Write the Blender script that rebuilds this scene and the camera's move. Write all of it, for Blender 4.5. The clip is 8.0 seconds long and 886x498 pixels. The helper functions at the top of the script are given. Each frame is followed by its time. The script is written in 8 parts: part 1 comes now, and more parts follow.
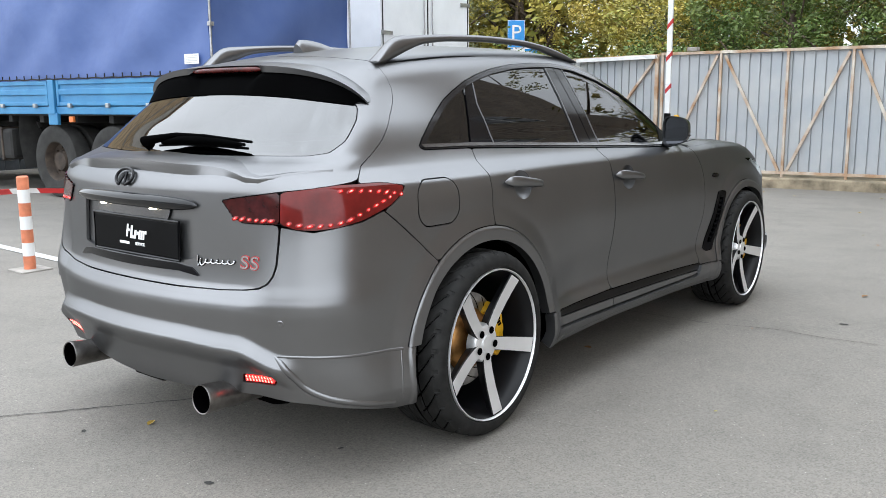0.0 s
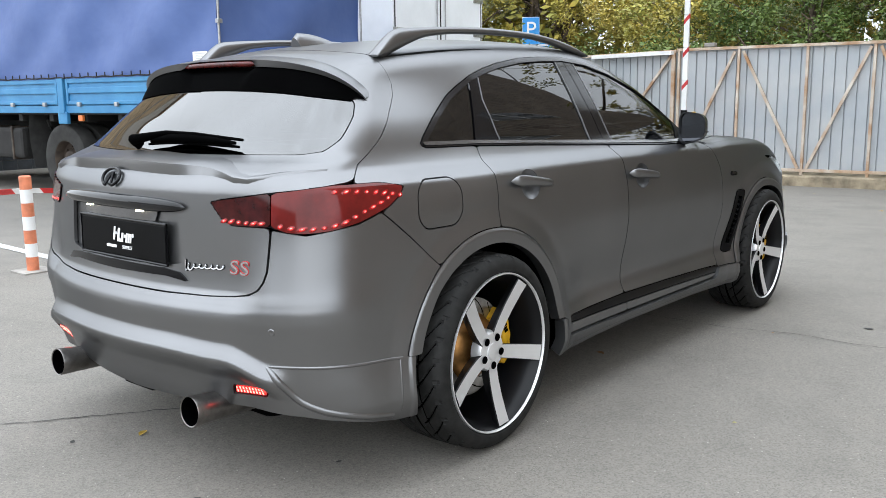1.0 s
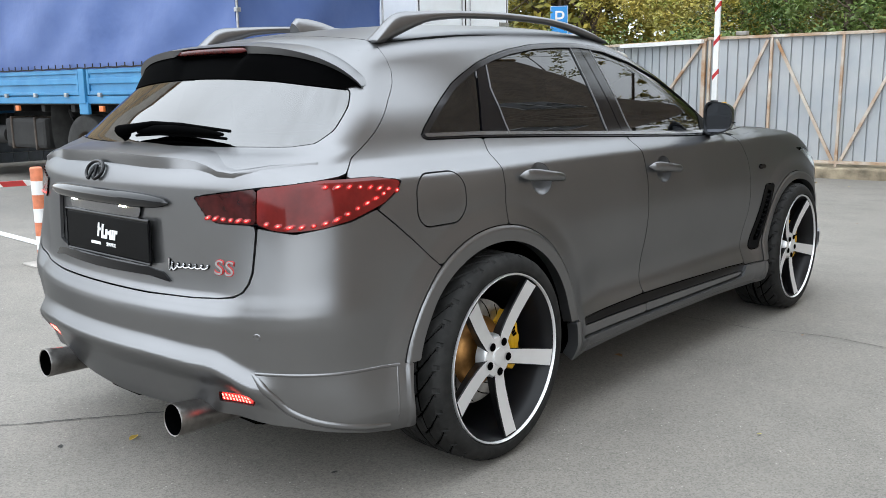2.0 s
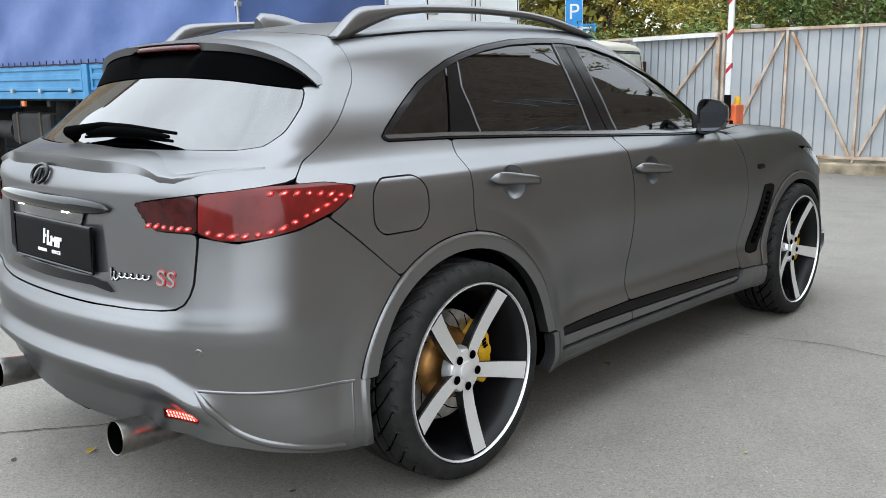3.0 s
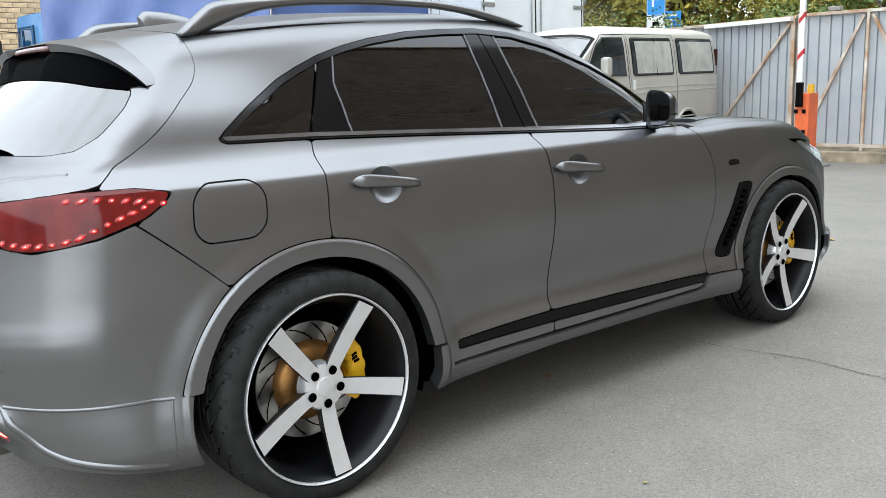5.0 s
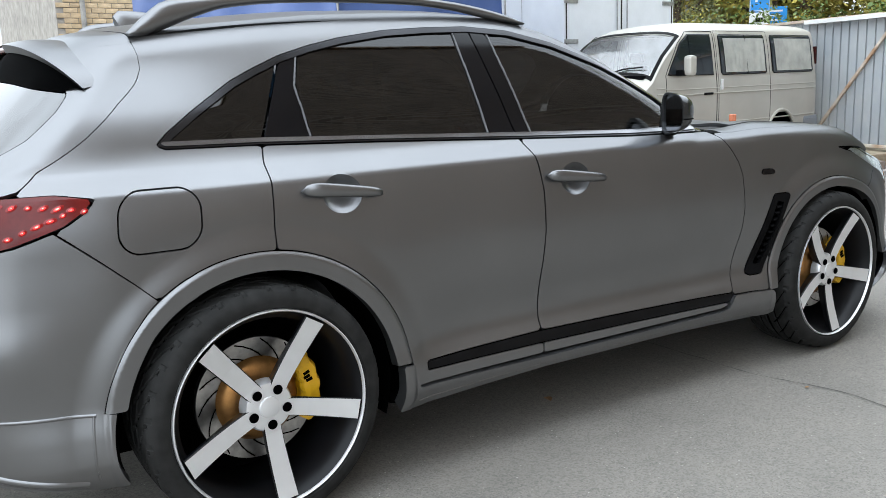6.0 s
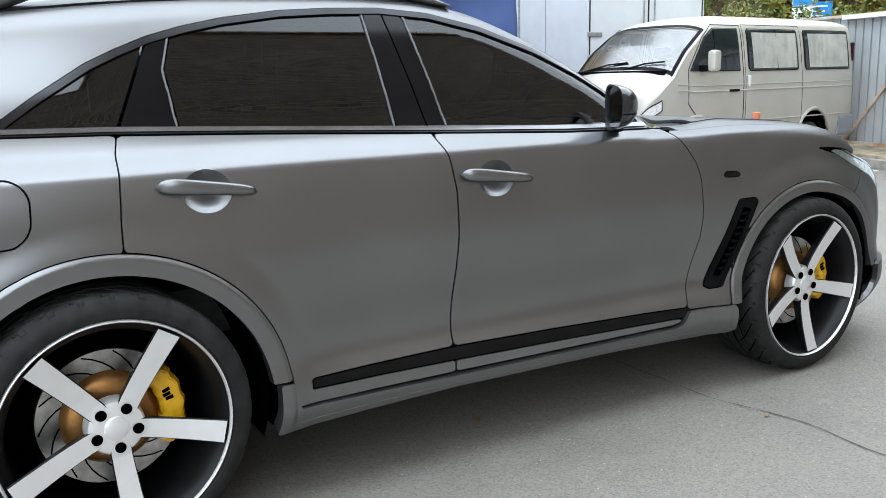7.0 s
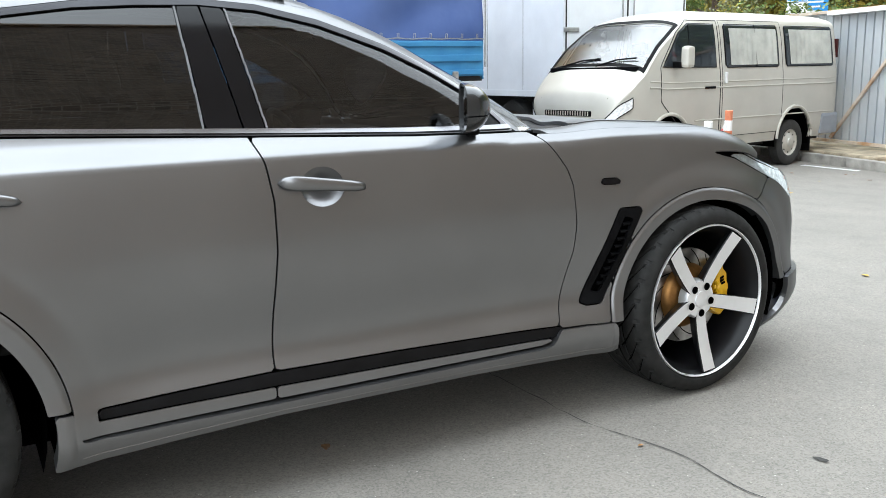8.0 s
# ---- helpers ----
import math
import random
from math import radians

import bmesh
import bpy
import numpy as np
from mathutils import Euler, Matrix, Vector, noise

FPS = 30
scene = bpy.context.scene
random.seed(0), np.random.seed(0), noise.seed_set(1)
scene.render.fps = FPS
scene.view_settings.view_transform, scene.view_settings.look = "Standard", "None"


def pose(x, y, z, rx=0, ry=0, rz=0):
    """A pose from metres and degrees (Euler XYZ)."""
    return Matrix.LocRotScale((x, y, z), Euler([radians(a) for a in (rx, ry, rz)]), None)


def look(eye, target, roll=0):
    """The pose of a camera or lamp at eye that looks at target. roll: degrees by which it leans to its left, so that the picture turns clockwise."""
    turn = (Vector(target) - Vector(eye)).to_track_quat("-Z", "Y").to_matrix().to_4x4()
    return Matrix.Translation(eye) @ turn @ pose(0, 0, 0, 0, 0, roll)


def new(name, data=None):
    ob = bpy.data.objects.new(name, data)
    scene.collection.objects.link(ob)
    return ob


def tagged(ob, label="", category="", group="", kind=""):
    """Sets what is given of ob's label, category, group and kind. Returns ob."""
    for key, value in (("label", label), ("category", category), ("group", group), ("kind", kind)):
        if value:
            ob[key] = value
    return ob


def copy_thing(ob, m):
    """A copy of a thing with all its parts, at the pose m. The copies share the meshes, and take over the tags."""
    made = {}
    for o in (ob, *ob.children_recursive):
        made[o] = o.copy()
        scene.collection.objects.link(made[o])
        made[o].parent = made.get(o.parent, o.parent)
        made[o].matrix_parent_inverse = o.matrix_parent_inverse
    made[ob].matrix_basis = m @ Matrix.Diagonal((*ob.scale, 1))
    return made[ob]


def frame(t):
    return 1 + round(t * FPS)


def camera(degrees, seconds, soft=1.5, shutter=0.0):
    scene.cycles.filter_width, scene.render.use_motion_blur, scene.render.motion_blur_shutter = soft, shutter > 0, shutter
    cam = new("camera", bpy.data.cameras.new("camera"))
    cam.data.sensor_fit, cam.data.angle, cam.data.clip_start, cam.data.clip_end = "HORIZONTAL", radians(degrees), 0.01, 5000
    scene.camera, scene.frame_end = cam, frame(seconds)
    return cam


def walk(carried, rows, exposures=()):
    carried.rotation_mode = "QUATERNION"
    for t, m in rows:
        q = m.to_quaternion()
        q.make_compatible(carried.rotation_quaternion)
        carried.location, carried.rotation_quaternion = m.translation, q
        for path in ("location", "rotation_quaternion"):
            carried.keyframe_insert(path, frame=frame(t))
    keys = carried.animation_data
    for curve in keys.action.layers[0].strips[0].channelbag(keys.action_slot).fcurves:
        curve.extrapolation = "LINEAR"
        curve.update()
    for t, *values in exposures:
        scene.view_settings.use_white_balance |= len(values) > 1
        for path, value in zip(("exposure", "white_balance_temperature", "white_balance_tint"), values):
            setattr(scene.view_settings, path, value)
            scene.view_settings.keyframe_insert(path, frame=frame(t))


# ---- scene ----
cam = camera(53.9, 8.0, 0.7)
PATH = [
    (0, (3.004, -2.794, 1.372), (1.762, -1.264, 1.033), -0.42),
    (0.5, (2.971, -2.727, 1.365), (1.715, -1.207, 1.028), -0.53),
    (1, (2.931, -2.626, 1.361), (1.661, -1.119, 1.018), -0.64),
    (2.5, (2.858, -2.288, 1.35), (1.522, -0.849, 0.979), -0.69),
    (3, (2.89, -2.153, 1.366), (1.542, -0.724, 0.99), -0.79),
    (3.5, (3.001, -2.001, 1.369), (1.618, -0.605, 0.994), -1.42),
    (4, (3.15, -1.832, 1.38), (1.672, -0.536, 1.01), -2.1),
    (4.5, (3.224, -1.651, 1.368), (1.724, -0.381, 0.992), -2.12),
    (5, (3.287, -1.418, 1.353), (1.779, -0.163, 0.969), -2.03),
    (5.2, (3.316, -1.32, 1.356), (1.803, -0.07, 0.969), -1.83),
    (6.3, (3.394, -0.764, 1.344), (1.713, 0.248, 0.958), -1.71),
    (6.5, (3.387, -0.656, 1.336), (1.7, 0.344, 0.944), -1.42),
    (7, (3.369, -0.344, 1.316), (1.671, 0.637, 0.925), -1.24),
    (7.5, (3.378, -0.047, 1.306), (1.676, 0.924, 0.903), -1.04),
    (8, (3.415, 0.294, 1.313), (1.709, 1.257, 0.912), -1.05),
]
walk(cam, [(t, look(eye, target, roll)) for t, eye, target, roll in PATH],
     exposures=[(0.0, 2.75, 6200, 9), (4.0, 2.75, 6150, 7), (4.5, 2.65, 6150, 7), (5.0, 2.9, 6150, 7), (6.5, 2.77, 6000, 7), (7.0, 3.0, 6000, 6), (8.0, 3.25, 6150, 6)])

# ---------------------------------------------------------------- light: an overcast autumn day
SUN_TURN, SUN_HEIGHT = 208.0, 72.0
world = bpy.data.worlds.new("overcast_sky")
scene.world = world
world.use_nodes = True
wn = world.node_tree.nodes
sky = wn.new("ShaderNodeTexSky")
sky.sky_type, sky.sun_disc = "NISHITA", False
sky.sun_elevation, sky.sun_rotation = radians(SUN_HEIGHT), radians(SUN_TURN)
sky.air_density, sky.dust_density, sky.ozone_density = 1.0, 4.0, 1.0
# cloud cover: the blue is mostly greyed out
grey = wn.new("ShaderNodeHueSaturation")
grey.inputs["Saturation"].default_value = 0.56
world.node_tree.links.new(sky.outputs["Color"], grey.inputs["Color"])
# the cover is brighter overhead than at the horizon, with soft clouds in it
coord, parts_z, rise, cloud, spread, both, cover = (wn.new("ShaderNode" + k) for k in ("TexCoord", "SeparateXYZ", "MapRange", "TexNoise", "MapRange", "Math", "VectorMath"))
wl = world.node_tree.links
wl.new(coord.outputs["Generated"], parts_z.inputs[0])
wl.new(coord.outputs["Generated"], cloud.inputs["Vector"])
wl.new(parts_z.outputs["Z"], rise.inputs["Value"])
rise.inputs["To Min"].default_value, rise.inputs["To Max"].default_value = 0.76, 1.34
cloud.inputs["Scale"].default_value, cloud.inputs["Detail"].default_value = 2.6, 6.0
wl.new(cloud.outputs["Fac"], spread.inputs["Value"])
spread.inputs["From Min"].default_value, spread.inputs["From Max"].default_value = 0.3, 0.7
spread.inputs["To Min"].default_value, spread.inputs["To Max"].default_value = 0.75, 1.3
both.operation, cover.operation = "MULTIPLY", "SCALE"
wl.new(rise.outputs[0], both.inputs[0])
wl.new(spread.outputs[0], both.inputs[1])
# no glare about the hidden sun
even = wn.new("ShaderNodeVectorMath")
even.operation, even.inputs[1].default_value = "MINIMUM", (1.70, 1.84, 2.01)
wl.new(grey.outputs["Color"], even.inputs[0])
wl.new(even.outputs[0], cover.inputs[0])
wl.new(both.outputs[0], cover.inputs["Scale"])
wl.new(cover.outputs[0], wn["Background"].inputs["Color"])
wn["Background"].inputs["Strength"].default_value = 0.15
sun = new("sun", bpy.data.lights.new("sun", "SUN"))
sun.data.energy, sun.data.angle, sun.data.color = 0.52, radians(176), (1.0, 0.96, 0.9)
sun.matrix_basis = look((0, 0, 20), (-20 * math.cos(radians(SUN_HEIGHT)) * math.sin(radians(SUN_TURN)),
                                     -20 * math.cos(radians(SUN_HEIGHT)) * math.cos(radians(SUN_TURN)), 20 - 20 * math.sin(radians(SUN_HEIGHT))))

# ---------------------------------------------------------------- materials
def rgb(c):
    return (*c, 1.0)


def material(name, base, rough=0.5, metal=0.0, vary=0.12, size=4.0, fine=60.0, bump=0.0, spread=0.06, coat=0.0, island=0.0, spec=0.5, tint=None, glow=0.0, glow_color=None):
    """A surface with variation at two scales: patches of the given size (per metre) and a fine grain that also gives relief."""
    m = bpy.data.materials.new(name)
    m.use_nodes = True
    nt, links = m.node_tree, m.node_tree.links
    b = nt.nodes["Principled BSDF"]
    geo = nt.nodes.new("ShaderNodeTexCoord")
    big, small = nt.nodes.new("ShaderNodeTexNoise"), nt.nodes.new("ShaderNodeTexNoise")
    for n, sc, det in ((big, size, 5), (small, fine, 3)):
        n.inputs["Scale"].default_value, n.inputs["Detail"].default_value = sc, det
        links.new(geo.outputs["Object"], n.inputs["Vector"])
    ramp = nt.nodes.new("ShaderNodeMix")
    ramp.data_type = "RGBA"
    second = tint if tint else tuple(c * (1 - 2 * vary) for c in base)
    first = base if tint else tuple(min(1, c * (1 + vary)) for c in base)
    ramp.inputs[6].default_value, ramp.inputs[7].default_value = rgb(second), rgb(first)
    spreader = nt.nodes.new("ShaderNodeMapRange")
    spreader.inputs["From Min"].default_value, spreader.inputs["From Max"].default_value = 0.3, 0.7
    add = nt.nodes.new("ShaderNodeMath")
    add.operation = "MULTIPLY_ADD"
    links.new(small.outputs["Fac"], add.inputs[0])
    add.inputs[1].default_value = 0.35
    links.new(big.outputs["Fac"], spreader.inputs["Value"])
    shift = nt.nodes.new("ShaderNodeMath")
    shift.operation, shift.inputs[1].default_value = "SUBTRACT", 0.175
    links.new(spreader.outputs["Result"], shift.inputs[0])
    links.new(shift.outputs[0], add.inputs[2])
    links.new(add.outputs[0], ramp.inputs[0])
    out = ramp.outputs[2]
    if island:
        pick_info = nt.nodes.new("ShaderNodeObjectInfo" if island > 0 else "ShaderNodeNewGeometry")
        hsv = nt.nodes.new("ShaderNodeHueSaturation")
        rng = nt.nodes.new("ShaderNodeMapRange")
        rng.inputs["To Min"].default_value, rng.inputs["To Max"].default_value = 1 - abs(island), 1 + abs(island)
        links.new(pick_info.outputs["Random" if island > 0 else "Random Per Island"], rng.inputs["Value"])
        links.new(rng.outputs["Result"], hsv.inputs["Value"])
        links.new(out, hsv.inputs["Color"])
        out = hsv.outputs["Color"]
    links.new(out, b.inputs["Base Color"])
    rr = nt.nodes.new("ShaderNodeMapRange")
    rr.inputs["To Min"].default_value, rr.inputs["To Max"].default_value = max(0.0, rough - spread), min(1, rough + spread)
    links.new(big.outputs["Fac"], rr.inputs["Value"])
    links.new(rr.outputs["Result"], b.inputs["Roughness"])
    b.inputs["Metallic"].default_value, b.inputs["Specular IOR Level"].default_value = metal, spec
    b.inputs["Coat Weight"].default_value = coat
    if glow:
        b.inputs["Emission Color"].default_value, b.inputs["Emission Strength"].default_value = rgb(glow_color or base), glow
    if bump:
        bp = nt.nodes.new("ShaderNodeBump")
        bp.inputs["Strength"].default_value, bp.inputs["Distance"].default_value = 1.0, bump
        links.new(small.outputs["Fac"], bp.inputs["Height"])
        links.new(bp.outputs["Normal"], b.inputs["Normal"])
    return m


def glass(name, tint, ior=1.5, rough=0.01):
    """A sheet: what passes is tinted, and the gloss grows towards grazing."""
    m = bpy.data.materials.new(name)
    m.use_nodes = True
    nt, links = m.node_tree, m.node_tree.links
    nt.nodes.remove(nt.nodes["Principled BSDF"])
    clear, shine, mix, fr = (nt.nodes.new("ShaderNode" + k) for k in ("BsdfTransparent", "BsdfGlossy", "MixShader", "Fresnel"))
    clear.inputs["Color"].default_value = rgb(tint)
    shine.inputs["Roughness"].default_value = rough
    wob, bp, tc = (nt.nodes.new("ShaderNode" + k) for k in ("TexNoise", "Bump", "TexCoord"))
    wob.inputs["Scale"].default_value, wob.inputs["Detail"].default_value = 3.0, 1.0
    bp.inputs["Strength"].default_value, bp.inputs["Distance"].default_value = 0.05, 0.004
    links.new(tc.outputs["Object"], wob.inputs["Vector"])
    links.new(wob.outputs["Fac"], bp.inputs["Height"])
    links.new(bp.outputs["Normal"], shine.inputs["Normal"])
    fr.inputs["IOR"].default_value = ior
    links.new(fr.outputs["Fac"], mix.inputs["Fac"])
    links.new(clear.outputs[0], mix.inputs[1])
    links.new(shine.outputs[0], mix.inputs[2])
    links.new(mix.outputs[0], nt.nodes["Material Output"].inputs["Surface"])
    return m


M_WRAP = material("matte_grey_wrap", (0.219, 0.219, 0.223), 0.31, 0.92, vary=0.03, size=2.5, fine=900, spread=0.03, bump=0.00002)
# flakes in the wrap turn dark at a flat angle
M_WRAP.node_tree.nodes["Principled BSDF"].inputs["Specular Tint"].default_value = (0.52, 0.53, 0.54, 1.0)
M_BLACK = material("black_plastic", (0.0034, 0.0034, 0.0038), 0.45, spec=0.06, vary=0.25, size=9, fine=400, bump=0.0001)
M_GLOSS = material("gloss_black_trim", (0.004, 0.004, 0.005), 0.09, spec=0.22, vary=0.15, size=5, fine=300, spread=0.03)
M_INNER = material("near_black", (0.0010, 0.0010, 0.0011), 0.8, spec=0.01, vary=0.2, size=6, fine=120)
M_CARBON = material("black_sill_plastic", (0.004, 0.004, 0.0045), 0.34, spec=0.16, vary=0.2, size=14, fine=500)
M_SEAL = material("grey_window_seal", (0.13, 0.13, 0.135), 0.35, vary=0.1, size=10, fine=200)
M_TRIM = material("dark_satin_chrome", (0.040, 0.040, 0.043), 0.18, 0.85, vary=0.08, size=8, fine=300)
M_BELT = material("satin_belt_metal", (0.22, 0.22, 0.23), 0.22, 0.95, vary=0.08, size=8, fine=300)
M_SHELL = material("dark_mirror_shell", (0.060, 0.062, 0.065), 0.16, 0.6, vary=0.1, size=8, fine=300)
M_BOWL = material("bright_lamp_inside", (0.80, 0.81, 0.83), 0.30, 0.1, vary=0.15, size=40, fine=120)
M_CHROME = material("satin_chrome", (0.62, 0.63, 0.65), 0.18, 1.0, vary=0.05, size=8, fine=300)
M_STEEL = material("brushed_alloy", (0.84, 0.84, 0.85), 0.38, 0.7, vary=0.025, size=6, fine=900, spread=0.03)
M_EXHAUST = material("used_exhaust_steel", (0.21, 0.20, 0.19), 0.34, 1.0, vary=0.2, size=20, fine=300, spread=0.1)
M_RIM = material("gloss_black_rim", (0.006, 0.006, 0.007), 0.38, spec=0.25, vary=0.2, size=8, fine=200)
M_TYRE = material("tyre_rubber", (0.019, 0.0187, 0.018), 0.72, spec=0.16, vary=0.25, size=18, fine=300, bump=0.0004)
M_DISC = material("brake_disc_steel", (0.42, 0.41, 0.40), 0.32, 1.0, vary=0.15, size=30, fine=200)
M_BRONZE = material("bronze_disc_hat", (0.38, 0.19, 0.06), 0.42, 0.8, vary=0.2, size=20, fine=200)
M_YELLOW = material("yellow_caliper_paint", (0.75, 0.42, 0.01), 0.35, vary=0.08, size=12, fine=200)
M_REDLENS = material("red_lamp_lens", (0.085, 0.007, 0.006), 0.10, vary=0.25, size=12, fine=90, spread=0.02, spec=0.34, glow=0.009, glow_color=(1.0, 0.06, 0.05))
M_CORE = material("hot_led_core", (0.9, 0.2, 0.2), 0.3, vary=0.05, glow=1.1, glow_color=(1.0, 0.11, 0.08))
M_HALO = material("led_halo", (0.16, 0.008, 0.008), 0.2, vary=0.2, size=90, glow=0.022, glow_color=(1.0, 0.015, 0.012))
M_DARKLENS = material("smoked_red_lens", (0.040, 0.005, 0.005), 0.12, vary=0.25, size=40, fine=90, spread=0.02, spec=0.35)
M_BRAKE = material("dull_red_lens", (0.07, 0.006, 0.005), 0.22, vary=0.3, size=30, fine=120, spread=0.03, spec=0.3)
M_LED = material("lit_red_led", (0.9, 0.03, 0.03), 0.3, vary=0.05, glow=0.38, glow_color=(1.0, 0.022, 0.018))
M_FOG = material("lit_red_reflector", (0.8, 0.03, 0.03), 0.25, vary=0.3, size=150, fine=400, glow=0.02, glow_color=(1.0, 0.03, 0.03))
M_HEADLIGHT = material("lit_head_lamp", (0.9, 0.92, 0.95), 0.3, vary=0.3, size=60, fine=200, glow=0.07, glow_color=(0.92, 0.97, 1.0))
M_PLATELIGHT = material("plate_light", (0.9, 0.9, 0.85), 0.3, glow=5.0, glow_color=(1.0, 0.86, 0.55))
M_TINT = glass("privacy_glass", (0.022, 0.022, 0.024), 1.62)
M_REARGLASS = glass("mirroring_rear_glass", (0.020, 0.020, 0.022), 2.6)
M_FRONTGLASS = glass("lightly_tinted_glass", (0.17, 0.18, 0.19), 1.60)
M_CLEAR = glass("clear_glass", (0.82, 0.86, 0.86), 1.5)
M_SEAT = material("dark_leather", (0.035, 0.034, 0.034), 0.5, vary=0.2, size=12, fine=200, bump=0.0006)
M_WHITE = material("white_paint", (0.78, 0.78, 0.77), 0.45, vary=0.08, size=3, fine=60)
M_RED = material("red_paint", (0.50, 0.03, 0.03), 0.4, vary=0.1, size=8, fine=80)

# ---------------------------------------------------------------- building tools
def mesh_of(name, verts, faces, smooth=False):
    me = bpy.data.meshes.new(name)
    me.from_pydata([tuple(map(float, v)) for v in verts], [], [tuple(int(i) for i in f) for f in faces])
    me.update()
    if smooth:
        me.polygons.foreach_set("use_smooth", [True] * len(me.polygons))
    return me


def part(name, me, mat, parent=None, label=""):
    """Links a mesh (or a bmesh) as one object under a thing or a part."""
    if isinstance(me, bmesh.types.BMesh):
        bm, me = me, bpy.data.meshes.new(name)
        bm.normal_update()
        bm.to_mesh(me)
        bm.free()
    if mat and not me.materials:
        me.materials.append(mat)
    ob = new(name, me)
    if parent:
        ob.parent = parent
    if label:
        ob["label"] = label
    return ob


def thing(name, label, category, m=None, group="", kind=""):
    ob = new(name)
    ob.matrix_basis = m or Matrix()
    ob.empty_display_size = 0.2
    return tagged(ob, label, category, group, kind)


def box(bm, x0, x1, y0, y1, z0, z1, bevel=0.0, m=None):
    vs = bmesh.ops.create_cube(bm, size=1.0)["verts"]
    bmesh.ops.transform(bm, verts=vs, matrix=Matrix.Translation(((x0 + x1) / 2, (y0 + y1) / 2, (z0 + z1) / 2)) @ Matrix.Diagonal((abs(x1 - x0), abs(y1 - y0), abs(z1 - z0), 1)))
    if m:
        bmesh.ops.transform(bm, verts=vs, matrix=m)
    if bevel:
        es = list({e for v in vs for e in v.link_edges})
        bmesh.ops.bevel(bm, geom=es, offset=bevel, segments=2, affect="EDGES", profile=0.6)
    return bm


def boxed(*a, **k):
    return box(bmesh.new(), *a, **k)


def lathe(profile, n=64, axis="x", closed=False):
    """Turns (along, radius) pairs about the axis."""
    verts, faces = [], []
    for i in range(n):
        a = 2 * math.pi * i / n
        for h, r in profile:
            c, s = r * math.cos(a), r * math.sin(a)
            verts.append((h, c, s) if axis == "x" else (c, s, h) if axis == "z" else (c, h, s))
    k = len(profile)
    last = k if closed else k - 1
    for i in range(n):
        j = (i + 1) % n
        for q in range(last):
            w = (q + 1) % k
            faces.append((i * k + q, i * k + w, j * k + w, j * k + q))
    return verts, faces


def lathed(name, profile, n=64, axis="x", closed=False, smooth=True):
    v, f = lathe(profile, n, axis, closed)
    me = mesh_of(name, v, f, smooth)
    bm = bmesh.new()
    bm.from_mesh(me)
    bmesh.ops.remove_doubles(bm, verts=bm.verts, dist=1e-5)
    bmesh.ops.recalc_face_normals(bm, faces=bm.faces)
    bm.to_mesh(me)
    bm.free()
    me.set_sharp_from_angle(angle=radians(38))
    return me


def tube(points, radius, n=8, caps=True):
    """A round bar along points; radius: one, or one for each point."""
    pts = [Vector(p) for p in points]
    rad = radius if isinstance(radius, (list, tuple)) else [radius] * len(pts)
    verts, faces = [], []
    up = Vector((0, 0, 1))
    for i, p in enumerate(pts):
        d = (pts[min(i + 1, len(pts) - 1)] - pts[max(i - 1, 0)]).normalized()
        a = d.cross(up if abs(d.z) < 0.95 else Vector((1, 0, 0))).normalized()
        b = d.cross(a)
        for k in range(n):
            t = 2 * math.pi * k / n
            verts.append(p + (a * math.cos(t) + b * math.sin(t)) * rad[i])
    for i in range(len(pts) - 1):
        for k in range(n):
            faces.append((i * n + k, i * n + (k + 1) % n, (i + 1) * n + (k + 1) % n, (i + 1) * n + k))
    if caps:
        faces.append(tuple(range(n))[::-1])
        faces.append(tuple(range((len(pts) - 1) * n, len(pts) * n)))
    return verts, faces


def tubed(name, points, radius, n=8, smooth=True):
    me = mesh_of(name, *tube(points, radius, n), smooth)
    me.set_sharp_from_angle(angle=radians(50))
    return me


def joined(name, pieces, smooth=False):
    verts, faces = [], []
    for v, f in pieces:
        k = len(verts)
        verts += list(v)
        faces += [tuple(i + k for i in q) for q in f]
    return mesh_of(name, verts, faces, smooth)


# ---- regions of a skin: signed distances, below nought inside
def poly_dist(u, v, pts):
    p = np.array(pts, float)
    q = np.roll(p, -1, axis=0)
    best, odd = np.full(u.shape, 1e9), np.zeros(u.shape, bool)
    for (ax, ay), (bx, by) in zip(p, q):
        ex, ey = bx - ax, by - ay
        t = np.clip(((u - ax) * ex + (v - ay) * ey) / (ex * ex + ey * ey + 1e-12), 0, 1)
        best = np.minimum(best, np.hypot(u - ax - t * ex, v - ay - t * ey))
        odd ^= ((ay > v) != (by > v)) & (u < (bx - ax) * (v - ay) / (by - ay + 1e-12) + ax)
    return np.where(odd, -best, best)


def above(u, v, pts):
    """Distance below nought where v lies above the line through pts (u rising)."""
    p = sorted(pts)
    return np.interp(u, [a for a, _ in p], [b for _, b in p]) - v


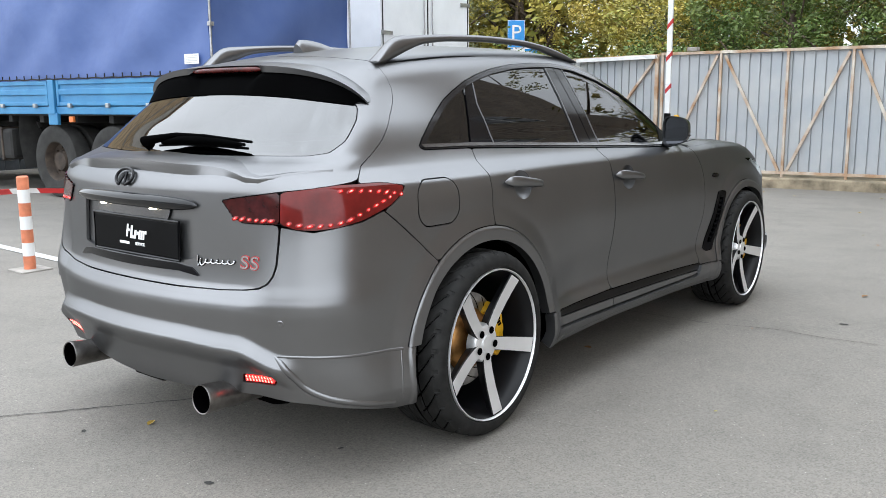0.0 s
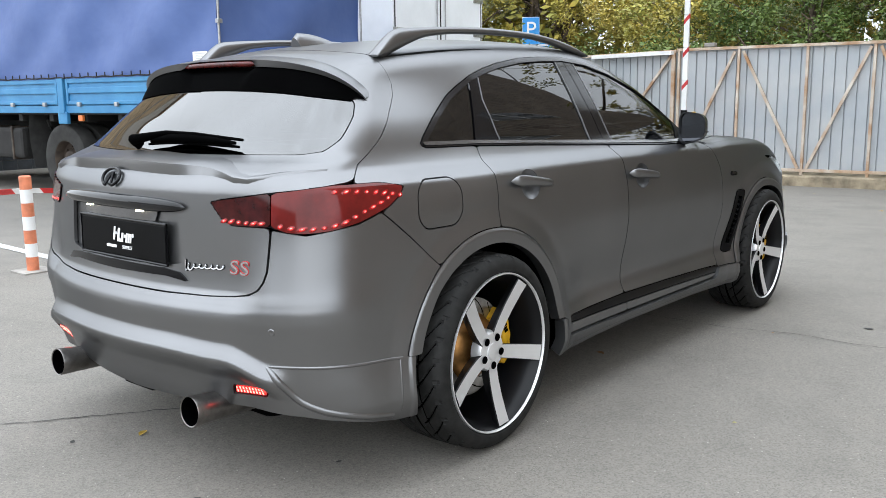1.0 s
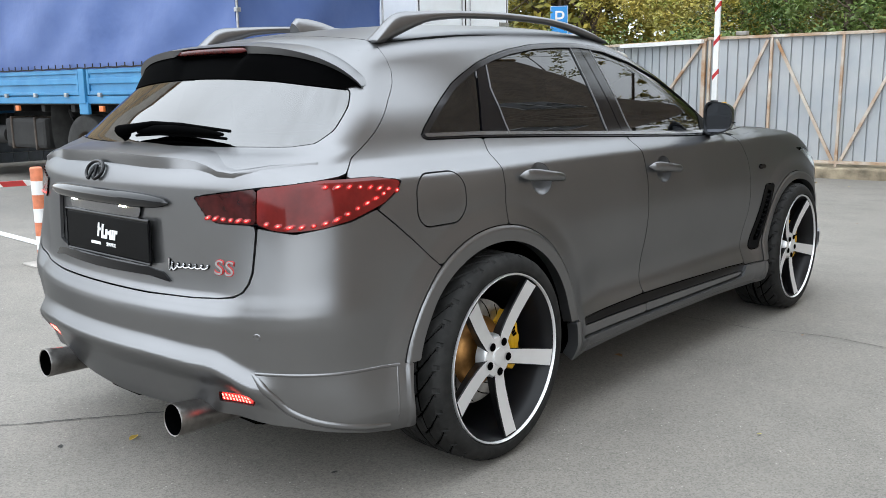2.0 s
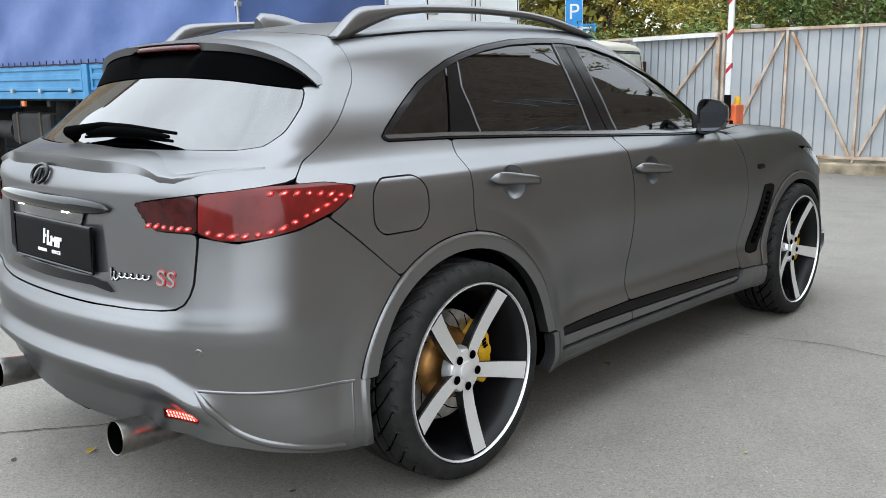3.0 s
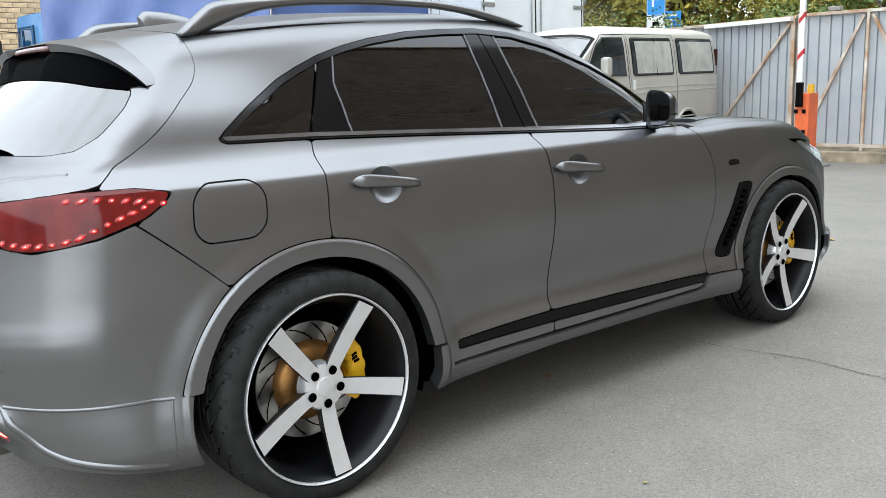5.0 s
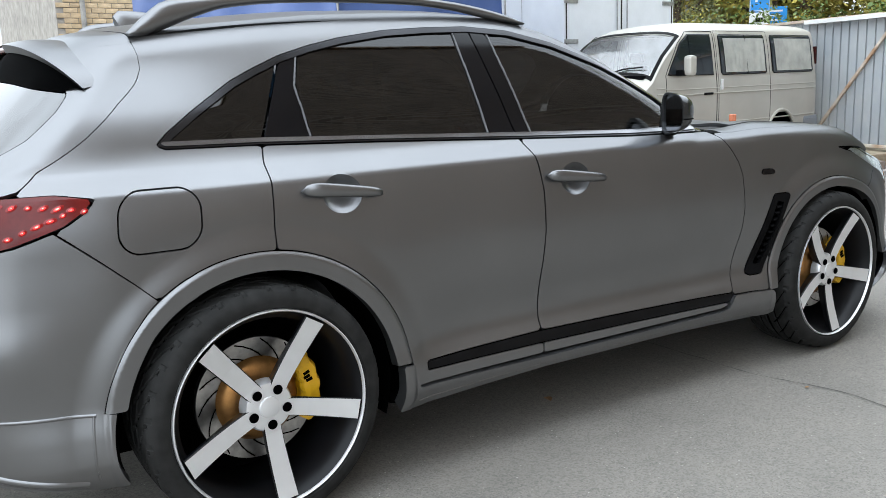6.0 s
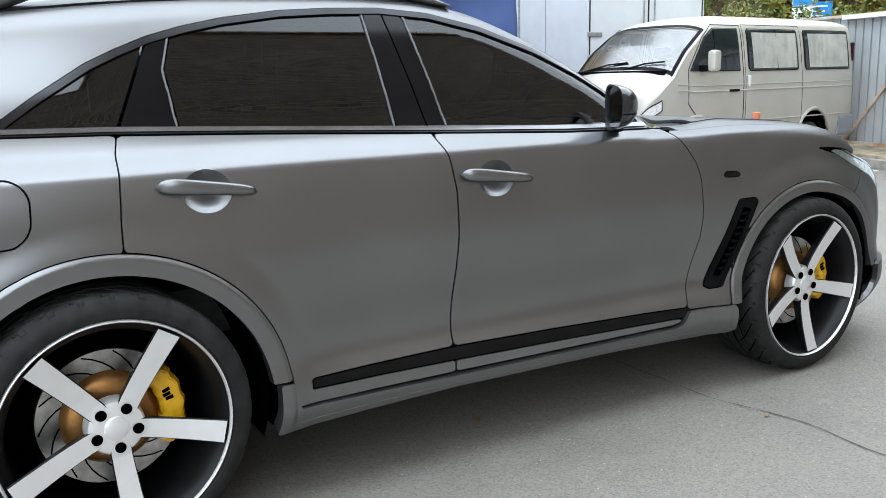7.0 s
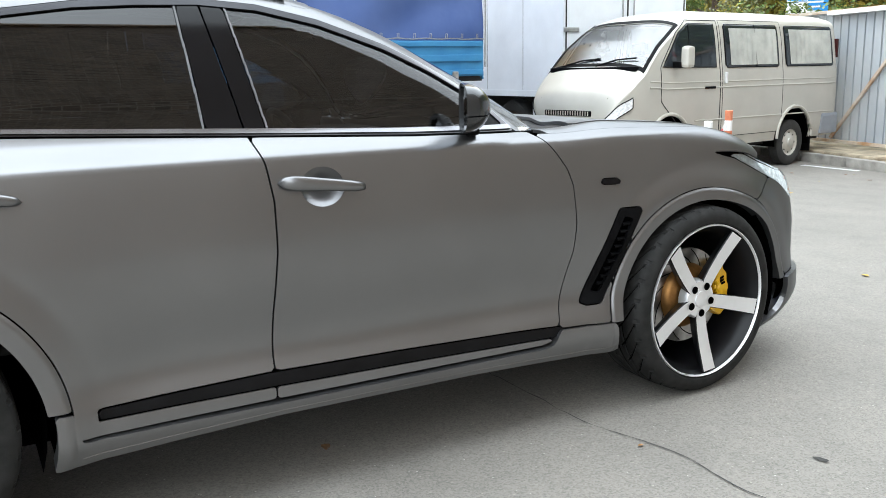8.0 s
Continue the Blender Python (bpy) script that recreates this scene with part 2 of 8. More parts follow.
def clip_grid(us, vs, dist):
    """Cells of a grid with dist < 0, cut along dist = 0: points (u, v) and faces."""
    u, v = np.meshgrid(us, vs, indexing="ij")
    d = dist(u, v)
    d = np.where(np.abs(d) < 1e-5, 1e-5, d)
    nu, nv = d.shape
    index, pts, faces = {}, [], []

    def corner(i, j):
        k = (i, j)
        if k not in index:
            index[k] = len(pts)
            pts.append((us[i], vs[j]))
        return index[k]

    def cut(a, b):
        k = (min(a, b), max(a, b))
        if k not in index:
            t = d[k[0]] / (d[k[0]] - d[k[1]])
            index[k] = len(pts)
            pts.append((us[k[0][0]] * (1 - t) + us[k[1][0]] * t, vs[k[0][1]] * (1 - t) + vs[k[1][1]] * t))
        return index[k]
    ins = d < 0
    some = ins[:-1, :-1] | ins[1:, :-1] | ins[1:, 1:] | ins[:-1, 1:]
    for i, j in np.argwhere(some):
        ring = [(int(i), int(j)), (int(i) + 1, int(j)), (int(i) + 1, int(j) + 1), (int(i), int(j) + 1)]
        f = []
        for a, b in zip(ring, ring[1:] + ring[:1]):
            if ins[a]:
                f.append(corner(*a))
            if ins[a] != ins[b]:
                f.append(cut(a, b))
        if len(f) > 2:
            faces.append(f)
    return np.array(pts, float), faces


def skin_mesh(name, pieces, lift=0.0, rim=0.012, mirror=False):
    """One mesh from pieces (points, faces, map to the body's skin), with its edges turned inwards by rim."""
    verts, faces, normals = [], [], []
    for pts, fs, onto in pieces:
        p = onto(pts[:, 0], pts[:, 1])
        n = slope(p)
        k = len(verts)
        verts += list(p + n * lift)
        normals += list(n)
        faces += [[i + k for i in f] for f in fs]
    v, n = np.array(verts), np.array(normals)
    out = []
    for f in faces:
        a = np.cross(v[f[1]] - v[f[0]], v[f[2]] - v[f[0]]) + np.cross(v[f[-1]] - v[f[-2]], v[f[0]] - v[f[-2]])
        out.append(f if a @ n[f[0]] > 0 else f[::-1])
    main = len(out)
    if rim:
        edges = {}
        for f in out:
            for a, b in zip(f, f[1:] + f[:1]):
                edges[(a, b)] = True
        border = [e for e in edges if (e[1], e[0]) not in edges]
        make = {}
        vl = list(v)

        def copy_of(i, deep):
            if (i, deep) not in make:
                make[(i, deep)] = len(vl)
                vl.append(v[i] - n[i] * (rim if deep else 0.0))
            return make[(i, deep)]
        for a, b in border:
            out.append([copy_of(b, 0), copy_of(a, 0), copy_of(a, 1), copy_of(b, 1)])
        v = np.array(vl)
    if mirror:
        v = v * np.array([-1, 1, 1])
        n = n * np.array([-1, 1, 1])
        out = [f[::-1] for f in out]
    me = mesh_of(name, v, out, True)
    loops = []
    for i, f in enumerate(out):
        loops += [tuple(n[k]) if i < main else (0.0, 0.0, 0.0) for k in f]
    flat = [i < main for i in range(len(out))]
    me.polygons.foreach_set("use_smooth", flat)
    me.normals_split_custom_set(loops)
    return me


def girth_piece(dist, s0, s1, z0, z1, step=0.014):
    pts, fs = clip_grid(np.arange(s0, s1 + step, step), np.arange(z0, z1 + step, step), dist)
    return pts, fs, skin_girth


def top_piece(dist, x0, x1, y0, y1, step=0.02):
    pts, fs = clip_grid(np.arange(x0, x1 + step, step), np.arange(y0, y1 + step, step), dist)
    return pts, fs, skin_top

# ---------------------------------------------------------------- ground, buildings and gates
def asphalt():
    m = bpy.data.materials.new("worn_asphalt")
    m.use_nodes = True
    nt, links = m.node_tree, m.node_tree.links
    b = nt.nodes["Principled BSDF"]
    tc = nt.nodes.new("ShaderNodeTexCoord")

    def noise_of(scale, detail, rough=0.5):
        n = nt.nodes.new("ShaderNodeTexNoise")
        n.inputs["Scale"].default_value, n.inputs["Detail"].default_value, n.inputs["Roughness"].default_value = scale, detail, rough
        links.new(tc.outputs["Object"], n.inputs["Vector"])
        return n.outputs["Fac"]

    def ramp_of(fac, stops):
        r = nt.nodes.new("ShaderNodeValToRGB")
        while len(r.color_ramp.elements) < len(stops):
            r.color_ramp.elements.new(0.5)
        for e, (at, c) in zip(r.color_ramp.elements, stops):
            e.position, e.color = at, (*c, 1)
        links.new(fac, r.inputs["Fac"])
        return r.outputs["Color"]

    def mixed(a, c, fac, kind="MIX"):
        x = nt.nodes.new("ShaderNodeMix")
        x.data_type, x.blend_type = "RGBA", kind
        links.new(a, x.inputs[6])
        links.new(c, x.inputs[7])
        if isinstance(fac, float):
            x.inputs[0].default_value = fac
        else:
            links.new(fac, x.inputs[0])
        return x.outputs[2]
    broad = ramp_of(noise_of(0.35, 6), [(0.30, (0.188, 0.174, 0.154)), (0.70, (0.228, 0.211, 0.187))])
    blot = ramp_of(noise_of(2.3, 8, 0.65), [(0.30, (0.86, 0.86, 0.86)), (0.5, (1, 1, 1)), (0.75, (1.06, 1.05, 1.04))])
    vor = nt.nodes.new("ShaderNodeTexVoronoi")
    vor.inputs["Scale"].default_value = 170.0
    links.new(tc.outputs["Object"], vor.inputs["Vector"])
    stones = ramp_of(vor.outputs["Color"], [(0.0, (0.62, 0.62, 0.62)), (0.55, (0.98, 0.98, 0.98)), (0.93, (1.1, 1.1, 1.08)), (1.0, (1.7, 1.68, 1.62))])
    col = mixed(mixed(broad, blot, 1.0, "MULTIPLY"), stones, 1.0, "MULTIPLY")
    speck = nt.nodes.new("ShaderNodeTexVoronoi")
    speck.inputs["Scale"].default_value = 21.0
    links.new(tc.outputs["Object"], speck.inputs["Vector"])
    sp = ramp_of(speck.outputs["Distance"], [(0.035, (1, 1, 1)), (0.075, (0, 0, 0))])
    pale = nt.nodes.new("ShaderNodeRGB")
    pale.outputs[0].default_value = (0.42, 0.40, 0.36, 1)
    col = mixed(col, pale.outputs[0], sp)
    links.new(col, b.inputs["Base Color"])
    b.inputs["Roughness"].default_value = 0.82
    b.inputs["Specular IOR Level"].default_value = 0.35
    bp = nt.nodes.new("ShaderNodeBump")
    bp.inputs["Strength"].default_value, bp.inputs["Distance"].default_value = 0.6, 0.0012
    links.new(vor.outputs["Distance"], bp.inputs["Height"])
    links.new(bp.outputs["Normal"], b.inputs["Normal"])
    return m


def brick_wall(name, brick, brick2, mortar, wide, high):
    """Brickwork seen only from afar or as a mirror image."""
    m = bpy.data.materials.new(name)
    m.use_nodes = True
    nt, links = m.node_tree, m.node_tree.links
    b = nt.nodes["Principled BSDF"]
    tc, cut, mp, t = (nt.nodes.new("ShaderNode" + k) for k in ("TexCoord", "SeparateXYZ", "CombineXYZ", "TexBrick"))
    links.new(tc.outputs["Object"], cut.inputs[0])
    links.new(cut.outputs["Y"], mp.inputs["X"])
    links.new(cut.outputs["Z"], mp.inputs["Y"])
    links.new(mp.outputs[0], t.inputs["Vector"])
    t.inputs["Color1"].default_value, t.inputs["Color2"].default_value, t.inputs["Mortar"].default_value = rgb(brick), rgb(brick2), rgb(mortar)
    t.inputs["Scale"].default_value, t.inputs["Brick Width"].default_value, t.inputs["Row Height"].default_value, t.inputs["Mortar Size"].default_value = 1.0, wide, high, 0.009
    n = nt.nodes.new("ShaderNodeTexNoise")
    n.inputs["Scale"].default_value, n.inputs["Detail"].default_value = 0.8, 6
    links.new(tc.outputs["Object"], n.inputs["Vector"])
    h = nt.nodes.new("ShaderNodeHueSaturation")
    r = nt.nodes.new("ShaderNodeMapRange")
    r.inputs["To Min"].default_value, r.inputs["To Max"].default_value = 0.6, 1.4
    links.new(n.outputs["Fac"], r.inputs["Value"])
    links.new(r.outputs["Result"], h.inputs["Value"])
    links.new(t.outputs["Color"], h.inputs["Color"])
    links.new(h.outputs["Color"], b.inputs["Base Color"])
    b.inputs["Roughness"].default_value = 0.85
    return m


M_ASPHALT = asphalt()
M_BROWN = brick_wall("brown_brickwork", (0.25, 0.185, 0.140), (0.110, 0.080, 0.062), (0.36, 0.32, 0.265), 0.26, 0.077)
M_BRICK = material("yellow_brick", (0.58, 0.43, 0.26), 0.8, vary=0.15, size=6, fine=120, bump=0.002, island=0.16)
M_MORTAR = material("grey_mortar", (0.34, 0.31, 0.27), 0.9, vary=0.15, size=6, fine=90, bump=0.002)
M_TILE = material("dark_plinth_tile", (0.045, 0.05, 0.055), 0.35, vary=0.25, size=5, fine=80, island=0.2)
M_RUST = material("rusty_steel", (0.38, 0.21, 0.10), 0.75, 0.1, vary=0.3, size=3.2, fine=45, bump=0.001, tint=(0.66, 0.62, 0.54))
M_SHEET = material("pale_grey_blue_sheet", (0.375, 0.405, 0.435), 0.5, 0.05, vary=0.10, size=1.6, fine=40, tint=(0.46, 0.475, 0.48))
M_CONCRETE = material("worn_concrete", (0.34, 0.32, 0.29), 0.9, vary=0.2, size=5, fine=70, bump=0.003)
M_SOIL = material("dry_soil", (0.36, 0.30, 0.21), 0.95, vary=0.3, size=4, fine=40, bump=0.01)
M_LINE = material("worn_road_paint", (0.62, 0.62, 0.60), 0.7, vary=0.2, size=9, fine=120)
M_TAR = material("dark_crack_filler", (0.045, 0.043, 0.040), 0.9, vary=0.3, size=12, fine=80)
M_GLASSDARK = material("dark_window_glass", (0.02, 0.025, 0.03), 0.05, vary=0.2, size=2, fine=20, spread=0.02)

def sstep(u):
    u = np.clip(u, 0, 1)
    return u * u * (3 - 2 * u)


def ground_z(y):
    """The yard falls a little towards its far end."""
    return -0.23 * float(sstep((y - 5.5) / 6.0))


GROUND_Y = [-500.0, 5.0] + [5.5 + 0.25 * i for i in range(25)] + [12.0, 500.0]
ground_me = mesh_of("ground", [(x, y, ground_z(y)) for y in GROUND_Y for x in (-500, 500)], [(2 * i, 2 * i + 1, 2 * i + 3, 2 * i + 2) for i in range(len(GROUND_Y) - 1)], True)
ground = part("ground", ground_me, M_ASPHALT)
tagged(ground, "worn grey asphalt yard with fine stones and cracks", "ground", kind="structure")


def crack(points, wide, seed):
    """A ragged dark crack that lies in the asphalt."""
    rnd = random.Random(seed)
    verts, faces = [], []
    pts = [Vector((*p, 0.004)) for p in points]
    dense = []
    for a, b in zip(pts, pts[1:]):
        n = max(2, int((b - a).length / 0.05))
        dense += [a.lerp(b, i / n) for i in range(n)]
    dense.append(pts[-1])
    for i, p in enumerate(dense):
        d = (dense[min(i + 1, len(dense) - 1)] - dense[max(i - 1, 0)]).normalized()
        side = Vector((-d.y, d.x, 0))
        p = p + side * rnd.uniform(-0.007, 0.007)
        w = wide * rnd.uniform(0.3, 1.25)
        verts += [p + side * w, p - side * w]
    faces = [(2 * i, 2 * i + 1, 2 * i + 3, 2 * i + 2) for i in range(len(dense) - 1)]
    c = part("asphalt_crack", mesh_of("asphalt_crack", verts, faces), M_TAR)
    return tagged(c, "long narrow dark crack in the asphalt", "crack", kind="structure")


crack([(-4.4, -1.9), (-2.0, -1.52), (-0.84, -1.18), (-0.2, -0.3)], 0.0042, 1)
crack([(0.3, 2.26), (0.98, 2.27), (1.37, 2.37), (1.64, 2.35), (2.3, 2.42), (3.1, 2.55)], 0.0026, 2)

for pts in ([(-9.0, 0.95), (-4.30, 0.88), (-4.30, 0.98), (-9.0, 1.06)], [(-5.59, 11.75), (-4.59, 11.72), (-4.60, 11.84), (-5.59, 11.88)]):
    q = part("road_marking", mesh_of("road_marking", [(*p, ground_z(p[1]) + 0.006) for p in pts], [(0, 1, 2, 3)]), M_LINE)
    tagged(q, "worn white painted line on the asphalt", "road marking", kind="structure")

# dark spots of old oil and tar on the asphalt
for x, y, size, turn in ((0.46, -1.02, 0.022, 30), (0.61, -0.50, 0.014, 80), (-0.38, -1.04, 0.018, 140), (1.65, 2.74, 0.030, 10)):
    rnd = random.Random(int(1000 * abs(x)))
    ring = [(size * rnd.uniform(0.6, 1.1) * math.cos(a), 0.55 * size * rnd.uniform(0.6, 1.1) * math.sin(a), 0.0) for a in np.linspace(0, 2 * math.pi, 13)[:-1]]
    spot = part("tar_spot", mesh_of("tar_spot", ring, [tuple(range(12))]), M_TAR)
    spot.matrix_basis = pose(x, y, 0.004, 0, 0, turn)
    tagged(spot, "small dark tar spot on the asphalt", "stain", kind="structure")

# litter of small leaves and stones
leaf_mats = [material("fallen_leaf", c, 0.7, vary=0.2, size=30, fine=200) for c in ((0.45, 0.30, 0.05), (0.24, 0.12, 0.04), (0.30, 0.26, 0.08))]
rnd = random.Random(7)
for i in range(46):
    x, y = rnd.uniform(-2.5, 4.5), rnd.uniform(-3.0, 11.5)
    if i >= 30:
        x, y = rnd.uniform(-5.5, 1.0), rnd.uniform(8.0, 12.2)
    s = rnd.uniform(0.012, 0.035)
    shape = [(0, -1, 0), (0.5, -0.4, 0.18), (0.55, 0.3, 0.25), (0, 1.1, 0.1), (-0.55, 0.3, 0.22), (-0.5, -0.4, 0.2), (0, 0, 0)]
    me = mesh_of("fallen_leaf", [(a * s, b * s, c * s) for a, b, c in shape], [(6, k, (k + 1) % 6) for k in range(6)])
    lf = part("fallen_leaf", me, leaf_mats[i % 3])
    lf.matrix_basis = pose(x, y, ground_z(y) + 0.005, 0, 0, rnd.uniform(0, 360))
    tagged(lf, "small dry yellow-brown leaf on the asphalt", "leaf", "fallen leaves")

# kerb, soil strip and footing along the gate fence
GATE_Y = 13.10


def fence_y(x):
    return GATE_Y + 0.10 * (x + 3.0) if x > -4.4 else GATE_Y - 0.14 - 0.25 * (x + 4.4)


for x0, x1, d0, turn, px in ((0.0, 12.4, -0.27, 5.7, -4.4), (-8.0, 0.0, -0.85, -14.0, -4.4)):
    soil = part("soil_strip", boxed(x0, x1, d0, 1.2, -0.40, -0.05, 0.03, m=Matrix.Translation((px, fence_y(px), 0)) @ pose(0, 0, 0, 0, 0, turn)), M_SOIL)
    tagged(soil, "dry bare soil strip with leaves along the fence foot", "soil", kind="structure")
for i in range(10):
    x = -14 + i
    k = part("kerb", boxed(0, 0.985, -0.13, 0.02, -0.30, -0.09, 0.012, m=pose(x, fence_y(x) - 0.90, 0, 0, 0, -14)), M_CONCRETE)
    tagged(k, "weathered concrete kerb stone before the fence", "kerb", "kerb stones", "structure")

# sheet steel fence: ribbed sheets, posts, braces and rails
def fence_run(x0, x1, top, name="sheet_fence"):
    f = thing(name, "pale grey ribbed sheet steel gate with rusty braces", "gate", pose(0, 0, 0), "gate leaves")
    verts, x = [], x0
    while x < x1:
        for dx, dy in ((0.0, 0.0), (0.150, 0.0), (0.157, 0.034), (0.176, 0.034)):
            if x + dx <= x1:
                for z in (0.0, top):
                    verts.append((x + dx, fence_y(x + dx) + dy, z))
        x += 0.183
    cols = len(verts) // 2
    faces = [(2 * i, 2 * i + 2, 2 * i + 3, 2 * i + 1) for i in range(cols - 1)]
    me = mesh_of("sheet", verts, faces)
    sheet = part("sheet", me, M_SHEET, f)
    mod = sheet.modifiers.new("thick", "SOLIDIFY")
    mod.thickness = 0.004

    def bar(kind, a, b, w=0.04):
        pa, pb = Vector((a[0], fence_y(a[0]) - 0.045, a[1])), Vector((b[0], fence_y(b[0]) - 0.045, b[1]))
        d = pb - pa
        m = Matrix.Translation(pa) @ d.to_track_quat("Z", "Y").to_matrix().to_4x4()
        part(kind, boxed(-w / 2, w / 2, -0.025, 0.025, 0, d.length, 0.004, m=m), M_RUST, f)
    bar("top_rail", (x0, top), (x1, top), 0.06)
    bar("bottom_rail", (x0, 0.03), (x1, 0.03), 0.06)
    return f, bar


left_leaf, bar = fence_run(-9.0, -4.42, 2.16)
bar("post", (-4.48, -0.20), (-4.48, 2.16), 0.07)
bar("brace", (-6.30, 0.08), (-4.52, 2.10))
top_white = part("top_board", boxed(-6.5, -4.45, -0.05, 0.10, 2.10, 2.17, m=Matrix.Translation((-5.4, fence_y(-5.4) - 0.1, 0)) @ pose(0, 0, 0, 0, 0, -14) @ Matrix.Translation((5.4, 0, 0))), M_WHITE, left_leaf)
mid_leaf, bar = fence_run(-4.40, 2.6, 2.18)
for x in (-4.36, -3.27, -2.11, -1.06, -0.02, 1.0, 2.05):
    bar("post", (x, -0.20), (x, 2.18), 0.045)
for a, b in ((-4.28, -3.34), (-2.18, -3.20), (-2.04, -1.12), (-0.10, -0.98), (0.05, 0.92), (1.95, 1.08)):
    bar("brace", (a, 0.06), (b, 2.12), 0.04)
# the run behind the van, and on to the side
far_leaf, bar = fence_run(-14.0, -9.05, 2.10)
bar("post", (-9.1, -0.20), (-9.1, 2.1))
lamp_box = part("gate_lamp", boxed(-0.10, 0.10, -0.06, 0.06, 0.0, 0.07, 0.012, m=Matrix.Translation((-3.80, GATE_Y - 0.1, 2.215))), M_CONCRETE, mid_leaf)

# ---------------------------------------------------------------- brick buildings
WX, WY0, WY1 = -15.2, 2.42, 15.0
west = thing("brick_building", "yellow brick building with a dark tiled plinth", "building", pose(0, 0, 0))
part("wall_core", boxed(WX - 8, WX - 0.02, WY0, WY1, -0.4, 10.0), M_MORTAR, west)
part("steel_band", boxed(WX - 0.02, WX + 0.06, WY0, WY1, 2.10, 2.18), M_RUST, west, "rusty steel band on the brickwork")
part("drain_pipe", tubed("drain_pipe", [(WX + 0.09, 2.90, 0), (WX + 0.09, 2.90, 9.8)], 0.05, 10), M_CONCRETE, west)
part("roof_edge", boxed(WX - 8, WX + 0.25, WY0 - 0.2, WY1, 10.0, 10.2), M_RUST, west)
part("wall_cable", tubed("wall_cable", [(WX + 0.06, 2.5, 6.9), (WX + 0.06, 6, 6.6), (WX + 0.06, 14, 6.9)], 0.02, 6), M_INNER, west)

# unseen block added at the yard's other end to shade the car's tail
south = thing("grey_workshop", "plain unseen block added at the yard's end to hold back low light", "building", pose(0, 0, 0))
part("wall", boxed(-30, 16, -34, -24, 0, 4.6), M_CONCRETE, south)
part("roof_edge", boxed(-30.2, 16.2, -34, -23.8, 4.6, 4.8), M_RUST, south)
for x in (-22.0, -14.0, -6.0, 2.0):
    part("workshop_door", boxed(x, x + 3.4, -24.02, -23.94, 0, 3.6, 0.01), M_SHEET, south)
# the building behind the camera, seen only in the car's windows
EX, ETOP = 8.6, 17.2
east = thing("brown_brick_building", "tall brown brick building along the yard", "building", pose(0, 0, 0))
part("wall", boxed(EX, EX + 9, -1.5, 23.5, -0.4, ETOP), M_BROWN, east)
part("roof_edge", boxed(EX - 0.15, EX + 9, -1.6, 23.6, ETOP, ETOP + 0.18), M_RUST, east)
for y in (15.9,):
    for z in (9.7,):
        w = part("window", boxed(EX - 0.02, EX + 0.02, y, y + 2.9, z, z + 2.0), M_GLASSDARK, east)
        part("window_frame", joined("window_frame", [tube([(EX - 0.03, y, z), (EX - 0.03, y + 2.9, z), (EX - 0.03, y + 2.9, z + 2.0), (EX - 0.03, y, z + 2.0), (EX - 0.03, y, z)], 0.045, 4), tube([(EX - 0.03, y + 1.45, z), (EX - 0.03, y + 1.45, z + 2.0)], 0.04, 4)]), M_WHITE, w)

# ---------------------------------------------------------------- the car's form
def curve(*keys):
    """A smooth curve through (at, value) keys, flat beyond its ends."""
    px, py = np.array([k[0] for k in keys], float), np.array([k[1] for k in keys], float)
    h, d = np.diff(px), np.diff(py) / np.diff(px)
    m = np.zeros(len(px))
    m[1:-1] = np.where(d[:-1] * d[1:] > 0, 2 * d[:-1] * d[1:] / (d[:-1] + d[1:] + 1e-12), 0)
    m[0], m[-1] = d[0], d[-1]

    def at(q):
        q = np.clip(np.asarray(q, float), px[0], px[-1])
        i = np.clip(np.searchsorted(px, q) - 1, 0, len(h) - 1)
        u = (q - px[i]) / h[i]
        return (py[i] * (1 + 2 * u) * (1 - u) ** 2 + m[i] * h[i] * u * (1 - u) ** 2
                + py[i + 1] * u * u * (3 - 2 * u) + m[i + 1] * h[i] * u * u * (u - 1))
    return at


def smax(a, b, k):
    return np.maximum(a, b) + np.maximum(k - np.abs(a - b), 0) ** 2 / (4 * k)


HUB_Z, WHEELBASE, ARCH = 0.385, 2.885, 0.478
SIDE = curve((0.16, 0.86), (0.25, 0.930), (0.30, 0.956), (0.335, 0.964), (0.40, 0.959), (0.50, 0.946), (0.62, 0.945), (0.80, 0.943), (0.92, 0.934),
             (1.00, 0.923), (1.055, 0.911), (1.066, 0.907), (1.078, 0.896), (1.13, 0.838), (1.30, 0.752), (1.50, 0.640), (1.62, 0.56))
TAPER_REAR = curve((-1.2, -0.24), (-0.95, -0.115), (-0.75, -0.058), (-0.55, -0.024), (-0.35, -0.006), (0.0, 0.0), (0.3, 0.0))
TAPER_FRONT = curve((2.2, 0.0), (2.6, -0.008), (3.0, -0.022), (3.3, -0.055), (3.5, -0.10), (3.8, -0.24))
TAIL = curve((0.16, -0.82), (0.22, -0.90), (0.30, -0.952), (0.40, -0.997), (0.50, -1.028), (0.60, -1.040), (0.645, -1.044), (0.665, -1.041), (0.69, -1.029), (0.712, -1.017), (0.735, -1.006), (0.80, -0.998),
             (1.05, -0.99), (1.11, -0.965), (1.145, -0.90), (1.17, -0.835), (1.20, -0.79), (1.30, -0.67), (1.40, -0.55), (1.50, -0.43), (1.60, -0.31))
NOSE = curve((0.16, 3.62), (0.22, 3.76), (0.35, 3.82), (0.60, 3.82), (0.75, 3.77), (0.88, 3.68), (1.0, 3.5))
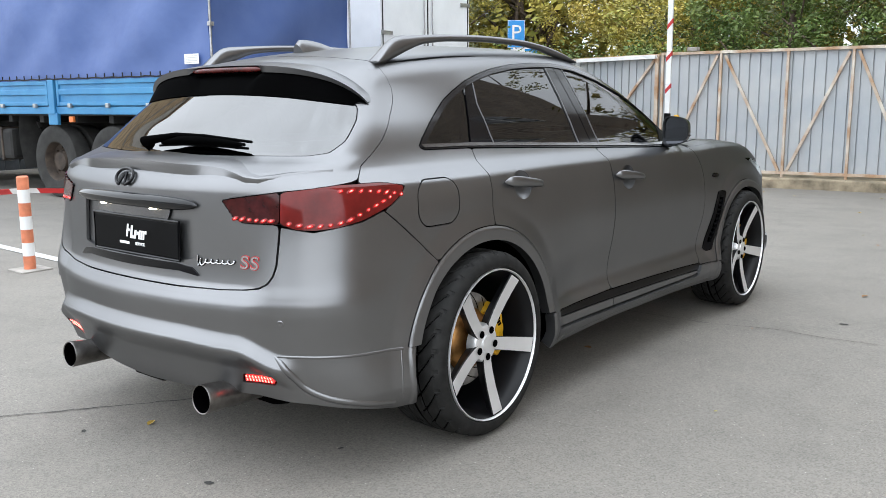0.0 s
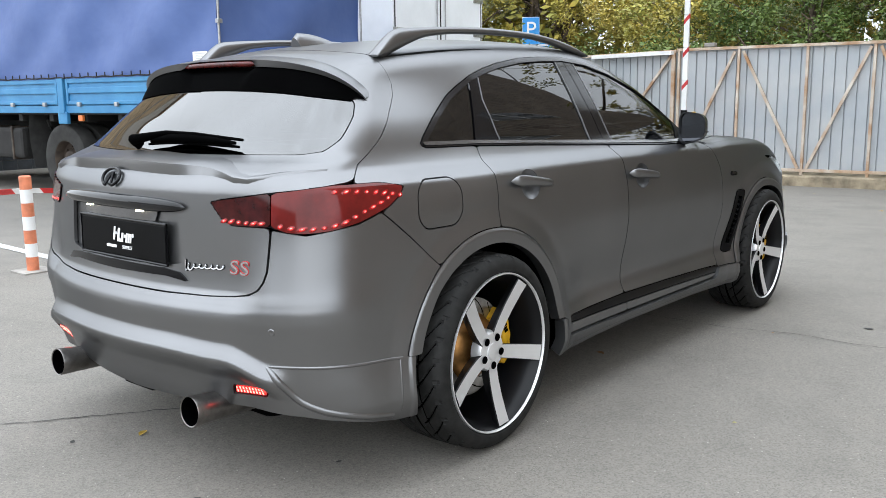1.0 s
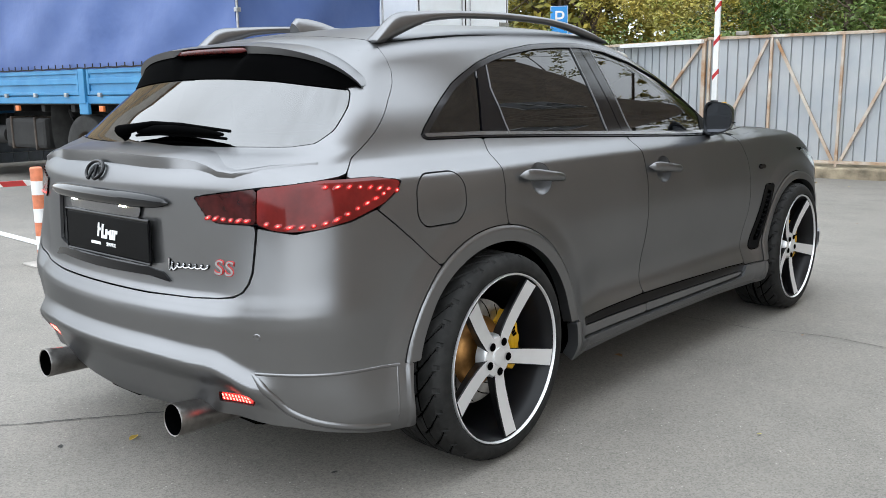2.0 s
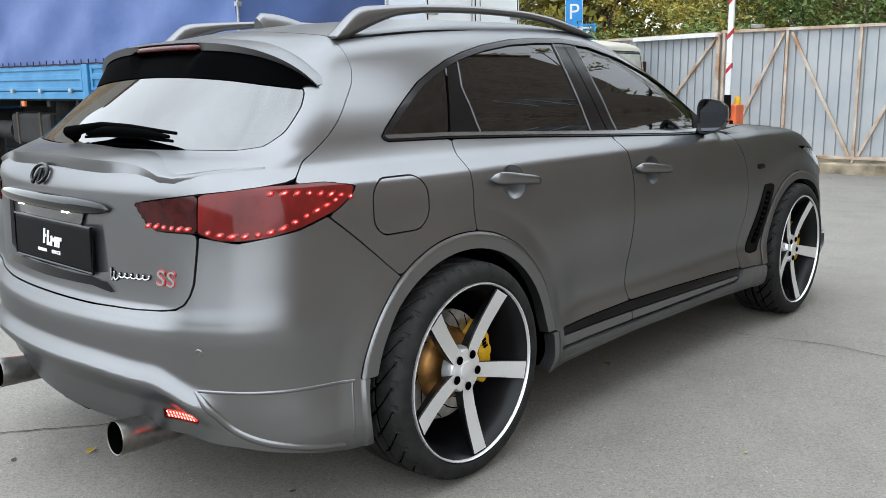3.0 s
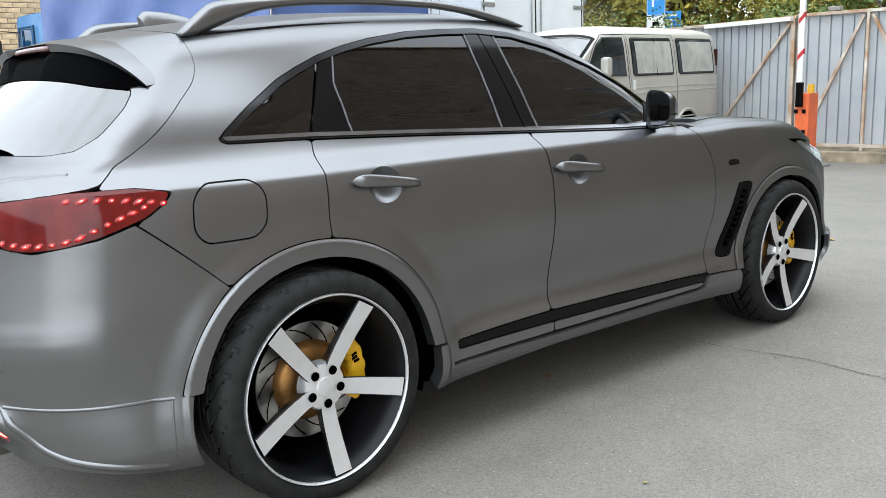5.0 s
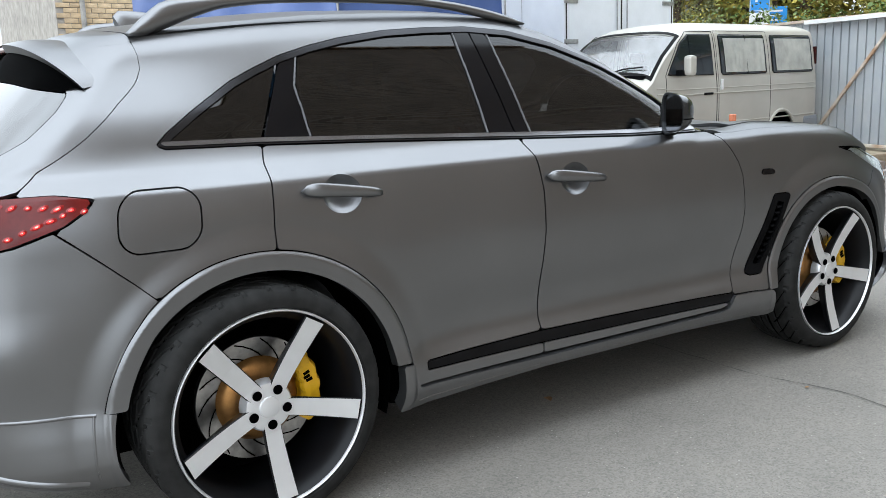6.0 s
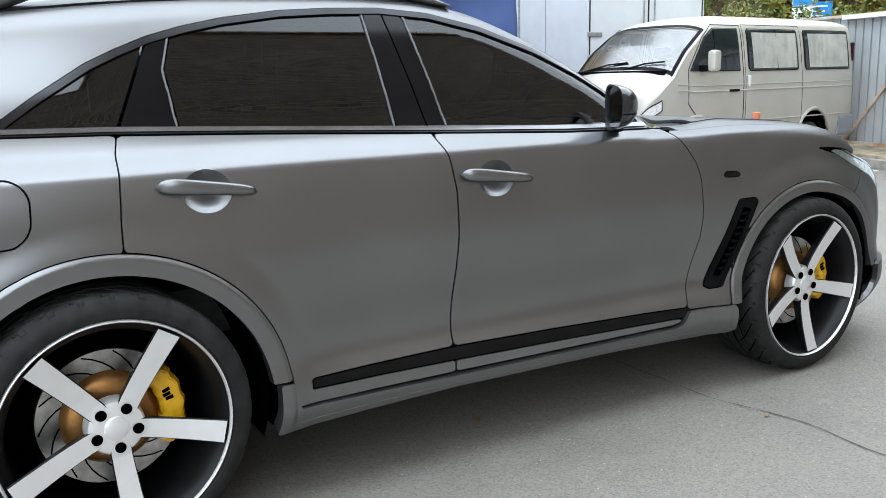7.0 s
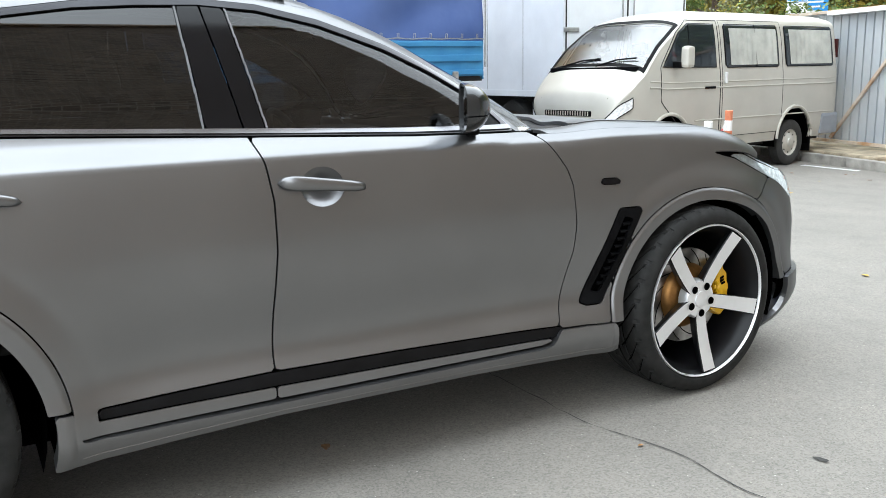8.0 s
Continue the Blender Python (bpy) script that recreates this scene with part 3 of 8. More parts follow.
ROOF = curve((-0.7, 1.455), (-0.45, 1.520), (-0.2, 1.568), (0.1, 1.603), (0.5, 1.632), (0.9, 1.640), (1.2, 1.628), (1.5, 1.580),
             (1.75, 1.497), (2.0, 1.380), (2.2, 1.275), (2.45, 1.13), (2.7, 0.96))
HOOD = curve((2.0, 1.118), (2.3, 1.108), (2.55, 1.095), (2.8, 1.080), (3.14, 1.045), (3.35, 0.985), (3.5, 0.905), (3.62, 0.80), (3.75, 0.62))


def arch_squeeze(d, hub):
    """The rear opening is rounder behind its hub, the front one longer before it."""
    return 0.95 + 0.055 * sstep(-d / 0.4) if hub == 0.0 else 0.925 - 0.075 * sstep(d / 0.35)


def side_x(y, z):
    x = SIDE(z) + TAPER_REAR(y) + TAPER_FRONT(y)
    x = x - 0.040 * sstep((z - 1.2) / 0.25) * sstep((0.25 - y) / 0.5)
    x = x + 0.016 * np.exp(-((y + 0.15) / 0.45) ** 2 - ((z - 1.02) / 0.12) ** 2)
    # the hip behind the wheel swells towards the bumper
    x = x + 0.018 * np.exp(-((z - 0.655) / 0.11) ** 2) * sstep((-0.45 - y) / 0.25)
    # door sides hollow out a little above the sill
    x = x - 0.030 * np.exp(-((z - 0.51) / 0.15) ** 2) * sstep((z - 0.36) / 0.11) * sstep((y - 0.45) / 0.3) * sstep((2.5 - y) / 0.3)
    # the wing swells over the front wheel
    x = x + 0.018 * np.exp(-((y - 3.15) / 0.26) ** 2) * sstep((z - 0.3) / 0.1) * sstep((0.95 - z) / 0.2)
    for hub in (0.0, WHEELBASE):
        r = np.hypot((y - hub) * arch_squeeze(y - hub, hub), z - HUB_Z)
        x = x + (0.008 * sstep(((0.484 if hub == 0.0 else 0.457) - r) / 0.016) + 0.018 * sstep((0.57 - r) / 0.10)) * sstep((r - 0.33) / 0.06)
        x = x + 0.006 * np.exp(-((r - 0.58) / 0.12) ** 2) * (z > 0.2)
    return x


TAIL_EDGE = curve((0.16, -0.86), (0.22, -0.95), (0.30, -0.99), (0.40, -1.018), (0.50, -1.036), (0.60, -1.052), (0.645, -1.060), (0.67, -1.061), (0.70, -1.055), (0.75, -1.041), (0.90, -1.010), (1.05, -0.99), (1.11, -0.965), (1.145, -0.90), (1.17, -0.835), (1.20, -0.79), (1.30, -0.67), (1.40, -0.55), (1.50, -0.43), (1.60, -0.31))
LEDGE = curve((0.28, 0.0), (0.39, 0.0), (0.44, 0.0035), (0.495, 0.0270), (0.510, 0.0335), (0.519, 0.0352), (0.527, 0.0335), (0.534, 0.0290), (0.576, 0.0018), (0.581, 0.0004), (0.588, 0.0))


def tail_y(x, z):
    ax = np.abs(x)
    ledge = LEDGE(z + 0.015 * sstep((ax - 0.30) / 0.30) + 0.060 * sstep((ax - 0.57) / 0.19)) * sstep((0.80 - ax) / 0.07)
    w = sstep((ax - 0.57) / 0.17)
    return TAIL(z) * (1 - w) + TAIL_EDGE(z) * w + 0.22 * x * x + 0.10 * x ** 4 - ledge


def top_z(x, y):
    roof = ROOF(y + 0.40 * x * x * sstep((y - 0.6) / 0.9)) - 0.14 * x * x
    hood = HOOD(y + 0.10 * x * x) + 0.012 * sstep((0.45 - np.abs(x)) / 0.12) * sstep((3.3 - y) / 0.6) - 0.02 * x * x
    hood = hood + 0.030 * sstep((np.abs(x) - 0.45) / 0.30) * sstep((y - 2.2) / 0.3) * sstep((3.35 - y) / 0.45)
    return np.maximum(roof, hood)


def form(x, y, z):
    """Below nought inside the car's body."""
    a = np.abs(x) - side_x(y, z)
    f = smax(a, tail_y(x, z) - y, 0.14)
    f = smax(f, y - (NOSE(z) - 0.20 * x * x - 0.10 * x ** 4), 0.13)
    return smax(f, (z - top_z(x, y)) * 0.8, 0.055)


def along(o, d, far=1.4):
    """The way from points o inside the body along d to its skin."""
    lo, hi = np.zeros(len(o)), np.full(len(o), far)
    for _ in range(34):
        mid = 0.5 * (lo + hi)
        p = o + d * mid[:, None]
        inside = form(p[:, 0], p[:, 1], p[:, 2]) < 0
        lo, hi = np.where(inside, mid, lo), np.where(inside, hi, mid)
    return lo


def slope(p, e=0.0015):
    g = np.zeros_like(p)
    for k in range(3):
        q = np.zeros(3)
        q[k] = e
        a, b = p + q, p - q
        g[:, k] = form(a[:, 0], a[:, 1], a[:, 2]) - form(b[:, 0], b[:, 1], b[:, 2])
    return g / np.maximum(np.linalg.norm(g, axis=1), 1e-9)[:, None]


# the girth: s runs from the middle of the tail round the corner (AX, AY) and forward along the side to the nose
AX, AY, BY, TURN = 0.40, -0.20, 2.95, 0.60
S1, S2 = AX, AX + TURN
S3 = S2 + BY - AY
S4 = S3 + TURN


def s_y(y):
    return S2 + y - AY


def girth(s):
    s = np.asarray(s, float)
    a = np.clip((s - S1) / TURN, 0, 1) * math.pi / 2 + np.clip((s - S3) / TURN, 0, 1) * math.pi / 2
    o = np.stack([np.clip(s, 0, AX) - np.clip(s - S4, 0, AX), AY + np.clip(s - S2, 0, BY - AY), 0 * s], 1)
    return o, np.stack([np.sin(a), -np.cos(a), 0 * s], 1)


def skin_girth(s, z):
    o, d = girth(s)
    o[:, 2] = z
    return o + d * along(o, d)[:, None]


def skin_top(x, y):
    o = np.stack([x, y, np.full(len(x), 0.75)], 1)
    d = np.zeros_like(o)
    d[:, 2] = 1
    return o + d * along(o, d)[:, None]


def s_of(x, y):
    """The girth's s of a place on the right side's skin."""
    if y > AY and y < BY:
        return s_y(y)
    if y <= AY:
        return x if x < AX else S1 + math.atan2(x - AX, AY - y) / (math.pi / 2) * TURN
    return S4 + (AX - x) if x < AX else S3 + math.atan2(y - BY, x - AX) / (math.pi / 2) * TURN

# ---------------------------------------------------------------- the car
GAP = 0.0013
car = thing("sport_utility_car", "matte dark grey sport utility car parked on asphalt", "car")


def Y(pts):
    return [(y + 1.2, z) for y, z in pts]


GAP_REAR = [(0.095, 1.172), (0.080, 1.12), (0.070, 1.03), (0.064, 0.95), (0.060, 0.85)]
GAP_MID = [(1.083, 1.129), (1.108, 1.050), (1.123, 0.940), (1.121, 0.790), (1.102, 0.600), (1.086, 0.336)]
GAP_FRONT = [(2.093, 1.097), (2.135, 1.062), (2.172, 1.020), (2.215, 0.960), (2.238, 0.900), (2.250, 0.760), (2.240, 0.660), (2.208, 0.550), (2.160, 0.385), (2.125, 0.340), (2.083, 0.331)]
BELT = [(-0.20, 1.178), (0.095, 1.172), (0.50, 1.156), (1.083, 1.129), (1.63, 1.106), (2.05, 1.098)]
DLO = Y(BELT + [(2.02, 1.135), (1.96, 1.205), (1.887, 1.262), (1.777, 1.328), (1.62, 1.404), (1.40, 1.484), (1.20, 1.530), (1.01, 1.545), (0.83, 1.541), (0.65, 1.530),
               (0.464, 1.504), (0.34, 1.478), (0.228, 1.447), (0.13, 1.408), (0.047, 1.370), (-0.10, 1.282), (-0.19, 1.222), (-0.226, 1.190)])
# where the side meets the roof and the windscreen
EAVES = Y([(-0.21, 1.512), (0.2, 1.549), (0.6, 1.572), (1.0, 1.580), (1.2, 1.572), (1.384, 1.548), (1.55, 1.503), (1.678, 1.452), (1.78, 1.392), (1.862, 1.330), (1.968, 1.231), (2.044, 1.143), (2.096, 1.095)])


_S = np.linspace(0, S4 + AX, 220)
_Y = skin_girth(_S, np.full(220, 0.50))[:, 1]


def y_of(s):
    """How far forward the girth's s lies on the flank."""
    return np.interp(s, _S, _Y)


def hole(s, z, hub, r):
    d = y_of(s) - hub
    return np.hypot(d * arch_squeeze(d, hub), z - HUB_Z) - r


def arches(s, z, r):
    return np.minimum(hole(s, z, 0.0, r), hole(s, z, WHEELBASE, r))


def region(*pts):
    return lambda s, z: poly_dist(s, z, pts)


def minus(d, e):
    return np.maximum(d, -e)


def both_sides(name, dist, s0, s1, z0, z1, mat, lift=0.0, rim=0.012, step=0.014, label="", parents=None):
    """The panel on the right side and its twin on the left."""
    piece = [girth_piece(dist, s0, s1, z0, z1, step)]
    made = []
    for k, mirror in enumerate((False, True)):
        made.append(part(name, skin_mesh(name, piece, lift, rim, mirror), mat, parents[k] if parents else car, label))
    return made


FLARE, FLARE_F, OPEN = 0.484, 0.457, 0.426
d_dlo = region(*DLO)
# rear lamp: outer half on the quarter, inner half on the tailgate
LAMP = [(0.452, 1.031), (0.50, 1.045), (0.57, 1.063), (0.676, 1.081), (0.77, 1.080), (0.836, 1.064), (0.822, 1.035), (0.790, 0.999), (0.722, 0.957), (0.675, 0.938), (0.632, 0.931), (0.60, 0.936), (0.574, 0.953), (0.497, 0.953), (0.475, 0.975)]
d_lamp = region(*LAMP)
HATCH = [(0.0, 0.714), (0.309, 0.713), (0.45, 0.716), (0.50, 0.7215), (0.530, 0.732), (0.550, 0.751), (0.560, 0.777), (0.566, 0.811), (0.571, 0.95), (0.573, 1.062), (0.716, 1.092), (0.728, 1.14), (0.80, 1.215), (0.885, 1.315), (0.955, 1.375),
         (0.985, 1.415), (0.988, 1.455), (0.975, 1.49), (0.95, 1.53), (0.0, 1.60)]
d_hatch = region(*[(-0.02, 0.714)] + HATCH[1:-1] + [(-0.02, 1.60)])
LINE_BUMPER = [(0.573, 0.95), (0.632, 0.927), (0.722, 0.953), (0.776, 0.955), (0.935, 0.765), (1.2, 0.60), (1.2, 0.16)]

# body side: quarter panel, C pillar, roof frame and A pillar in one pressing
quarter = region((0.716, 1.092), (0.728, 1.14), (0.80, 1.215), (0.885, 1.315), (0.955, 1.375), (0.985, 1.415), (0.988, 1.455), (0.975, 1.49), (0.965, 1.515),
                 *EAVES, *Y([(2.05, 1.098)] + BELT[::-1][1:-1] + GAP_REAR[1:] + [(0.060, 0.70), (-0.2, 0.70)]), (0.935, 0.765), (0.7735, 0.9845), (0.75, 0.99), (0.77, 1.02), (0.79, 1.05), (0.76, 1.07), (0.72, 1.075))


def d_quarter(s, z):
    d = minus(minus(quarter(s, z), d_dlo(s, z)), d_lamp(s, z) - 0.0015)
    d = minus(d, hole(s, z, 0.0, FLARE))
    return minus(d, FUEL(s, z)) + 0.0016


FUEL_BOX = (-0.394, -0.152, 0.903, 1.078)


def FUEL(s, z):
    y0, y1, z0, z1 = FUEL_BOX
    qy, qz = np.abs(y_of(s) - (y0 + y1) / 2 - 0.06 * (z - 0.99)) - (y1 - y0) / 2 + 0.066, np.abs(z - (z0 + z1) / 2) - (z1 - z0) / 2 + 0.066
    return np.hypot(np.maximum(qy, 0), np.maximum(qz, 0)) + np.minimum(np.maximum(qy, qz), 0) - 0.066


both_sides("body_side", d_quarter, 0.70, 3.34, 0.68, 1.60, M_WRAP, step=0.012)
fuel_flap = part("fuel_flap", skin_mesh("fuel_flap", [girth_piece(lambda s, z: FUEL(s, z) + 0.0034, 0.80, 1.10, 0.88, 1.10, 0.011)]), M_WRAP, car)

d_rear_door = region(*Y(GAP_REAR + [(0.060, 0.5), (0.40, 0.336)] + GAP_MID[::-1] + [(0.50, 1.156)]))
d_front_door = region(*Y(GAP_MID[::-1] + [(1.63, 1.106), (2.05, 1.098)] + GAP_FRONT))
# black strip low on the doors
STRIP = region(*Y([(0.575, 0.381), (1.08, 0.377), (1.6, 0.368), (2.33, 0.350), (2.335, 0.384), (1.95, 0.400), (1.5, 0.412), (1.08, 0.419), (0.575, 0.411)]))
# hollows behind the door handles
GRIP_R, GRIP_F = (0.305, 1.010), (1.280, 0.972)


def grip(s, z, at):
    return (np.hypot((s - 1.2 - at[0]) / 0.068, (z - at[1]) / 0.058) - 1) * 0.06


doors_r = both_sides("rear_door", lambda s, z: minus(minus(minus(d_rear_door(s, z), hole(s, z, 0, FLARE)), STRIP(s, z)), grip(s, z, GRIP_R)) + 0.0028, 1.2, 2.36, 0.31, 1.20, M_WRAP, step=0.012)
doors_f = both_sides("front_door", lambda s, z: minus(minus(d_front_door(s, z), STRIP(s, z)), grip(s, z, GRIP_F)) + 0.0028, 2.2, 3.48, 0.31, 1.16, M_WRAP, step=0.012)
both_sides("sill_strip", lambda s, z: STRIP(s, z) + 0.002, 1.7, 3.56, 0.33, 0.45, M_CARBON, lift=-0.003, label="black textured strip along the sill")
SILL = region(*Y([(0.44, 0.266), (0.44, 0.425), (0.512, 0.416), (0.524, 0.335), (1.086, 0.329), (2.083, 0.324), (2.128, 0.333), (2.160, 0.380), (2.45, 0.372), (2.45, 0.258), (1.8, 0.282), (1.1, 0.288)]))
both_sides("side_skirt", lambda s, z: minus(SILL(s, z), arches(s, z, 0.440)) + GAP, 1.6, 3.68, 0.23, 0.44, M_WRAP, lift=0.014, rim=0.05)


for mirror in (1, -1):
    line = skin_girth(np.linspace(1.72, 3.60, 40), np.interp(np.linspace(1.72, 3.60, 40), [1.72, 2.3, 3.0, 3.6], [0.292, 0.304, 0.299, 0.282]))
    line = line + slope(line) * 0.0125
    part("skirt_line", tubed("skirt_line", [(mirror * a, b, c) for a, b, c in line], 0.0034, 6), M_WRAP, car)


def hollow(at, mirror):
    """A dished round pocket that lies behind a door handle."""
    n, rings = 28, 6
    y0, z0 = at
    pts = [(y0 + 1.2 + 0.0712 * q / rings * math.cos(2 * math.pi * i / n), z0 + 0.0612 * q / rings * math.sin(2 * math.pi * i / n)) for q in range(rings + 1) for i in range(n)]
    p = skin_girth(np.array([a for a, _ in pts]), np.array([b for _, b in pts]))
    deep = np.repeat([0.021 * (1 - (q / rings) ** 3) + 0.002 for q in range(rings + 1)], n)
    p = p - slope(p) * deep[:, None]
    faces = [(q * n + i, q * n + (i + 1) % n, (q + 1) * n + (i + 1) % n, (q + 1) * n + i) for q in range(rings) for i in range(n)]
    if mirror:
        p, faces = p * np.array([-1, 1, 1]), [f[::-1] for f in faces]
    return mesh_of("handle_pocket", p, faces, True)


def handle(at, mirror, long=0.285):
    """A bar handle, thicker in the middle, that stands off the door."""
    y0, z0 = at
    n, m = 26, 14
    us = np.linspace(-1, 1, n)
    centre = skin_girth(y0 + 1.2 + us * long / 2, z0 + 0.004 - 0.016 * us)
    nor = slope(centre)
    lift = 0.004 + 0.034 * np.sqrt(np.clip(1 - np.abs(us) ** 3.2, 0, 1))
    verts = []
    for i, u in enumerate(us):
        half_h = 0.0190 * (1 - abs(u) ** 6) ** 0.5 * (1 - 0.26 * u) + 0.0008
        half_t = 0.011 * (1 - abs(u) ** 4) ** 0.5 + 0.0006
        for k in range(m):
            a = 2 * math.pi * k / m
            verts.append(centre[i] + nor[i] * (lift[i] + half_t * math.cos(a)) + np.array([0, 0, 1]) * half_h * math.sin(a))
    faces = [(i * m + k, i * m + (k + 1) % m, (i + 1) * m + (k + 1) % m, (i + 1) * m + k) for i in range(n - 1) for k in range(m)]
    faces += [tuple(range(m))[::-1], tuple(range((n - 1) * m, n * m))]
    v = np.array(verts)
    if mirror:
        v, faces = v * np.array([-1, 1, 1]), [f[::-1] for f in faces]
    me = mesh_of("door_handle", v, faces, True)
    bm = bmesh.new()
    bm.from_mesh(me)
    bmesh.ops.recalc_face_normals(bm, faces=bm.faces)
    bm.to_mesh(me)
    bm.free()
    return me


for k in (0, 1):
    for at, door in ((GRIP_R, doors_r[k]), (GRIP_F, doors_f[k])):
        part("handle_pocket", hollow(at, k == 1), M_WRAP, door)
        part("door_handle", handle(at, k == 1), M_WRAP, door)

# flares round the wheel openings
both_sides("rear_arch_flare", lambda s, z: np.maximum(np.maximum(hole(s, z, 0, FLARE - 0.0025), -hole(s, z, 0, OPEN)), np.where(s < 1.2, 0.474, 0.425) - z), 0.66, 1.75, 0.40, 0.92, M_WRAP, lift=0.003, rim=0.045, step=0.0055)
both_sides("front_arch_flare", lambda s, z: np.maximum(np.maximum(hole(s, z, WHEELBASE, FLARE_F - 0.0025), -hole(s, z, WHEELBASE, OPEN - 0.018)), np.where(s < 4.1, 0.374, 0.40) - z), 3.5, 4.62, 0.36, 0.92, M_WRAP, lift=0.003, rim=0.045, step=0.0055)

# front wing: side piece and top piece meet along x = wing_x
def wing_x(y):
    return side_x(y, np.full(np.shape(y), 0.95)) - 0.065


def wing_top(s):
    y = np.clip(s - 1.2, 2.0, 3.3)
    return skin_top(wing_x(y).ravel(), y.ravel())[:, 2].reshape(np.shape(s))


HEAD = [(4.165, 0.972), (4.245, 0.966), (4.305, 0.955), (4.36, 0.920), (4.43, 0.880), (4.55, 0.850), (4.70, 0.80), (4.66, 0.74), (4.50, 0.735), (4.43, 0.815), (4.385, 0.852), (4.322, 0.898), (4.250, 0.944)]
d_head = region(*HEAD)
WING_LINE = [(4.60, 1.10), (4.36, 0.935), (4.335, 0.900), (4.388, 0.848), (4.30, 0.755)]
wing = region(*Y(GAP_FRONT[:-2] + [(2.45, 0.372), (2.75, 0.372), (2.95, 0.60)]), *WING_LINE[::-1][:3], (4.36, 0.945), (4.40, 1.2), (3.295, 1.2))
VENT = region(*Y([(2.272, 0.460), (2.298, 0.447), (2.352, 0.450), (2.362, 0.458), (2.455, 0.62), (2.552, 0.785), (2.540, 0.797), (2.450, 0.797), (2.352, 0.62)]))
MARK = region(*Y([(2.365, 0.906), (2.38, 0.914), (2.44, 0.912), (2.456, 0.902), (2.450, 0.889), (2.37, 0.893)]))


def d_wing(s, z):
    d = minus(minus(wing(s, z), hole(s, z, WHEELBASE, FLARE_F)), VENT(s, z) - 0.002)
    d = minus(minus(d, d_head(s, z) - 0.003), MARK(s, z) - 0.001)
    return np.maximum(d + GAP, z - wing_top(s) + 0.0005)


HOOD_IN = 0.085
for mirror in (False, True):
    top = top_piece(lambda x, y: np.maximum(np.maximum(x - wing_x(y), wing_x(y) - HOOD_IN - x + GAP), np.maximum(2.13 - y + 0.25 * (x - 0.7), y - 3.22 + 0.3 * (0.85 - x))), 0.6, 0.92, 2.05, 3.35, 0.012)
    part("front_wing", skin_mesh("front_wing", [girth_piece(d_wing, 3.28, 4.45, 0.36, 1.12, 0.012), top], 0.0, 0.012, mirror), M_WRAP, car)
both_sides("side_marker_lamp", lambda s, z: MARK(s, z) + 0.001, 3.54, 3.68, 0.87, 0.93, M_GLOSS, lift=0.005, rim=0.012, step=0.006, label="small dark side marker lamp")
vents = both_sides("wing_vent", lambda s, z: minus(VENT(s, z), region(*Y([(2.322, 0.500), (2.350, 0.492), (2.430, 0.62), (2.505, 0.755), (2.470, 0.765), (2.385, 0.62)]))(s, z)) + 0.0015, 3.44, 3.80, 0.43, 0.81, M_BLACK, lift=0.004, rim=0.02, step=0.007, label="black plastic vent frame behind the front wheel")
for i in range(9):
    z = 0.520 + i * 0.027
    y = 2.346 + (z - 0.505) * 0.52
    for mirror, v in zip((1, -1), vents):
        p = skin_girth(np.array([y + 1.2, y + 1.245]), np.array([z, z]))
        part("vent_slat", boxed(-0.012, 0.002, -0.005, 0.036, -0.0035, 0.0035, m=Matrix.Translation((mirror * p[0][0], p[0][1], p[0][2])) @ Matrix.Diagonal((mirror, 1, 1, 1)) @ pose(0, 0, 0, 0, 28, 0)), M_BLACK, v)

# roof, windscreen, bonnet
def eave_x(y):
    return np.interp(y, [-0.25, 0.2, 1.0, 1.4, 1.68, 1.9, 2.1], [0.566, 0.585, 0.588, 0.60, 0.655, 0.72, 0.83])


def screen_edge(x):
    return 1.50 - 0.30 * x * x


part("roof", skin_mesh("roof", [top_piece(lambda x, y: np.maximum(np.maximum(np.abs(x) - eave_x(y) + GAP, -0.205 - 0.06 * (1 - (x / 0.57) ** 2) - y), y - screen_edge(x)), -0.62, 0.62, -0.30, 1.6, 0.02)]), M_WRAP, car)
part("windscreen", skin_mesh("windscreen", [top_piece(lambda x, y: np.maximum(np.maximum(np.abs(x) - eave_x(y) + 0.012, screen_edge(x) + 0.004 - y), y - 2.40 + 0.38 * x * x), -0.8, 0.8, 1.3, 2.45, 0.025)], -0.004), M_FRONTGLASS, car)
part("cowl", skin_mesh("cowl", [top_piece(lambda x, y: np.maximum(np.maximum(2.37 - 0.38 * x * x - y, y - 2.52 + 0.25 * x * x), np.abs(x) - 0.80), -0.82, 0.82, 2.0, 2.6, 0.02)], -0.012), M_BLACK, car)
bonnet = part("bonnet", skin_mesh("bonnet", [top_piece(lambda x, y: np.maximum(np.maximum(2.49 - 0.25 * x * x - y, y - 3.60 + 0.42 * x * x), np.abs(x) - wing_x(y) + HOOD_IN + GAP), -0.9, 0.9, 2.2, 3.7, 0.02)], 0.003), M_WRAP, car)
for sx in (-1, 1):
    p = skin_top(np.array([0.42]), np.array([2.78]))[0]
    part("bonnet_vent", boxed(-0.09, 0.09, -0.06, 0.05, -0.008, 0.012, 0.006, m=Matrix.Translation((sx * p[0], p[1], p[2])) @ pose(0, 0, 0, -4, 0, sx * 8)), M_WRAP, bonnet)

# nose
def d_nose(s, z):
    d = region((4.302, 0.755), (4.390, 0.848), (4.43, 0.818), (4.50, 0.738), (4.66, 0.74), (4.70, 0.80), (5.02, 0.80), (5.02, 0.17), (4.1, 0.17))(s, z)
    return minus(d, hole(s, z, WHEELBASE, np.where(z > 0.405, FLARE_F, 0.450))) + GAP


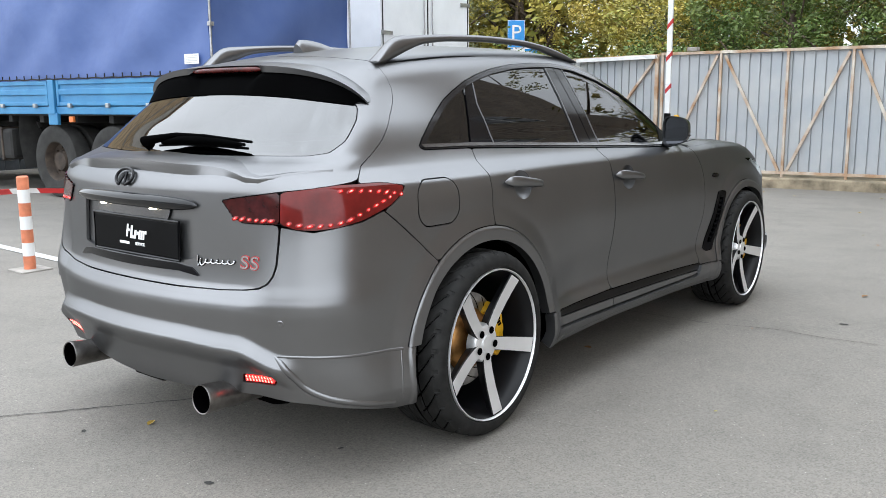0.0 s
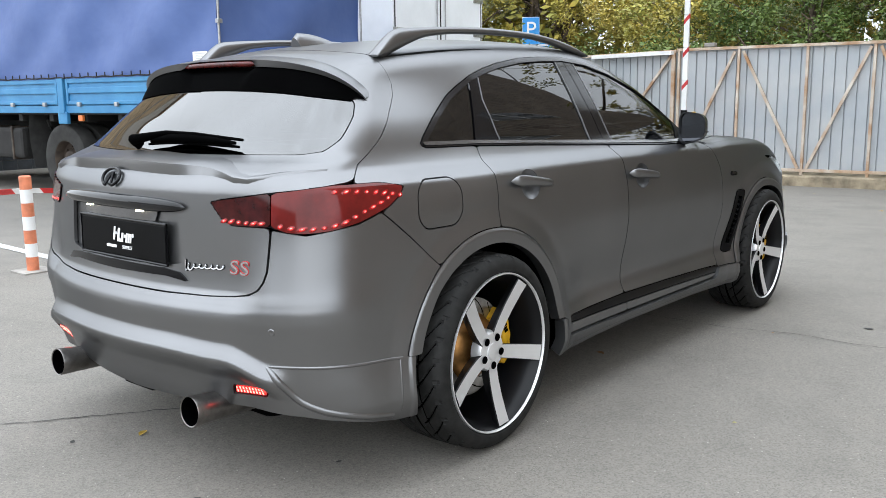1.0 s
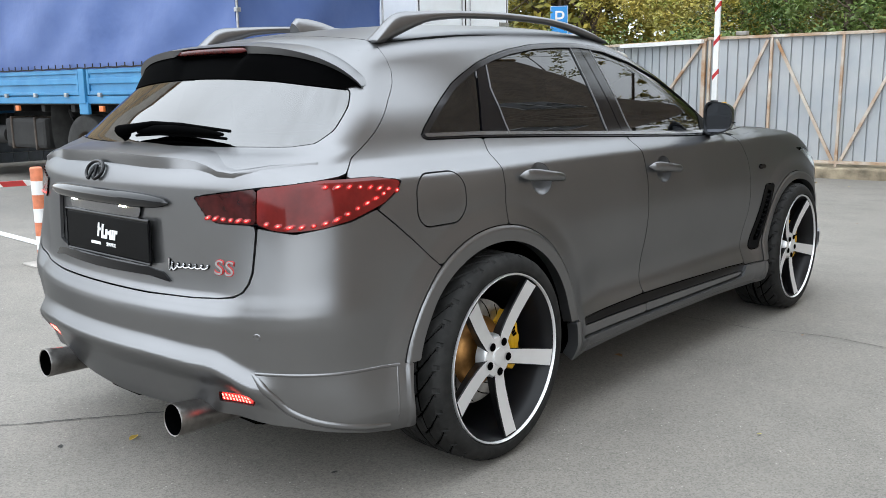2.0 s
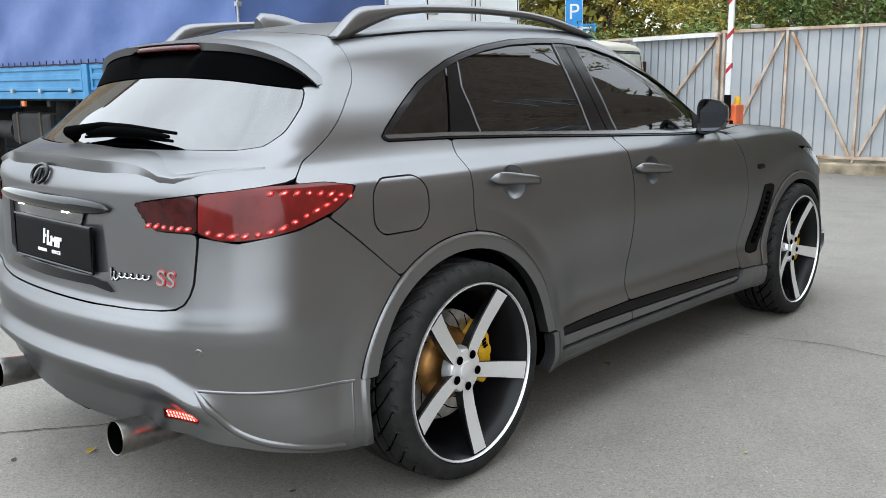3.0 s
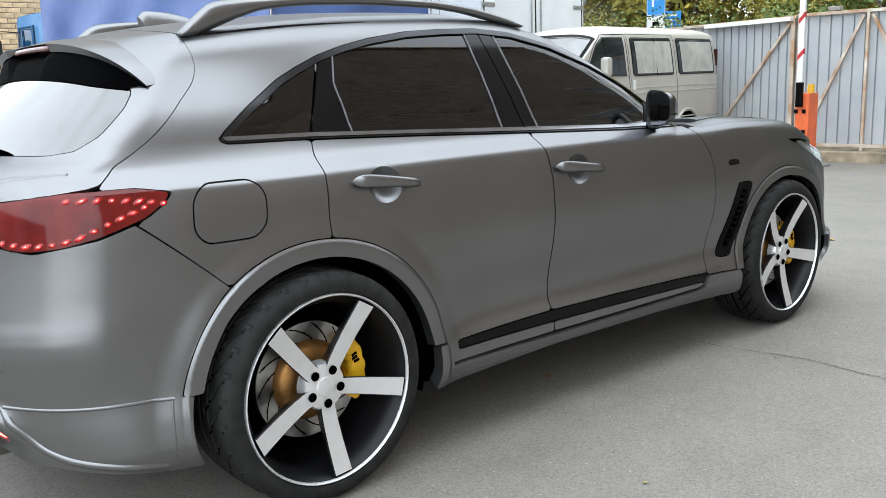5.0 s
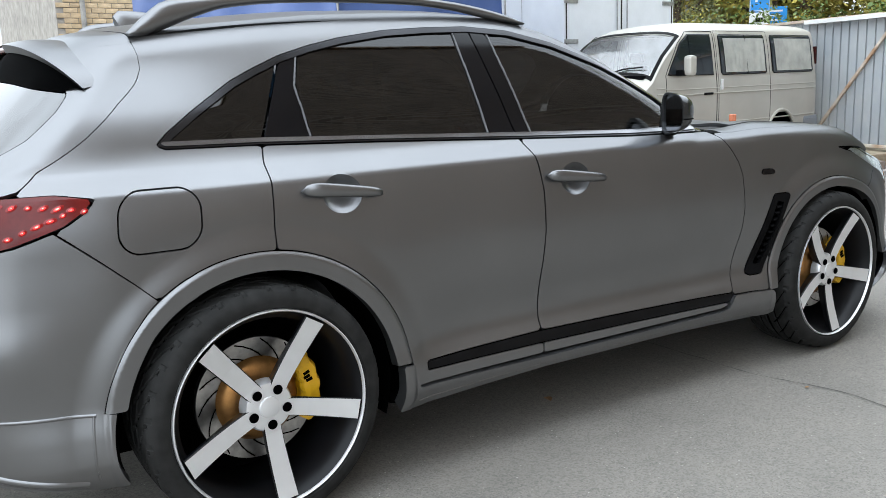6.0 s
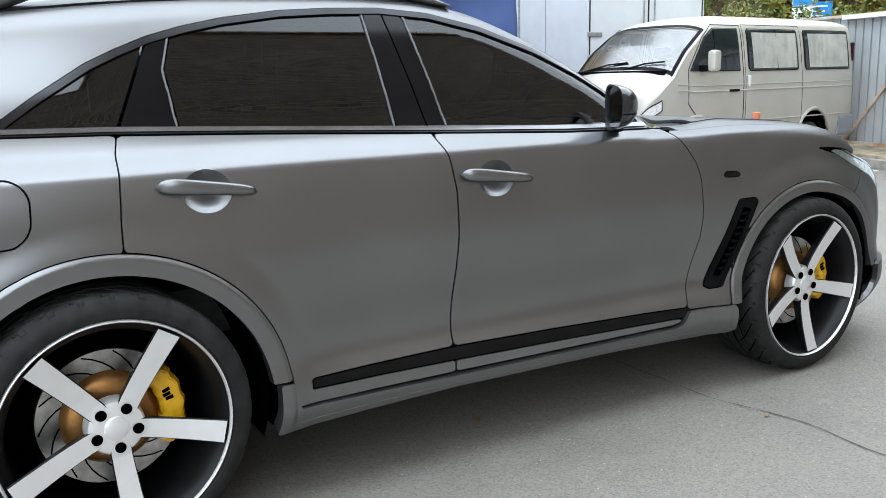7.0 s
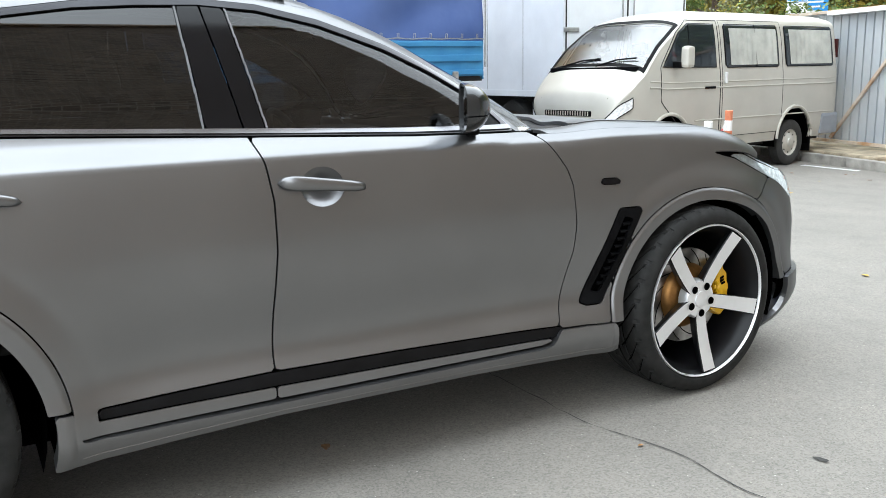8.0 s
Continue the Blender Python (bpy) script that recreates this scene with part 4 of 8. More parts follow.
both_sides("front_bumper", lambda s, z: np.maximum(d_nose(s, z), 0.412 - z), 4.1, 5.0, 0.40, 0.84, M_WRAP)
both_sides("front_lip", lambda s, z: np.maximum(d_nose(s, z), z - 0.408), 4.1, 5.0, 0.16, 0.42, M_WRAP, lift=0.022, rim=0.022, label="matte grey front lip with a flared end")
both_sides("grille", region((4.72, 0.79), (5.02, 0.84), (5.02, 0.99), (4.8, 0.97)), 4.7, 5.0, 0.76, 0.9, M_GLOSS)
heads = both_sides("headlamp", lambda s, z: d_head(s, z) + 0.002, 4.14, 4.74, 0.70, 0.99, M_CLEAR, lift=0.002, label="clear headlamp with a chrome inside")
for k, h in enumerate(heads):
    part("reflector_bowl", skin_mesh("reflector_bowl", [girth_piece(lambda s, z: d_head(s, z) + 0.004, 4.14, 4.74, 0.70, 0.99)], -0.010, 0.0, k == 1), M_BOWL, h)

HEAD_STRIP = region((4.345, 0.925), (4.37, 0.905), (4.43, 0.872), (4.55, 0.842), (4.70, 0.795), (4.66, 0.745), (4.50, 0.742), (4.43, 0.825), (4.390, 0.858))
for k, h in enumerate(heads):
    part("lit_strip", skin_mesh("lit_strip", [girth_piece(lambda s, z: np.maximum(HEAD_STRIP(s, z), d_head(s, z) + 0.006), 4.30, 4.74, 0.70, 0.95, 0.008)], -0.005, 0.004, k == 1), M_HEADLIGHT, h, "lit white lamp strip")

# glass house
B_BAR = Y([(0.943, 1.56), (0.960, 1.10), (1.148, 1.10), (1.085, 1.56)])
C_LINE = [(0.080, 1.140), (0.095, 1.172), (0.228, 1.447), (0.243, 1.478)]
d_b = region(*B_BAR)


def side_of(s, z, *pts):
    """Below nought in front of the line through pts (y, z, rising)."""
    return np.interp(z, [p[1] for p in pts], [p[0] for p in pts]) - (s - 1.2)


INSET = 0.021


def pane(lo, hi):
    def d(s, z):
        r = d_dlo(s, z) + INSET
        if lo:
            r = np.maximum(r, side_of(s, z, *lo) + 0.006)
        if hi:
            r = np.maximum(r, -side_of(s, z, *hi) + 0.006)
        return r
    return d


C2 = ((0.274, 1.150), (0.267, 1.188), (0.256, 1.349), (0.289, 1.440), (0.302, 1.475))
B1, B2 = ((0.966, 1.13), (0.948, 1.53)), ((1.146, 1.13), (1.087, 1.53))
both_sides("quarter_window", pane(None, C_LINE), 0.94, 1.46, 1.16, 1.48, M_TINT, lift=-0.005, label="dark privacy glass in the rear quarter")
both_sides("rear_side_window", pane(C2, B1), 1.44, 2.2, 1.12, 1.56, M_TINT, lift=-0.005, label="dark privacy glass of the rear door", parents=doors_r)
both_sides("front_side_window", pane(B2, None), 2.26, 3.28, 1.08, 1.56, M_FRONTGLASS, lift=-0.005, label="tinted glass of the front door", parents=doors_f)
both_sides("window_trim", lambda s, z: np.maximum(d_dlo(s, z) + 0.002, -(d_dlo(s, z) + INSET)), 0.94, 3.28, 1.06, 1.58, M_TRIM, lift=0.003, step=0.010, label="dark satin metal window surround")
both_sides("belt_moulding", lambda s, z: np.maximum(np.maximum(d_dlo(s, z) + 0.007, -(d_dlo(s, z) + INSET)), z - np.interp(s - 1.2, [-0.3, 0.1, 1.08, 2.1], [1.20, 1.192, 1.150, 1.118])), 0.94, 3.24, 1.06, 1.23, M_BELT, lift=0.007, rim=0.006, step=0.0075, label="satin chrome belt moulding")
both_sides("pillar_cover", lambda s, z: np.maximum(d_dlo(s, z) + INSET, np.maximum(side_of(s, z, *C_LINE) + 0.004, -side_of(s, z, *C2))), 1.26, 1.56, 1.14, 1.5, M_GLOSS, lift=-0.002)
for lo, hi in ((B1, ((1.078, 1.13), (1.010, 1.55))), (((1.084, 1.13), (1.016, 1.55)), B2)):
    both_sides("pillar_cover", lambda s, z: np.maximum(d_dlo(s, z) + INSET, np.maximum(side_of(s, z, *lo), -side_of(s, z, *hi))), 2.1, 2.4, 1.10, 1.56, M_GLOSS, lift=-0.001)
for lo in (((0.088, 1.172), (0.221, 1.447)), tuple((a - 0.006, b) for a, b in C2), ((0.956, 1.13), (0.938, 1.53)), ((1.150, 1.13), (1.091, 1.53))):
    hi = tuple((a + 0.0065, b) for a, b in lo)
    both_sides("pane_seal", lambda s, z: np.maximum(d_dlo(s, z) + INSET, np.maximum(side_of(s, z, *lo), -side_of(s, z, *hi))), 1.4, 2.5, 1.10, 1.56, M_SEAL, lift=0.001, rim=0.005, step=0.006)
both_sides("mirror_sail", lambda s, z: np.maximum(d_dlo(s, z) + INSET, side_of(s, z, (1.80, 1.10), (1.93, 1.25))), 2.9, 3.28, 1.08, 1.30, M_BLACK, lift=-0.001)

# near-black shell that colours the gaps' shade, with the wheel openings left free
def d_shell(s, z):
    d = minus(np.maximum(np.where(s < 0.95, 0.37, 0.28) - z, z - np.where((s > 3.2), 1.02, 1.15)), arches(s, z, 0.445))
    return np.maximum(d, np.maximum(-0.01 - s, s - 5.0))


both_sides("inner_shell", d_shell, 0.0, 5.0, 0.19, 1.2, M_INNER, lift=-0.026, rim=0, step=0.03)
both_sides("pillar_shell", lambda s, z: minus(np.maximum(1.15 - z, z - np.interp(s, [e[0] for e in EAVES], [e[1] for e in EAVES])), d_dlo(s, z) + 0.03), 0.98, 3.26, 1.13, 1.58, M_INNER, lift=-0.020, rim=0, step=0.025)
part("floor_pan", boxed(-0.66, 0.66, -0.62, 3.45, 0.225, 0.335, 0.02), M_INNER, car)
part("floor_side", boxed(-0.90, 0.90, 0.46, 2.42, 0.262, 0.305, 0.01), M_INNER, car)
# unseen box added below the tail to block light under the bumper
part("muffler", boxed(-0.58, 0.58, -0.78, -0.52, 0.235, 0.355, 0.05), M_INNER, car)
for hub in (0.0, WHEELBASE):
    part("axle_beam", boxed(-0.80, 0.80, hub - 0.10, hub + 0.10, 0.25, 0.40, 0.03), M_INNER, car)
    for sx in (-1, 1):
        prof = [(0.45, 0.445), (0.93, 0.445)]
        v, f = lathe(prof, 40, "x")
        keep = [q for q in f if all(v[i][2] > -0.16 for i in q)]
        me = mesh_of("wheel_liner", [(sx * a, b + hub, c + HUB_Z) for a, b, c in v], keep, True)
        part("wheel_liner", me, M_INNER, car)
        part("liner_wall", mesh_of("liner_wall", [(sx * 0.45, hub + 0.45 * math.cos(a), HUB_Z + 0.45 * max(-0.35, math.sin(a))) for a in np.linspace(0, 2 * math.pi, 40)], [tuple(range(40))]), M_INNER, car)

# ---------------------------------------------------------------- the car's tail
def across(name, dist, s1, z0, z1, mat, parent, lift=0.0, rim=0.012, step=0.014, label=""):
    """A panel over both halves of the tail: its outline is given for the right half."""
    keep = lambda s, z: skin_girth(np.abs(s), z) * np.stack([np.sign(s) + (s == 0), 1 + 0 * s, 1 + 0 * s], 1)
    d2 = lambda s, z: dist(np.abs(s), z)
    n = math.ceil(s1 / step)
    us = np.linspace(-n * step, n * step, 2 * n + 1)
    pts, fs = clip_grid(us, np.arange(z0, z1 + step, step), d2)
    return part(name, skin_mesh(name, [(pts, fs, keep)], lift, rim), mat, parent, label)


GLASS = [(-0.1, 1.172), (0.365, 1.174), (0.60, 1.177), (0.650, 1.186), (0.690, 1.225), (0.728, 1.30), (0.738, 1.345), (0.70, 1.385), (0.5, 1.43), (0.2, 1.452), (-0.1, 1.455)]
d_glass = region(*GLASS)
PLATE_BAY = region((-0.1, 0.795), (0.28, 0.800), (0.372, 0.815), (0.362, 0.90), (0.352, 0.985), (-0.1, 0.990))


def d_gate(s, z):
    d = minus(region(*[(-0.1, 0.714)] + HATCH[1:-1] + [(-0.1, 1.60)])(s, z), d_glass(s, z))
    d = minus(d, d_lamp(s, z) - 0.0012)
    return np.maximum(minus(d, PLATE_BAY(s, z)) + 0.0010, z - 1.50)


tailgate = across("tailgate", d_gate, 1.0, 0.70, 1.52, M_WRAP, car, step=0.013)
part("tailgate_top", skin_mesh("tailgate_top", [top_piece(lambda x, y: np.maximum(np.maximum(np.abs(x) - 0.60 + 0.25 * np.clip(-0.2 - y, 0, 1), y + 0.212 + 0.06 * (1 - (x / 0.57) ** 2)), -0.40 - y), -0.62, 0.62, -0.42, -0.18, 0.02)]), M_WRAP, tailgate)
across("rear_window", lambda s, z: d_glass(s, z) + 0.003, 0.76, 1.15, 1.47, M_REARGLASS, tailgate, lift=-0.003, label="dark rear window that mirrors the white sky")
# near-black backing puts shade into the tailgate's gaps
across("gate_shell", region((-0.1, 0.72), (0.56, 0.72), (0.56, 1.07), (0.70, 1.10), (0.70, 1.16), (-0.1, 1.16)), 0.72, 0.70, 1.18, M_INNER, tailgate, lift=-0.03, rim=0, step=0.03)
across("plate_bay", lambda s, z: PLATE_BAY(s, z) - 0.006, 0.4, 0.78, 1.01, M_WRAP, tailgate, lift=-0.015, rim=0)


def tail_point(s, z, lift=0.0):
    """A place on the tail's skin at girth s (below nought on the left), and its outward direction."""
    p = skin_girth(np.array([abs(s)]), np.array([z]))
    n = slope(p)[0]
    p = p[0] + n * lift
    return (Vector(p), Vector(n)) if s >= 0 else (Vector((-p[0], p[1], p[2])), Vector((-n[0], n[1], n[2])))


def on_tail(s, z, lift=0.0):
    """A pose on the tail: x along it to the right, z out of it."""
    p, n = tail_point(s, z, lift)
    x = Vector((0, 0, 1)).cross(n).normalized()
    y = n.cross(x)
    return Matrix.Translation(p) @ Matrix((x, y, n)).transposed().to_4x4()


# number plate with its frame; the words on it belong to a workshop
plate = part("number_plate", boxed(-0.275, 0.275, -0.066, 0.066, -0.006, 0.006, 0.004, m=on_tail(0.03, 0.872, -0.012)), M_BLACK, tailgate, "black show plate with white lettering")
part("plate_frame", joined("plate_frame", [tube([on_tail(0.03, 0.872, -0.008) @ Vector(c) for c in ((-0.28, -0.071, 0), (0.28, -0.071, 0), (0.28, 0.071, 0), (-0.28, 0.071, 0), (-0.28, -0.071, 0))], 0.005, 6)]), M_GLOSS, plate)


def lettering(name, text, size, m, mat, parent, depth=0.002, shear=0.0, label="", grow=0.0):
    cu = bpy.data.curves.new(name, "FONT")
    cu.body, cu.size, cu.extrude, cu.shear = text, size, depth, shear
    cu.space_character = 1.12 if text == "SS" else 1.0
    cu.align_x, cu.align_y, cu.offset = "CENTER", "CENTER", grow
    tmp = bpy.data.objects.new(name, cu)
    me = bpy.data.meshes.new_from_object(tmp)
    bpy.data.objects.remove(tmp)
    me.transform(m)
    return part(name, me, mat, parent, label)


M_LETTER = material("white_lettering", (0.82, 0.82, 0.82), 0.5, vary=0.05)
# the workshop's mark as plain bars
lean = Matrix.Identity(4)
lean[0][1] = 0.22
for a, w, h, low in ((-0.060, 0.010, 0.050, -0.018), (-0.049, 0.008, 0.010, 0.004), (-0.032, 0.012, 0.050, -0.022), (-0.018, 0.014, 0.012, -0.022), (-0.006, 0.011, 0.034, -0.022), (0.010, 0.013, 0.012, -0.006), (0.022, 0.011, 0.034, -0.022), (0.036, 0.010, 0.034, -0.022), (0.049, 0.008, 0.034, -0.022), (0.060, 0.010, 0.012, 0.000)):
    part("plate_bar", boxed(a - w / 2, a + w / 2, low, low + h, 0, 0.003, 0.001, m=on_tail(0.045, 0.880, -0.005) @ lean), M_LETTER, plate)
lettering("plate_line", "SERVICE", 0.017, on_tail(0.065, 0.839, -0.005), M_LETTER, plate)
part("plate_bar", boxed(-0.085, -0.02, -0.005, 0.005, 0, 0.002, m=on_tail(0.015, 0.839, -0.005)), M_LETTER, plate)

# garnish over the plate, with two lamps below it
def garnish_mesh():
    """A rounded bar over the plate that thins out to pointed ends."""
    n, m = 41, 14
    verts = []
    for u in np.linspace(-1, 1, n):
        at = 0.400 * u
        p, nn = tail_point(at, 1.010 - 0.004 * abs(u) ** 3, 0.010)
        fat = (1 - abs(u) ** 5) ** 0.5
        up = Vector((0, 0, 1)) - nn * nn.z
        for k in range(m):
            t = 2 * math.pi * k / m
            verts.append(p + nn * (0.020 * fat + 0.001) * math.cos(t) + up.normalized() * (0.025 * fat + 0.001) * math.sin(t))
    faces = [(i * m + k, i * m + (k + 1) % m, (i + 1) * m + (k + 1) % m, (i + 1) * m + k) for i in range(n - 1) for k in range(m)]
    return mesh_of("garnish", verts, faces + [tuple(range(m)), tuple(range((n - 1) * m, n * m))[::-1]], True)


M_DARKCHROME = material("black_chrome", (0.008, 0.008, 0.009), 0.08, 0.0, spec=0.35, vary=0.15, size=9, fine=200, spread=0.03)
garnish = part("garnish", garnish_mesh(), M_DARKCHROME, tailgate, "black chrome bar over the number plate")
for s in (-0.17, 0.17):
    lamp = part("plate_lamp", boxed(-0.016, 0.016, -0.003, 0.003, 0.006, 0.016, m=on_tail(s, 0.983, -0.004)), M_PLATELIGHT, garnish, "small lit number plate lamp")
across("lamp_panel", region((-0.1, 0.948), (0.235, 0.948), (0.250, 0.984), (-0.1, 0.986)), 0.28, 0.93, 1.0, M_BELT, garnish, lift=-0.006, rim=0.004, step=0.008, label="bright panel under the bar lit by its lamps")
across("gate_lower_trim", region((-0.1, 0.760), (0.30, 0.765), (0.405, 0.752), (0.36, 0.783), (0.28, 0.792), (-0.1, 0.795)), 0.42, 0.74, 0.81, M_GLOSS, tailgate, lift=0.008, rim=0.02, step=0.008)

# round emblem drawn as a plain oval ring with two slanting bars
m_e = on_tail(-0.02, 1.088, 0.003)
emblem = part("emblem", joined("emblem", [tube([m_e @ Vector((0.056 * math.cos(a), 0.034 * math.sin(a), 0.004)) for a in np.linspace(-1.2, math.pi + 1.2, 33)], 0.0060, 8)], True), M_GLOSS, tailgate, "dark oval emblem")
for sx in (-1, 1):
    part("emblem_bar", tubed("emblem_bar", [m_e @ Vector((sx * 0.004, 0.018, 0.004)), m_e @ Vector((sx * 0.020, -0.032, 0.006))], 0.0060, 6), M_GLOSS, emblem)
# badge: a slanting script that cannot be read, and two letters
squiggle = []
for i in range(70):
    a = i / 69
    tall = 0.020 * math.exp(-((a - 0.06) / 0.05) ** 2) + 0.010 * math.exp(-((a - 0.22) / 0.04) ** 2) + 0.0065
    squiggle.append((0.094 * a + 0.004 * math.sin(2 * math.pi * a * 7.5 + 1.2), tall * math.sin(2 * math.pi * a * 7.5) + 0.004 * a))
for lift_z, width, mat in ((0.004, 0.0026, M_CHROME), (0.001, 0.0040, M_BLACK)):
    part("badge_script", tubed("badge_script", [tail_point(0.384 + a, 0.808 + b, lift_z)[0] for a, b in squiggle], width, 6), mat, tailgate)
lettering("badge_letters", "SS", 0.066, on_tail(0.508, 0.813, 0.001) @ Matrix.Diagonal((1.3, 1, 1, 1)), M_CHROME, tailgate, 0.004, 0.10, "chrome letters with red edges")
lettering("badge_edge", "SS", 0.066, on_tail(0.508, 0.813, 0.0005) @ Matrix.Diagonal((1.3, 1, 1, 1)), M_RED, tailgate, 0.002, 0.10, "", 0.0022)

# lip spoiler under the window
def lip_spoiler():
    n, m = 49, 9
    us = np.linspace(-1, 1, n)
    verts = []
    for u in us:
        a = abs(u)
        s = 0.665 * a
        lower = 1.106 + 0.016 * sstep((a - 0.72) / 0.28) - 0.022 * math.exp(-((a - 0.78) / 0.07) ** 2) + 0.010 * math.exp(-(a / 0.35) ** 2)
        upper = lower + 0.052 * (1 - sstep((a - 0.55) / 0.4)) + 0.010
        out = 0.064 * (1 - sstep((a - 0.45) / 0.45)) + 0.004
        p0, _ = tail_point(math.copysign(s, u) if u else 0.0, lower, -0.004)
        p1, _ = tail_point(math.copysign(s, u) if u else 0.0, upper, 0.001)
        lead = Vector((0, -1, 0.10)).normalized()
        tip = p0.lerp(p1, 0.50) + lead * out
        for k in range(m):
            t = k / (m - 1)
            if t < 0.45:
                q = p0.lerp(tip, (t / 0.45) ** 0.8)
            elif t < 0.55:
                q = tip + Vector((0, 0.2, 1)) * 0.007 * (t - 0.45) / 0.1
            else:
                q = (tip + Vector((0, 0.0014, 0.007))).lerp(p1, ((t - 0.55) / 0.45))
            verts.append(q)
    faces = [(i * m + k, (i + 1) * m + k, (i + 1) * m + k + 1, i * m + k + 1) for i in range(n - 1) for k in range(m - 1)]
    me = mesh_of("lip_spoiler", verts, faces, True)
    bm = bmesh.new()
    bm.from_mesh(me)
    bmesh.ops.recalc_face_normals(bm, faces=bm.faces)
    if sum(f.normal.y for f in bm.faces) > 0:
        bmesh.ops.reverse_faces(bm, faces=bm.faces)
    bm.to_mesh(me)
    bm.free()
    me.set_sharp_from_angle(angle=radians(24))
    return me


part("lip_spoiler", lip_spoiler(), M_WRAP, tailgate)

# roof spoiler: a visor over the window with a notch for the brake lamp
def spoiler_edge(u):
    """The trailing edge from the left (-1) to the right (1)."""
    a = abs(u)
    x = 0.688 * math.sin(min(1.0, a) * 1.42) / math.sin(1.42)
    z = 1.512 - 0.150 * a ** 2.6
    y = -0.535 + 0.150 * a ** 2.2
    return Vector((math.copysign(x, u), y, z))


def roof_spoiler(under):
    n, m = 57, 9
    verts = []
    for u in np.linspace(-1, 1, n):
        e = spoiler_edge(u)
        if abs(u) < 0.245:
            e.y += 0.026
        root_x = 0.60 * u
        blend = float(sstep((abs(u) - 0.36) / 0.64))
        root = Vector(skin_top(np.array([root_x * 0.92]), np.array([-0.35 + 0.05 * blend]))[0]).lerp(Vector((e.x * 0.975, e.y + 0.055, e.z + 0.016)), blend)
        root.z -= 0.008
        if under:
            inner = Vector(skin_girth(np.array([abs(u) * 0.72]), np.array([1.398 - 0.045 * abs(u) ** 2]))[0])
            inner.x = math.copysign(inner.x, u)
            low = e + (Vector((0, 0.012, -0.032 + 0.016 * abs(u))) if abs(u) > 0.245 else Vector((0, 0.02, -0.036)))
            rows = [e.lerp(low, t) + Vector((0, 0.004, 0)) for t in (0.8, 0.9, 1)] + [low.lerp(inner, t) + Vector((0, 0, 0.015 * math.sin(t * math.pi))) for t in (0.2, 0.4, 0.6, 0.8, 1.0)]
            rows.append(inner + Vector((0, 0.03, -0.01)))
        else:
            bow = Vector((0, 0, 0.010 * (1 - abs(u))))
            face = Vector((0, 0.010, -0.030 + 0.016 * abs(u))) if abs(u) > 0.245 else Vector((0, 0.012, -0.004))
            rows = [root.lerp(e, t) + bow * math.sin(t * math.pi) for t in np.linspace(0, 1, m - 1)] + [e + face]
        verts += rows
    faces = [(i * m + k, i * m + k + 1, (i + 1) * m + k + 1, (i + 1) * m + k) for i in range(n - 1) for k in range(m - 1)]
    me = mesh_of("roof_spoiler", verts, faces, True)
    bm = bmesh.new()
    bm.from_mesh(me)
    bmesh.ops.recalc_face_normals(bm, faces=bm.faces)
    want = -1 if under else 1
    if sum(f.normal.z * f.calc_area() for f in bm.faces) * want < 0:
        bmesh.ops.reverse_faces(bm, faces=bm.faces)
    bm.to_mesh(me)
    bm.free()
    me.set_sharp_from_angle(angle=radians(45))
    return me


spoiler = part("roof_spoiler", roof_spoiler(False), M_WRAP, tailgate)
part("spoiler_underside", roof_spoiler(True), M_INNER, spoiler, "black underside of the roof spoiler")
part("brake_lamp", tubed("brake_lamp", [spoiler_edge(u) + Vector((0, 0.026, -0.016)) for u in np.linspace(-0.235, 0.235, 15)], [0.004] + [0.0105] * 13 + [0.004], 8), M_BRAKE, spoiler, "dark red high brake lamp")

# rear wiper
wip = [tail_point(-0.12 + 0.0, 1.205, 0.03)[0], tail_point(0.05, 1.214, 0.036)[0], tail_point(0.22, 1.212, 0.036)[0], tail_point(0.44, 1.200, 0.03)[0]]
hub_p, _ = tail_point(-0.10, 1.188, 0.012)
wiper = part("rear_wiper", tubed("rear_wiper", [hub_p, hub_p + Vector((0, -0.030, 0.018)), wip[1], wip[2], wip[3]], [0.024, 0.021, 0.010, 0.008, 0.005], 8), M_INNER, tailgate)
part("wiper_blade", tubed("wiper_blade", [tail_point(s, z, 0.012)[0] for s, z in ((-0.04, 1.190), (0.1, 1.200), (0.3, 1.198), (0.43, 1.190))], [0.005, 0.008, 0.008, 0.005], 6), M_INNER, wiper)
part("wiper_body", tubed("wiper_body", [tail_point(a, b, 0.024)[0] for a, b in ((-0.02, 1.194), (0.08, 1.206), (0.2, 1.207), (0.32, 1.202), (0.42, 1.194))], [0.008, 0.016, 0.017, 0.013, 0.006], 8), M_INNER, wiper)

